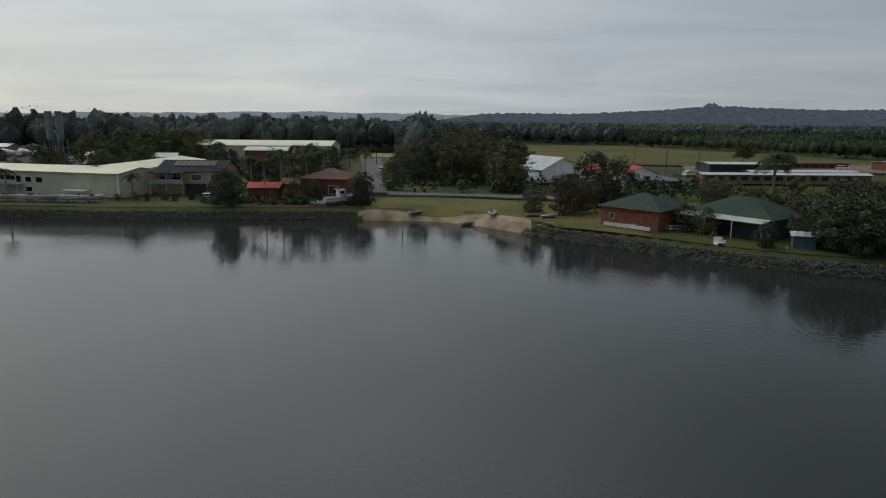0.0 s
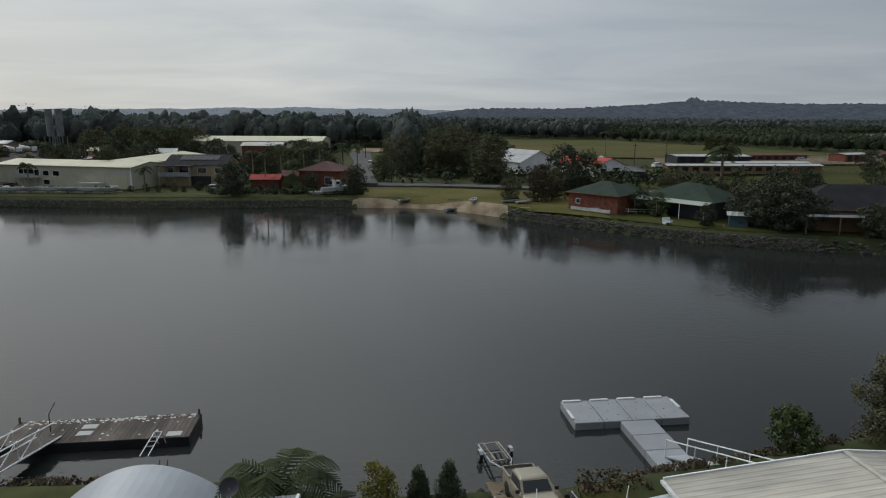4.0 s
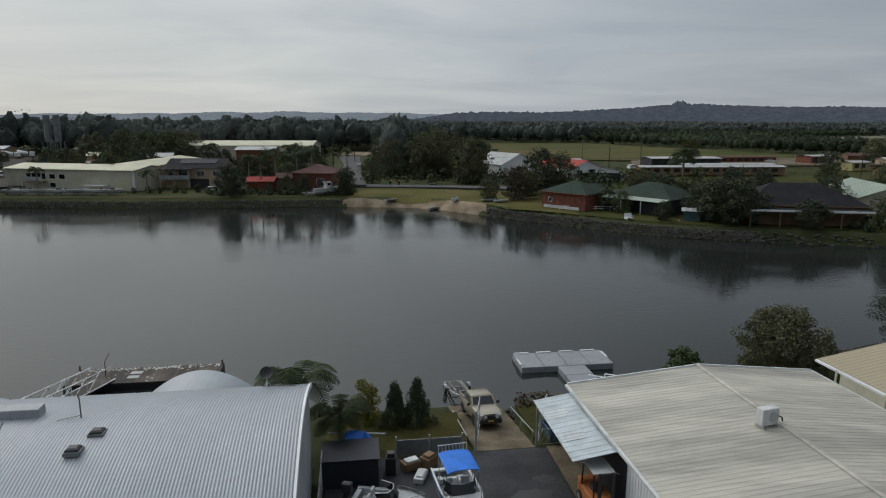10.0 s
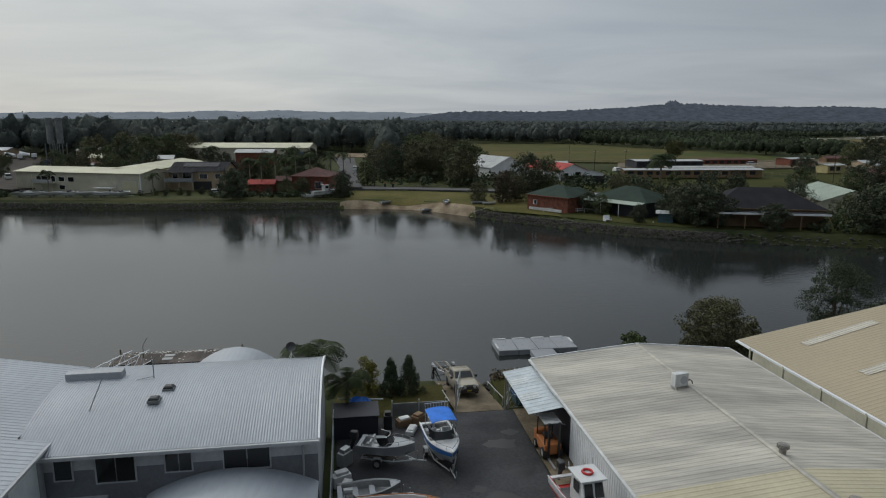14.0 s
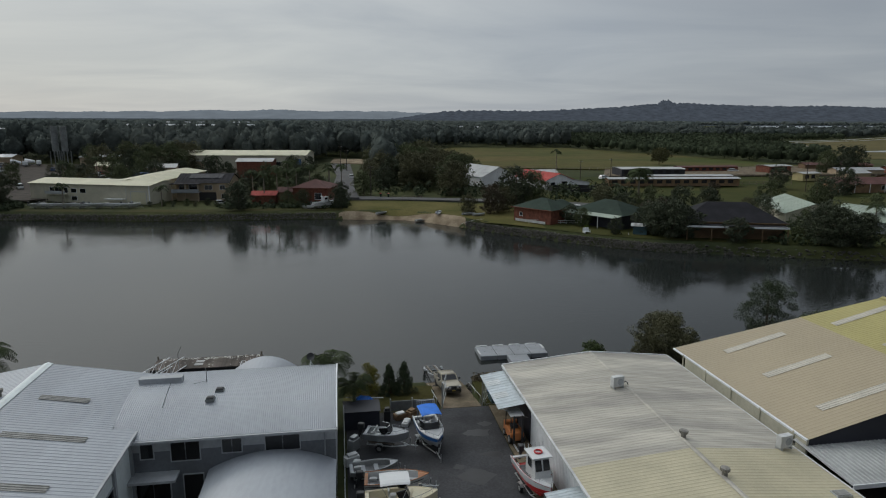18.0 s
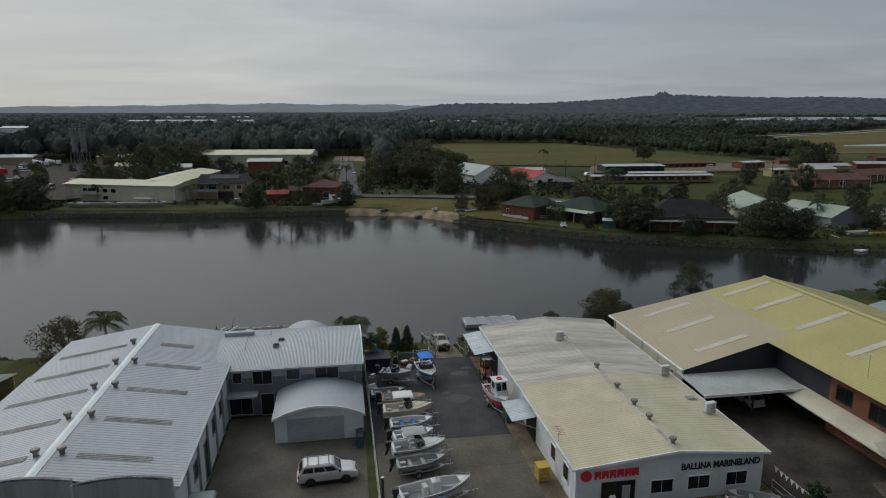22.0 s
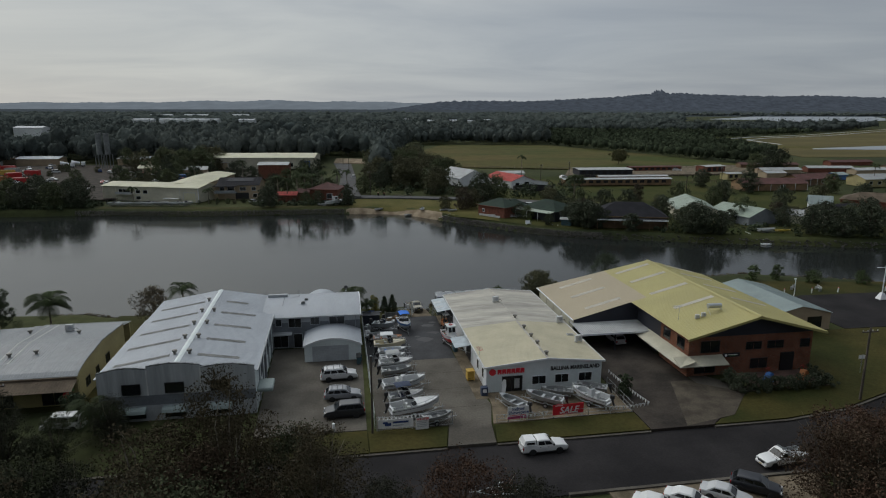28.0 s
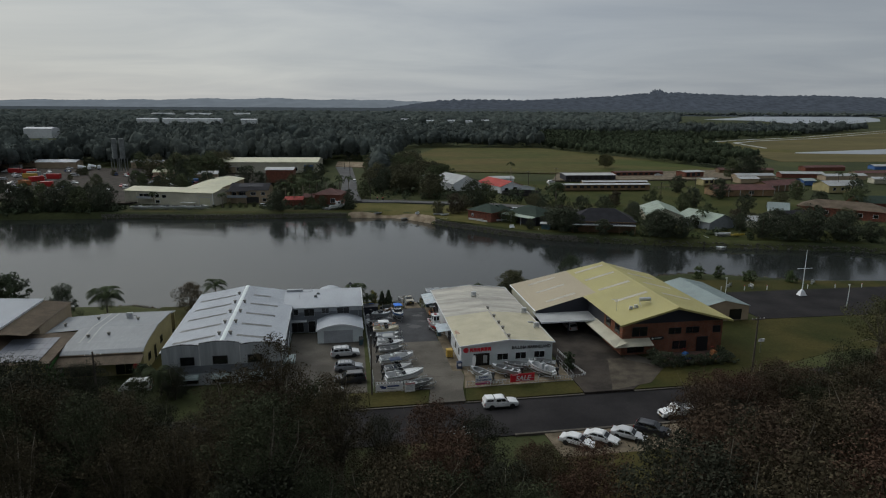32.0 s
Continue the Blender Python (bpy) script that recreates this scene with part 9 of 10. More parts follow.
rocks("rock_wall", bank_points(11.0, 52, 2450, far_shore, 1, -0.25, 0.75), 0.15, "dark boulder wall below the gardens")
rocks("rock_edge", bank_points(52, 140, 500, far_shore, 1, -0.4, 0.6), 0.22, "scattered stones at the far water line")
rocks("rock_edge", bank_points(-60, 4, 420, near_shore, -1, -0.5, 1.2), 0.26, "stones along the near water line")
rocks("rock_edge", bank_points(9, 105, 700, near_shore, -1, -0.5, 1.2), 0.3, "stones along the near water line")
rocks("slipway_stones", [tuple(SITE @ Vector((u, v, 0.75 + 0.5 * (33 - v) / 5))) for u, v in zip(np.r_[rng.uniform(-6.6, -5.5, 50), rng.uniform(-2.1, 0.4, 70)], np.r_[rng.uniform(30.5, 34.5, 50), rng.uniform(32, 35, 70)])], 0.2, "rubble beside the boat ramp")

# reeds and rank grass at the near edge
q = []
for x, y, z in bank_points(9, 100, 500, near_shore, -1, 0.2, 2.2) + bank_points(-55, -14, 240, near_shore, -1, 0.4, 2.0) + [tuple(SITE @ Vector((u, v, 1.3))) for u, v in zip(rng.uniform(-1.6, 1.4, 30), rng.uniform(33.5, 35, 30))]:
    q.append(leaf_quads([(x, y, z + 0.15)], [0.4], 26, 0.10, rng, 0.6, 1.0))
me = quads_mesh("bank_grass", np.concatenate(q))
me.materials.append(M["leaf_brown"])
tagged(new("bank_grass", me), "rank brown grass along the water's edge", "grass", kind="stuff")
# undergrowth on the far bank
q = []
for k in range(520):
    x = rng.uniform(28, 190) if k % 2 else rng.uniform(-190, -100)
    off = rng.uniform(1.5, 30) if x > 0 else rng.uniform(0.5, 14)
    if 28 < x < 62 and off < 16:
        continue
    y = far_shore(x) + off
    q.append(leaf_quads([(x, y, float(land_height(x, y)) + 0.7)], [rng.uniform(0.8, 2.0)], 40, 0.33, rng, 0.8))
for k in range(70):
    x, y = rng.uniform(-50, -18), rng.uniform(121.5, 128)
    q.append(leaf_quads([(x, y, 2.4)], [rng.uniform(0.6, 1.5)], 36, 0.3, rng, 0.9))
for k in range(160):
    x, y = rng.uniform(-16, 64), 0
    y = rng.uniform(146 - 0.25 * x, 205 - 0.2 * x)
    if x > 36 and y > 178:
        continue
    q.append(leaf_quads([(x, y, 3.4)], [rng.uniform(1.2, 2.4)], 36, 0.42, rng, 0.9))
me = quads_mesh("undergrowth", np.concatenate(q))
me.materials.append(M["leaf_dark"])
tagged(new("undergrowth", me), "dark garden scrub on the far bank", "shrubs", kind="stuff")

# ---- docks ----
po = thing("floating_pontoon", site(0, 0, 0), "grey T-shaped plastic floating pontoon", "pontoon")
for i in range(4):
    u0 = 0.75 + i * 1.8
    f = part("float", soft_box(u0, u0 + 1.76, 41.95, 44.9, -0.25, 0.46, 0.05), "pontoon", po)
    for a in range(4):
        for b_ in range(6):
            part("knob", box(u0 + 0.2 + a * 0.45, u0 + 0.26 + a * 0.45, 42.2 + b_ * 0.5, 42.26 + b_ * 0.5, 0.46, 0.475), "black_plastic", f) if (a + b_) % 3 == 0 else None
    part("edge_fender", soft_box(u0 + 0.1, u0 + 1.3, 44.72, 44.92, 0.44, 0.54, 0.04), "white_gel", po)
for i in range(4):
    part("float", soft_box(3.5, 5.6, 40.2 - i * 1.72, 41.9 - i * 1.72, -0.25, 0.46, 0.05), "pontoon", po)
part("edge_fender", soft_box(0.7, 0.9, 42.4, 43.6, 0.44, 0.54, 0.04), "white_gel", po)
part("edge_fender", soft_box(7.75, 7.95, 43.2, 44.4, 0.44, 0.54, 0.04), "white_gel", po)
gw = thing("gangway", site(0, 0, 0), "white railed gangway down to the pontoon", "gangway")
part("deck", loft([[(6.6, 33.2, 1.5), (7.8, 33.2, 1.5), (7.8, 33.2, 1.4), (6.6, 33.2, 1.4)], [(4.2, 37.6, 0.56), (5.4, 37.6, 0.56), (5.4, 37.6, 0.48), (4.2, 37.6, 0.48)]]), "aluminium", gw)
for d in (0, 1.2):
    part("rail", tube([(6.6 + d, 33.2, 2.45), (4.2 + d, 37.6, 1.5)], 0.035, sides=6), "white_paint", gw)
    for k in range(4):
        s = k / 3
        part("rail_post", tube([(6.6 + d - 2.4 * s, 33.2 + 4.4 * s, 1.48 - 0.94 * s), (6.6 + d - 2.4 * s, 33.2 + 4.4 * s, 2.45 - 0.95 * s)], 0.03, sides=6), "white_paint", gw)

dk = thing("timber_dock", site(0, 0, 0), "weathered timber floating dock stained by gulls", "dock")
part("frame", box(-31.5, -21.3, 42.7, 45.6, -0.2, 0.5), "black_plastic", dk)
pl = mesh_of(box(-0.125, 0.125, -1.44, 1.44, 0, 0.06), "plank")
pl.materials.append(M["dock_timber"])
for k in range(38):
    part("plank", pl, None, dk, m=pose(-31.35 + k * 0.268, 44.15, 0.5))
me_q = []
for k in range(170):
    u, v = (rng.uniform(-31.2, -21.6), rng.uniform(45.1, 45.55)) if k < 140 else (rng.uniform(-31, -22), rng.uniform(42.9, 45.4))
    s = rng.uniform(0.02, 0.10)
    me_q.append([(u - s, v - s * 0.6, 0.565), (u + s, v - s * 0.8, 0.565), (u + s * 0.8, v + s * 0.7, 0.565), (u - s * 0.7, v + s, 0.565)])
st = quads_mesh("droppings", np.array(me_q))
tagged(part("droppings", st, "white_line", dk), "white gull droppings", kind="stuff")
for u, v in ((-27.2, 43.7), (-27.2, 44.5), (-22.2, 43.1)):
    part("hatch", box(u - 0.4, u + 0.4, v - 0.26, v + 0.26, 0.56, 0.59), "pale_roof", dk)
part("lamp_post", tube([(-29.2, 44.2, 0.5), (-29.2, 44.2, 1.6), (-28.9, 44.4, 2.2)], 0.03, sides=6), "black_plastic", dk)
for u, v in ((-31.4, 45.4), (-21.4, 45.4)):
    part("bollard", tube([(u, v, 0.4), (u, v, 0.95)], 0.07, sides=8), "timber", dk)
gy_ = thing("truss_gangway", site(0, 0, 0), "white truss gangway leading to the dock", "gangway")
for d in (0, 1.3):
    a, b_ = Vector((-31.4 + d, 34.0, 1.6)), Vector((-29.6 + d, 43.4, 0.62))
    part("lower_chord", tube([a, b_], 0.05, sides=6), "white_paint", gy_)
    part("upper_chord", tube([a + Vector((0, 0, 1.1)), b_ + Vector((0, -0.6, 1.1))], 0.045, sides=6), "white_paint", gy_)
    for k in range(6):
        p = a.lerp(b_, k / 6)
        r = a.lerp(b_, (k + 1) / 6)
        part("brace", tube([p, r + Vector((0, 0, 1.1 if k < 5 else 0.0))], 0.03, sides=6), "white_paint", gy_)
        part("post", tube([p, p + Vector((0, 0, 1.1))], 0.03, sides=6), "white_paint", gy_)
part("deck", loft([[(-31.4, 34.0, 1.58), (-30.1, 34.0, 1.58), (-30.1, 34.0, 1.52), (-31.4, 34.0, 1.52)], [(-29.6, 43.4, 0.6), (-28.3, 43.4, 0.6), (-28.3, 43.4, 0.55), (-29.6, 43.4, 0.55)]]), "dock_timber", gy_)
ld = thing("dock_ladder", site(-22.6, 41.9, 0), "white railed ladder at the dock", "ladder")
for d in (-0.2, 0.2):
    part("rail", tube([(d, -2.5, 1.3), (d, -0.2, 1.4), (d, 0.3, 0.5)], 0.03, sides=6), "white_paint", ld)
for k in range(4):
    part("rung", tube([(-0.2, -0.1 - k * 0.5, 1.38 - k * 0.01), (0.2, -0.1 - k * 0.5, 1.38 - k * 0.01)], 0.02, sides=6), "white_paint", ld)
# the empty trailer behind the utility
trailer(site(-4.55, 38.9, 0.06, -84) @ pose(0, 0, 0, 0, -6, 0), 4.6, 1.9, "empty boat trailer at the foot of the ramp")
for u in (-5.7, -2.05):
    t = thing("ramp_rail", site(u, 0, 0), "thin guide rail beside the boat ramp", "rail")
    part("bar", tube([(0, 29.2, 2.0), (0, 34.2, 1.1)], 0.03, sides=6), "galv", t)
    for v, z in ((29.4, 1.4), (31.7, 1.0), (34.0, 0.5)):
        part("post", tube([(0, v, z - 0.3), (0, v, z + 0.6)], 0.035, sides=6), "galv", t)

trailer(site(-3.4, -19.0, 1.23, 176), 4.4, 1.8, "empty dark boat trailer across the street")

# ---- fences and gates of the yard ----


def mesh_fence(pts, h, label, post="galv", z=1.5, net=True, step=2.6):
    t = thing("wire_fence", site(0, 0, 0), label, "fence")
    for (a0, b0), (a1, b1) in zip(pts, pts[1:]):
        ln = math.hypot(a1 - a0, b1 - b0)
        n = max(1, round(ln / step))
        for k in range(n + 1):
            u, v = a0 + (a1 - a0) * k / n, b0 + (b1 - b0) * k / n
            part("post", tube([(u, v, z - 0.1), (u, v, z + h)], 0.035, sides=6), post, t)
        for zz in (0.08, h * 0.5, h - 0.04):
            part("rail", tube([(a0, b0, z + zz), (a1, b1, z + zz)], 0.018, sides=5), post, t)
        if net:
            w = round(ln / 0.3)
            bm = bmesh.new()
            for k in range(w):
                for s0, s1 in ((k, k + 3.0), (k + 3.0, k)):
                    s0, s1 = min(s0, w) / w, min(s1, w) / w
                    tube([(a0 + (a1 - a0) * s0, b0 + (b1 - b0) * s0, z + 0.08), (a0 + (a1 - a0) * s1, b0 + (b1 - b0) * s1, z + h - 0.05)], 0.006, bm, 3)
            part("wire_mesh", bm, post, t)
    return t


mesh_fence([(-13.15, -6.2), (-13.15, 26.5)], 1.7, "wire fence between yard and car park")
mesh_fence([(-13.0, -6.9), (-5.2, -6.7)], 1.5, "wire fence along the yard's street side")
mesh_fence([(-0.6, -7.1), (14.4, -7.1)], 0.9, "low wire fence before the display boats", net=False)
mesh_fence([(14.4, -7.1), (14.4, -0.3)], 1.1, "short wire fence by the drive", net=False)
mesh_fence([(-1.85, 28.6), (0.6, 28.6)], 1.9, "tall wire fence by the ramp")
for u, turn, lab in ((-5.35, 74, "open wire gate at the head of the ramp"), (-2.05, 62, "open wire gate leaf by the rough grass")):
    t = thing("wire_gate", site(u, 28.6, 1.5, turn), lab, "gate")
    part("post", tube([(0, 0, -0.1), (0, 0, 2.2)], 0.06, sides=8), "galv", t)
    for zz in (0.15, 1.0, 1.85):
        part("rail", tube([(0, 0, zz), (2.6, 0, zz)], 0.025, sides=6), "galv", t)
    for k in range(1, 5):
        part("bar", tube([(0.65 * k, 0, 0.15), (0.65 * k, 0, 1.85)], 0.02, sides=6), "galv", t)
    part("brace", tube([(0, 0, 0.15), (2.6, 0, 1.85)], 0.02, sides=6), "galv", t)
t = thing("panel_fence", site(0, 0, 0), "low grey panel fence at the lawn edge", "fence")
for u0 in (-9.5, -7.8):
    part("panel", box(u0, u0 + 1.65, 28.45, 28.52, 1.55, 2.4), "weathered_steel", t)
for u0 in (-9.55, -7.83, -6.1):
    part("post", box(u0, u0 + 0.08, 28.44, 28.54, 1.45, 2.6), "galv", t)

sd = thing("tool_shed", site(-12.0, 26.9, 1.5) @ Matrix.Diagonal((0.92, 0.8, 0.66, 1)), "low dark metal shed in the yard corner", "shed")
part("body", ribbed((-1.25, -1.2, 2.0), (1.6, -1.2, 2.0), (1.6, -1.2, 0.0), (-1.25, -1.2, 0), 14, 0.03, 0.08), "navy_cladding", sd)
part("back", box(-1.25, 1.6, 1.1, 1.2, 0, 2.1), "navy_cladding", sd)
part("side", box(-1.25, -1.2, -1.1, 1.1, 0, 2.0), "navy_cladding", sd)
part("side", box(1.55, 1.6, -1.1, 1.1, 0, 2.0), "navy_cladding", sd)
part("roof", box(-1.35, 1.7, -1.3, 1.3, 2.1, 2.16), "navy_cladding", sd)
tp = thing("tarpaulin_pile", site(-11.6, 29.6, 1.45), "blue tarpaulin over a pile of gear", "tarpaulin")
pts = [(1.2 * math.cos(a) * rng.uniform(0.8, 1.1), 0.7 * math.sin(a) * rng.uniform(0.8, 1.1)) for a in np.linspace(0, math.tau, 13)[:-1]]
part("sheet", loft([[(x, y, 0.0) for x, y in pts], [(x * 0.92, y * 0.92, 0.45 + 0.2 * math.sin(3 * x)) for x, y in pts], [(x * 0.45, y * 0.5, 0.85 + 0.15 * math.sin(4 * y + x)) for x, y in pts]]), "blue_canvas", tp)
part("pole", tube([(-1.4, 0.3, 0.9), (1.6, 0.1, 0.75)], 0.04, sides=6), "white_gel", tp)
for k, (u, v, w, d, h, mt, lab) in enumerate(((-9.9, 26.9, 0.5, 0.5, 1.15, "black_plastic", "old outboard on a stand"), (-8.9, 27.2, 0.9, 0.6, 0.55, "brown_timber", "brown timber crate of boat parts"), (-8.0, 27.3, 0.7, 0.6, 0.7, "brown_timber", "brown cardboard carton of boat parts"), (-8.5, 26.2, 1.0, 0.5, 0.35, "white_gel", "white plastic offcuts lying on asphalt"), (-7.2, 26.9, 0.5, 0.4, 0.8, "white_gel", "white plastic tank beside the crates"),
                                               (-12.7, 21.0, 0.5, 1.0, 0.8, "white_gel", "white boat fittings stacked by the fence"), (-12.5, 23.0, 0.5, 0.8, 1.0, "galv", "grey metal rack by the fence"), (-12.4, 19.9, 0.6, 0.9, 0.8, "black_plastic", "black tub of parts"))):
    t = thing("yard_gear", site(u, v, 1.52, k * 23), lab, "boat gear", "yard clutter")
    part("body", soft_box(-w / 2, w / 2, -d / 2, d / 2, 0, h * 0.8, 0.04), mt, t)
    part("top", soft_box(-w * 0.35, w * 0.4, -d * 0.4, d * 0.3, h * 0.8, h, 0.03), "dirty_white" if k % 2 else mt, t)
fk = thing("forklift", site(-1.0, 22.6, 1.55, -88), "orange forklift with a black cage", "forklift")
part("chassis", soft_box(-1.0, 0.7, -0.5, 0.5, 0.25, 0.85, 0.06), "orange", fk)
part("counterweight", soft_box(-1.25, -0.75, -0.5, 0.5, 0.3, 1.05, 0.1), "orange", fk)
part("seat", soft_box(-0.5, 0.0, -0.25, 0.25, 0.85, 1.1, 0.05), "black_plastic", fk)
for x in (-0.8, 0.55):
    for y in (-0.45, 0.45):
        part("cage_post", tube([(x, y, 0.8), (x * 0.85, y, 2.05)], 0.04, sides=6), "black_plastic", fk)
part("cage_roof", box(-0.75, 0.55, -0.5, 0.5, 2.05, 2.1), "dirty_white", fk)
for y in (-0.3, 0.3):
    part("mast", box(0.72, 0.84, y - 0.06, y + 0.06, 0.1, 2.2), "black_plastic", fk)
    part("fork", box(0.84, 1.9, y - 0.06, y + 0.06, 0.08, 0.13), "galv", fk)
for x, r in ((0.45, 0.32), (-0.8, 0.26)):
    for y in (-0.48, 0.48):
        wheel(fk, x, y, r, 0.2)
sk = thing("skip_bin", site(-0.6, 29.3, 1.45, 5) @ Matrix.Scale(0.72, 4), "dark open steel skip bin", "skip bin")
part("shell", loft([[(-0.9, -0.6, 0.1), (0.9, -0.6, 0.1), (0.9, 0.6, 0.1), (-0.9, 0.6, 0.1)], [(-1.1, -0.8, 1.2), (1.1, -0.8, 1.2), (1.1, 0.8, 1.2), (-1.1, 0.8, 1.2)], [(-1.02, -0.72, 1.2), (1.02, -0.72, 1.2), (1.02, 0.72, 1.2), (-1.02, 0.72, 1.2)], [(-0.85, -0.55, 0.3), (0.85, -0.55, 0.3), (0.85, 0.55, 0.3), (-0.85, 0.55, 0.3)]]), "teal", sk)
part("rim", tube([(-1.1, -0.8, 1.2), (1.1, -0.8, 1.2), (1.1, 0.8, 1.2), (-1.1, 0.8, 1.2), (-1.1, -0.8, 1.2)], 0.04, sides=6), "blue_wall", sk)
cr_ = thing("yellow_crate", site(-1.15, 3.9, 1.55, 4), "yellow slatted timber crate by the shop wall", "crate")
for k in range(4):
    for y in (-0.45, 0.42):
        part("slat", box(-0.4, 0.4, y, y + 0.03, 0.1 + k * 0.27, 0.3 + k * 0.27), "yellow_crate", cr_)
    for x in (-0.43, 0.4):
        part("slat", box(x, x + 0.03, -0.42, 0.42, 0.1 + k * 0.27, 0.3 + k * 0.27), "yellow_crate", cr_)
part("lid", box(-0.45, 0.45, -0.47, 0.47, 1.18, 1.22), "yellow_crate", cr_)
for x in (-0.38, 0.38):
    for y in (-0.4, 0.4):
        part("corner_post", box(x - 0.04, x + 0.04, y - 0.04, y + 0.04, 0, 1.18), "yellow_crate", cr_)


def wheelie(m, body, lid, label):
    t = thing("wheelie_bin", m, label, "bin", "wheelie bins")
    part("bin_body", loft([[(-0.22, -0.25, 0.06), (0.22, -0.25, 0.06), (0.22, 0.25, 0.06), (-0.22, 0.25, 0.06)], [(-0.28, -0.34, 0.98), (0.28, -0.34, 0.98), (0.28, 0.34, 0.98), (-0.28, 0.34, 0.98)]]), body, t)
    part("lid", soft_box(-0.3, 0.3, -0.36, 0.38, 0.98, 1.06, 0.03), lid, t)
    for x in (-0.2, 0.2):
        wheel(t, x, 0.28, 0.1, 0.06)


wheelie(site(-14.1, 11.6, 1.53, 20), "teal", "sign_black", "dark wheelie bin by the garage")
wheelie(site(-14.2, 10.8, 1.53, 0), "teal", "sign_black", "second dark wheelie bin by the garage")
wheelie(site(-1.3, 12.9, 1.56, 10), "teal", "sign_black", "dark bin under the side awning")
wheelie(site(-1.3, 13.7, 1.56, 0), "teal", "sign_black", "dark bin beside the workshop door")
wheelie(at(-11.0, 143.5, 2.3, 0), "green_roof", "red_paint", "green bin with a red lid on the far street")
wheelie(at(-8.8, 143.2, 2.3, 0), "green_roof", "red_paint", "green bin beside the far street")
gc = thing("gas_cage", site(-0.35, -0.05, 1.53), "small dark blue gas bottle cage at the shop corner", "gas cage")
part("cage", soft_box(-0.45, 0.3, -0.75, -0.1, 0, 1.0, 0.03), "navy_canvas", gc)
part("notice", box(-0.3, 0.15, -0.77, -0.75, 0.4, 0.8), "sign_white", gc)

# ---- signs at the street ----


def sign_board(m, w, h, ground, label, z0=0.35):
    t = thing("sign_board", m, label, "sign")
    part("board", box(0, w, -0.03, 0.0, z0, z0 + h), ground, t)
    for x in (0.12, w - 0.12):
        part("stake", box(x - 0.03, x + 0.03, 0.0, 0.05, 0, z0 + h), "galv", t)
    return t


t = sign_board(site(5.4, -7.15, 1.52, 3), 3.45, 1.15, "sign_red", "red banner reading SALE on the fence")
lettering("SALE", 1.0, "sign_white", t, pose(0.72, -0.035, 0.5, 90, 0, 0), 0.008, 0.25, 0.02)
part("bar", box(0.25, 1.1, -0.04, -0.03, 1.34, 1.42), "sign_white", t)
t = sign_board(site(0.5, -7.18, 1.52, 4), 2.3, 1.35, "sign_white", "white sign reading Indoor Showroom", 0.3)
lettering("Indoor", 0.5, "sign_blue", t, pose(0.5, -0.035, 1.22, 90, 0, 0), 0.006, 0, 0.012)
lettering("Showroom", 0.5, "sign_blue", t, pose(0.1, -0.035, 0.82, 90, 0, 0), 0.006, 0, 0.012)
part("band", box(0.0, 2.3, -0.038, -0.03, 0.3, 0.58), "sign_pink", t)
part("bar", box(0.2, 2.0, -0.044, -0.038, 0.66, 0.72), "sign_red", t)
t = sign_board(site(-12.9, -7.05, 1.52, 1), 3.6, 0.95, "sign_white", "white dealer banner with plain blue marks", 0.3)
part("mark", slab([(0.6, 0), (1.2, 0), (1.3, 0), (0.7, 0)], 0, 0) if False else box(0.7, 1.35, -0.04, -0.03, 0.55, 0.85), "sign_blue", t)
part("mark", box(0.5, 1.0, -0.042, -0.03, 0.78, 0.98), "sign_blue", t)
part("bar", box(1.5, 3.1, -0.04, -0.03, 0.78, 0.98), "sign_blue", t)
part("bar", box(1.5, 2.6, -0.04, -0.03, 0.5, 0.6), "mid_grey", t)
t = sign_board(site(-9.1, -7.3, 1.45, 4), 1.35, 1.3, "sign_white", "white hand-painted sign reading WANTED", 0.1)
lettering("WANTED", 0.3, "sign_red", t, pose(0.08, -0.035, 1.12, 90, 0, 0), 0.006, 0, 0.008)
for k in range(4):
    part("bar", box(0.15, 1.2 - 0.1 * (k % 2), -0.038, -0.03, 0.95 - k * 0.19, 1.02 - k * 0.19), "mid_grey", t)
# bunting along the display
q = []
bt = thing("bunting", site(0, 0, 0), "string of small white flags", "bunting")
for a, b_ in (((14.4, -0.3, 3.6), (16.4, -6.9, 2.4)), ((16.4, -6.9, 2.4), (11.2, -7.0, 2.3)), ((0.0, -7.1, 2.4), (4.9, -7.1, 2.3)), ((-12.9, -6.6, 2.9), (-8.4, -6.5, 2.9))):
    a, b_ = Vector(a), Vector(b_)
    part("cord", tube([a, a.lerp(b_, 0.5) - Vector((0, 0, 0.2)), b_], 0.012, sides=4), "white_paint", bt)
    n = round((b_ - a).length / 0.4)
    for k in range(n):
        p = a.lerp(b_, (k + 0.5) / n) - Vector((0, 0, 0.2 * math.sin(math.pi * (k + 0.5) / n)))
        d = (b_ - a).normalized() * 0.13
        q.append([p - d, p + d, p + Vector((0.02, 0, -0.34)), p + Vector((-0.02, 0, -0.34))])
part("flags", quads_mesh("flags", np.array([[list(c) for c in f] for f in q])), "sign_white", bt)
# a feather banner by the door
t = thing("feather_banner", site(1.0, -2.6, 1.53), "tall white feather banner", "banner")
part("pole", tube([(0, 0, 0), (0, 0, 2.0), (0.1, -0.1, 2.6), (0.4, -0.2, 2.8)], 0.025, sides=6), "galv", t)
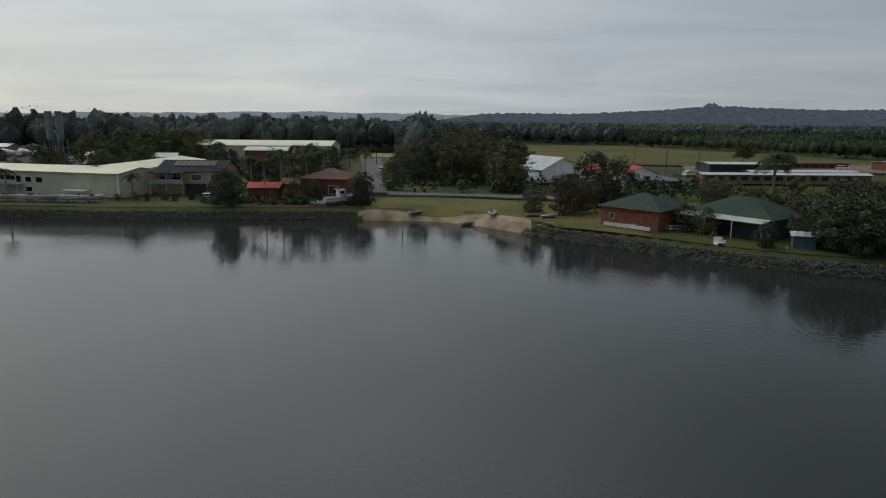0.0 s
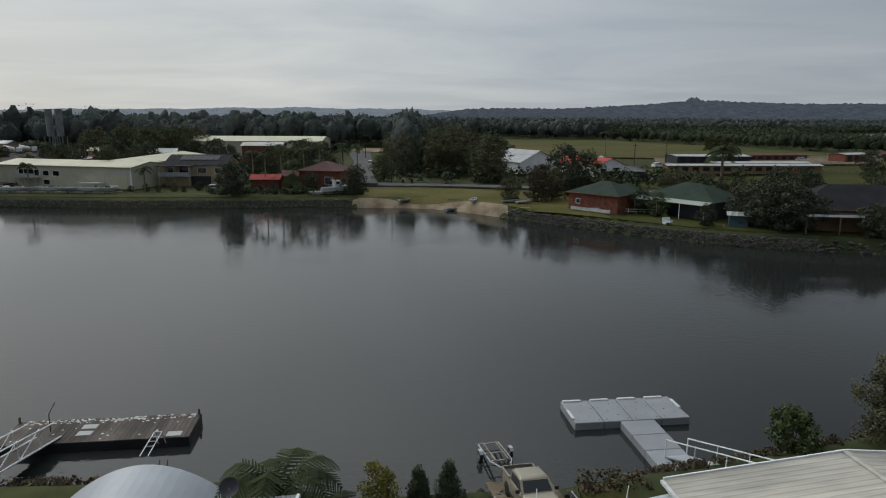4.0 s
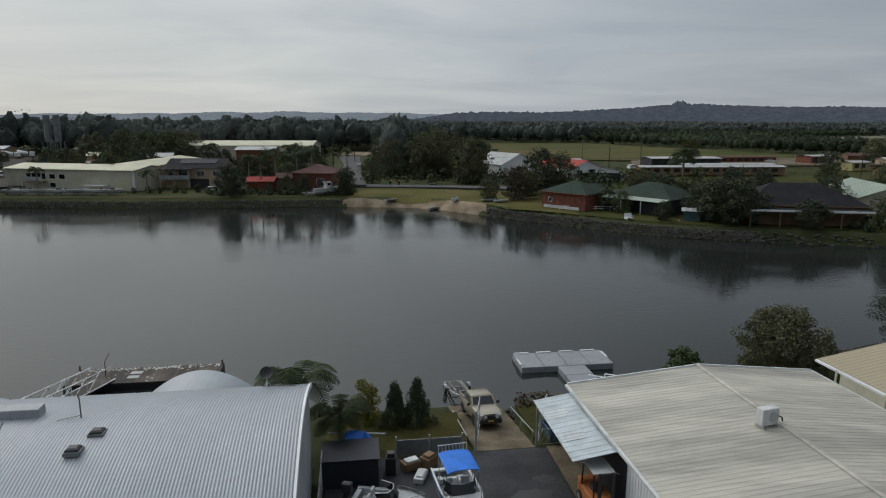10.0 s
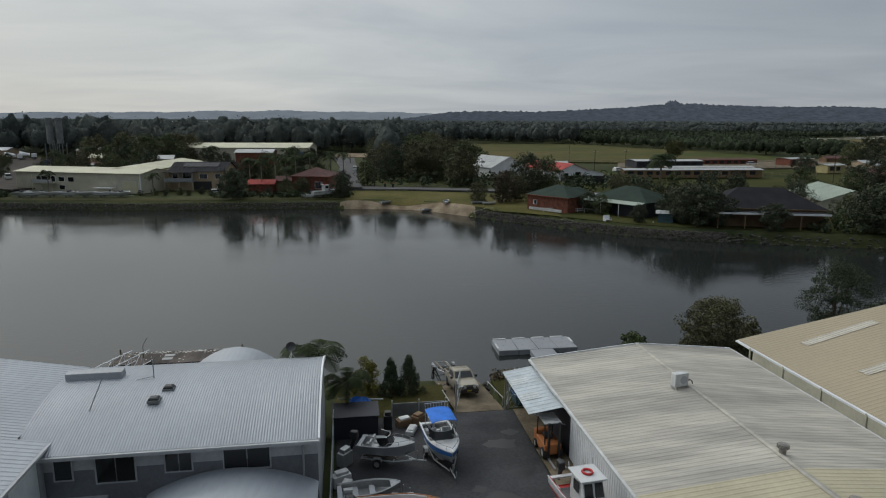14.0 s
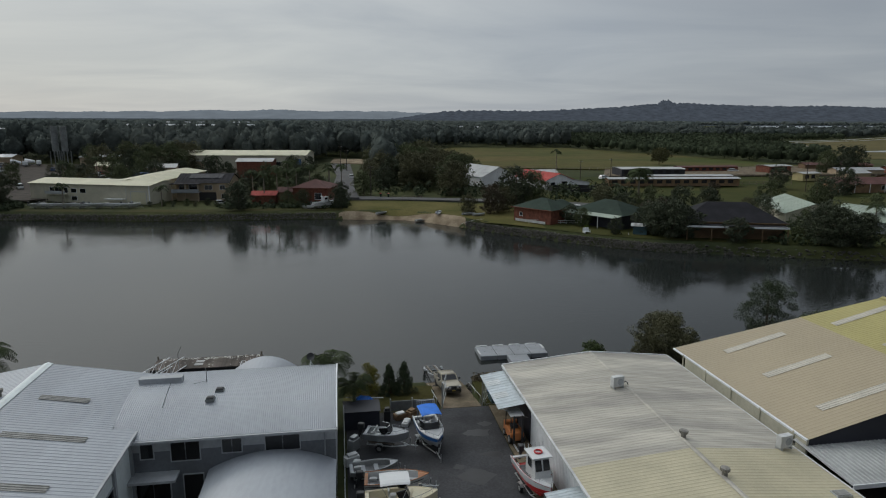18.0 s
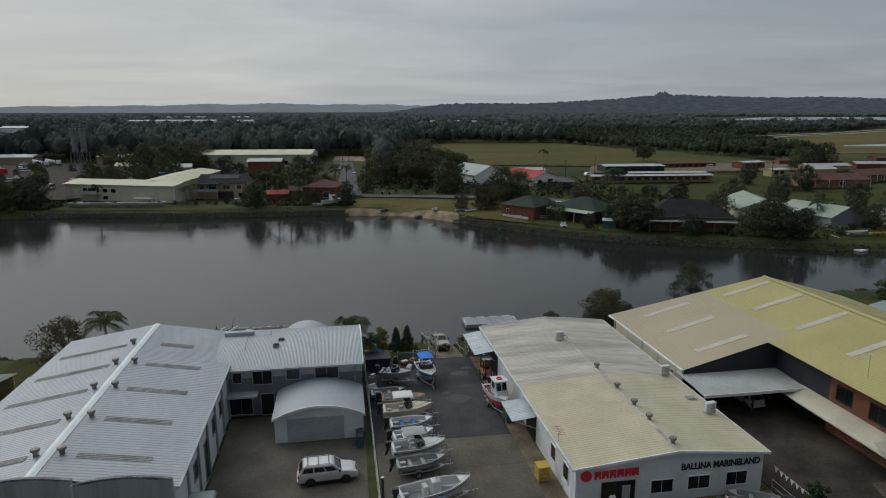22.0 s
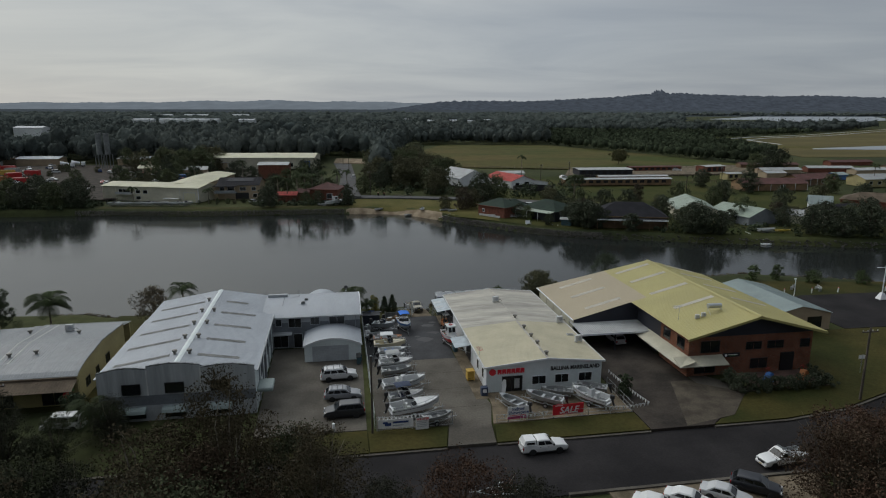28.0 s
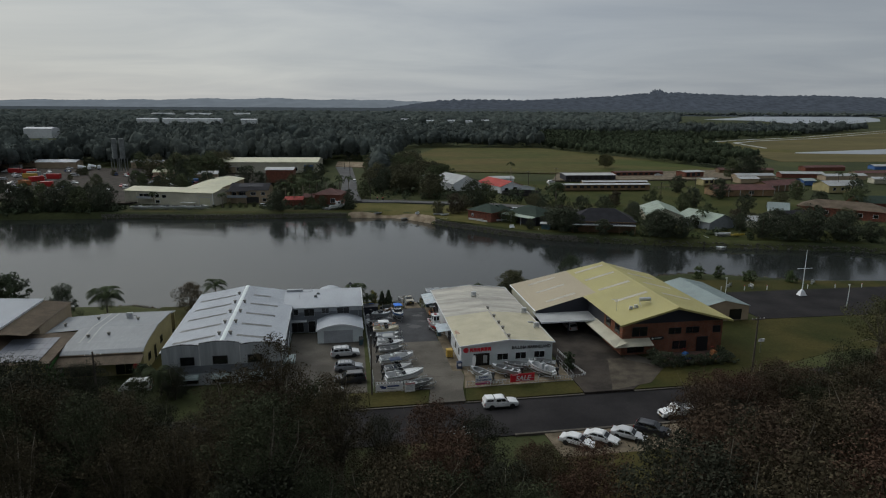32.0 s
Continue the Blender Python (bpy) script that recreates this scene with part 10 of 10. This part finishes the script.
part("flag", loft([[(0.0, 0, 0.5), (0.0, 0, 2.3), (0.15, -0.1, 2.7), (0.45, -0.2, 2.7), (0.5, -0.2, 2.0), (0.35, -0.1, 0.6)], [(0.0, 0.02, 0.5), (0.0, 0.02, 2.3), (0.15, -0.08, 2.7), (0.45, -0.18, 2.7), (0.5, -0.18, 2.0), (0.35, -0.08, 0.6)]]), "sign_white", t)

# ---- poles and wires ----


def power_pole(m, h, label="grey timber power pole with a crossarm", arm=2.0, group="power poles"):
    t = thing("power_pole", m, label, "power pole", group)
    part("pole", tube([(0, 0, -0.3), (0, 0, h)], 0.15, sides=8, r1=0.1), "pole_timber", t)
    part("crossarm", box(-arm / 2, arm / 2, -0.06, 0.06, h - 0.55, h - 0.42), "pole_timber", t)
    for x in (-0.9, -0.3, 0.3, 0.9):
        part("insulator", tube([(x * arm / 2, 0, h - 0.42), (x * arm / 2, 0, h - 0.25)], 0.04, sides=6), "dirty_white", t)
    return t


sp = thing("street_pole", site(-13.45, -7.2, 1.4), "slim grey timber pole at the yard fence", "pole")
part("pole", tube([(0, 0, -0.3), (0, 0, 8.3)], 0.12, sides=8, r1=0.08), "pole_timber", sp)
part("cap", tube([(0, 0, 8.3), (0, 0, 8.36)], 0.09, sides=8), "galv", sp)
power_pole(site(41.0, -8.3, 1.4), 8.6)
power_pole(site(-46.5, -8.6, 1.4), 8.6)
for x, y, h in ((-17.5, 178, 9), (-14.0, 146, 9), (-31.5, 232, 9), (-38.0, 262, 9), (53, 172, 9), (70, 196, 8), (122, 160, 9), (152, 190, 8), (30, 140, 8.5), (100, 140, 8)):
    power_pole(at(x, y, float(land_height(x, y)) + 0.05, 20), h, "slim far power pole", 1.6, "far power poles")


def cable(a, b_, sag, label):
    t = thing("power_line", Matrix.Identity(4), label, "cable", "power lines")
    a, b_ = Vector(a), Vector(b_)
    part("wire", tube([a.lerp(b_, k / 12) - Vector((0, 0, sag * 4 * (k / 12) * (1 - k / 12))) for k in range(13)], 0.011, sides=4), "sign_black", t)


def on_site(u, v, z):
    return SITE @ Vector((u, v, z))


cable((-14.0, 146, 10.6), (30, 140, 10.1), 1.0, "black far power line")
cable((-14.0, 146, 10.2), (-17.5, 178, 10.8), 0.8, "black far power line")
fm = thing("flag_mast", site(75.3, 25.4, 1.5), "white yacht-style flag mast on a plinth", "flag mast")
part("mast", tube([(0, 0, 0.6), (0, 0, 9.4)], 0.11, sides=10, r1=0.05), "white_paint", fm)
part("yard_arm", tube([(-1.7, 0, 5.6), (1.7, 0, 5.6)], 0.05, sides=6), "white_paint", fm)
part("plinth", loft([[(-0.8, -0.6, 0), (0.8, -0.6, 0), (0.8, 0.6, 0), (-0.8, 0.6, 0)], [(-0.25, -0.25, 1.1), (0.25, -0.25, 1.1), (0.25, 0.25, 1.1), (-0.25, 0.25, 1.1)]]), "white_paint", fm)
for u, v in ((61, 31), (66, 30.5), (71, 30.2), (80, 29.6), (86, 29), (92, 28.6)):
    t = thing("bollard", site(u, v, 1.48), "short white bollard at the lot edge", "bollard", "bollards")
    part("post", tube([(0, 0, -0.1), (0, 0, 0.9)], 0.09, sides=10), "white_paint", t)
    part("cap", tube([(0, 0, 0.9), (0, 0, 0.95)], 0.1, sides=10), "sign_red", t)
for u, v in ((64.5, 33.5), (68.5, 32), (84, 33)):
    t = thing("picnic_bench", site(u, v, 1.48, u * 9), "pale bench on the river lawn", "bench")
    part("seat", box(-0.9, 0.9, -0.2, 0.2, 0.42, 0.48), "pale_roof", t)
    part("backrest", box(-0.9, 0.9, 0.18, 0.24, 0.6, 0.85), "pale_roof", t)
    for x in (-0.7, 0.7):
        part("leg", box(x - 0.05, x + 0.05, -0.2, 0.24, 0, 0.6), "galv", t)
for u, v, h in ((57.6, 24.5, 4.5), (77.9, 16.6, 4.5)):
    t = thing("lamp_post", site(u, v, 1.5), "thin white leaning lamp post by the lot", "lamp post")
    part("pole", tube([(0, 0, -0.1), (0.15, 0, h * 0.6), (0.1, 0, h)], 0.06, sides=8), "white_paint", t)
    part("lamp", soft_box(-0.2, 0.25, -0.1, 0.1, h, h + 0.1, 0.03), "white_paint", t)
t = thing("street_sign", site(46.9, -1.7, 1.45), "small white street sign on a post", "street sign")
part("post", tube([(0, 0, -0.1), (0, 0, 2.4)], 0.04, sides=8), "galv", t)
part("plate", box(-0.5, 0.5, -0.03, -0.01, 1.9, 2.4), "sign_white", t)
# play things in the office garden
for u, v, c, lab in ((33.9, -2.4, "blue_paint", "blue and pink plastic play slide"), (38.6, -2.3, "orange", "red and yellow plastic ride-on toy")):
    t = thing("play_equipment", site(u, v, 1.48, 20), lab, "play equipment")
    part("frame", loft([[(-0.9, -0.4, 0), (0.9, -0.4, 0), (0.9, 0.4, 0), (-0.9, 0.4, 0)], [(-0.2, -0.3, 1.2), (0.3, -0.3, 1.2), (0.3, 0.3, 1.2), (-0.2, 0.3, 1.2)]]), c, t)
    part("slide", loft([[(0.2, -0.25, 1.1), (0.2, 0.25, 1.1), (0.2, 0.25, 1.0), (0.2, -0.25, 1.0)], [(1.5, -0.25, 0.1), (1.5, 0.25, 0.1), (1.5, 0.25, 0.02), (1.5, -0.25, 0.02)]]), "sign_pink" if c == "blue_paint" else "yellow", t)
    part("rail", tube([(-0.3, 0.3, 1.2), (-0.3, 0.3, 1.7), (0.3, 0.3, 1.7), (0.3, 0.3, 1.2)], 0.03, sides=6), "red_paint", t)
t = thing("mail_box", site(-18.0, -6.4, 1.5, 10), "pale concrete letter box on the verge", "letter box")
part("base", soft_box(-0.7, 0.7, -0.3, 0.3, 0, 0.35, 0.03), "concrete", t)
part("pillar", soft_box(0.6, 0.85, -0.15, 0.15, 0, 0.9, 0.02), "white_paint", t)
# concrete joints of the slab driveway
bm = bmesh.new()
for v in (-3.0, 1.8, 6.4):
    box(-12.6, -1.75, v - 0.015, v + 0.015, 1.531, 1.5345, bm)
box(-7.3, -7.27, -6.4, 10.8, 1.531, 1.5345, bm)
me = mesh_of(bm, "slab_joints")
me.materials.append(M["old_asphalt"])
ob = tagged(new("slab_joints", me), "dark joints in the concrete slab", "joint", kind="structure")
ob.matrix_world = SITE

# ---- far bank details ----
jt = thing("timber_jetty", at(14.5, 104.6, 0), "small timber jetty with steps at the beach end", "jetty")
part("deck", box(-1.2, 5.4, -1.2, 1.2, 0.95, 1.1), "brown_timber", jt)
for x in (-1.0, 1.2, 3.4, 5.2):
    for y in (-1.0, 1.0):
        part("pile", tube([(x, y, -1.2), (x, y, 1.0)], 0.1, sides=8), "timber", jt)
part("ramp", loft([[(-1.2, -0.8, 1.1), (-1.2, 0.8, 1.1), (-1.2, 0.8, 1.0), (-1.2, -0.8, 1.0)], [(-4.6, -0.8, 0.1), (-4.6, 0.8, 0.1), (-4.6, 0.8, 0.0), (-4.6, -0.8, 0.0)]]), "brown_timber", jt)
part("hand_rail", tube([(-4.4, -0.8, 1.0), (-1.2, -0.8, 2.0), (0.4, -0.8, 2.0)], 0.03, sides=6), "dirty_white", jt)
ky = thing("surf_ski", at(22.6, 102.9, 1.9, 60), "pale upright kayak leaning by the brick house", "kayak")
part("hull", loft([[(0.28 * math.cos(a) * k, 0.16 * math.sin(a) * k, z) for a in np.linspace(0, math.tau, 11)[:-1]] for z, k in ((0, 0.15), (0.5, 0.8), (1.4, 1.0), (2.2, 0.8), (2.7, 0.12))]), "cream_gel", ky)
ch = thing("garden_bench", at(34.3, 86.6, 1.75, 20), "white timber garden seat above the rocks", "chair")
part("seat", box(-0.7, 0.7, -0.4, 0.4, 0.45, 0.52), "white_paint", ch)
part("backrest", box(-0.7, 0.7, 0.35, 0.42, 0.52, 1.2), "white_paint", ch)
for x in (-0.62, 0.62):
    part("arm", box(x - 0.06, x + 0.06, -0.4, 0.4, 0.7, 0.76), "white_paint", ch)
    part("leg", box(x - 0.06, x + 0.06, -0.4, 0.4, 0.0, 0.45), "white_paint", ch)
sl = thing("timber_slip", at(40.6, 83.4, 1.0, -30), "pale timber stair down the rock wall", "steps")
for k in range(6):
    part("tread", box(-0.8, 0.8, -1.6 + k * 0.55, -1.15 + k * 0.55, -0.3 + k * 0.24, -0.22 + k * 0.24), "pale_roof", sl)
for x in (-0.85, 0.8):
    part("stringer", loft([[(x, -1.7, -0.5), (x + 0.06, -1.7, -0.5), (x + 0.06, -1.7, -0.2), (x, -1.7, -0.2)], [(x, 1.7, 0.95), (x + 0.06, 1.7, 0.95), (x + 0.06, 1.7, 1.25), (x, 1.7, 1.25)]]), "pale_roof", sl)
bush("yellow_flower_bush", at(35.6, 91.5, 1.85), 1.0, 0.8, "leaf_bright", "bright yellow-green garden bush", 300, clumps=6, per=60)
wd = thing("garden_jetty", at(90.2, 69.8, 0, 25), "white garden gangway and landing frame", "jetty")
part("walk", loft([[(-0.5, 3.6, 1.4), (0.5, 3.6, 1.4), (0.5, 3.6, 1.3), (-0.5, 3.6, 1.3)], [(-0.5, -2.0, 0.4), (0.5, -2.0, 0.4), (0.5, -2.0, 0.3), (-0.5, -2.0, 0.3)]]), "white_paint", wd)
part("landing", box(-1.6, 1.6, -3.6, -2.0, 0.1, 0.4), "white_paint", wd)
part("rail", tube([(-0.5, 3.6, 2.3), (-0.5, -2.0, 1.3)], 0.04, sides=6), "white_paint", wd)
# paddock fences and cattle-yard rails
for (xa, ya), (xb, yb), n in (((70, 204), (190, 212), 40), ((80, 238), (185, 250), 30), ((60, 172), (130, 182), 26), ((8, 250), (90, 236), 24)):
    t = thing("rail_fence", Matrix.Identity(4), "grey timber paddock fence", "fence", "paddock fences")
    for k in range(n + 1):
        x, y = xa + (xb - xa) * k / n, ya + (yb - ya) * k / n
        z = float(land_height(x, y))
        part("post", box(x - 0.08, x + 0.08, y - 0.08, y + 0.08, z - 0.1, z + 1.4), "timber", t)
    for zz in (0.6, 1.2):
        za, zb = float(land_height(xa, ya)), float(land_height(xb, yb))
        part("rail", tube([(xa, ya, za + zz), (xb, yb, zb + zz)], 0.06, sides=5), "timber", t)
fl = thing("low_garden_fence", at(30.6, 97.6, 1.9, -8), "white low fence before the brick house", "fence")
for k in range(10):
    part("post", box(-6.2 + k * 1.35, -6.1 + k * 1.35, -0.05, 0.05, 0, 0.9), "white_paint", fl)
for zz in (0.35, 0.75):
    part("rail", box(-6.2, 6.1, -0.03, 0.03, zz, zz + 0.12), "dirty_white", fl)
# timber fence rail of the foreshore
t = thing("log_rail", at(-2.0, 141.2, 2.2, -10), "low log rail beside the far street", "fence")
part("rail", tube([(-3, 0, 0.6), (3, 0, 0.6)], 0.1, sides=6), "timber", t)
for x in (-2.8, 0, 2.8):
    part("post", tube([(x, 0, 0), (x, 0, 0.6)], 0.1, sides=6), "timber", t)

# ---- one true scale for the whole plan, from the doors' and cars' known sizes ----
for ob in bpy.context.scene.objects:
    if ob.parent is None and ob is not cam:
        ob.matrix_basis = Matrix.Scale(TRUE_SCALE, 4) @ ob.matrix_basis
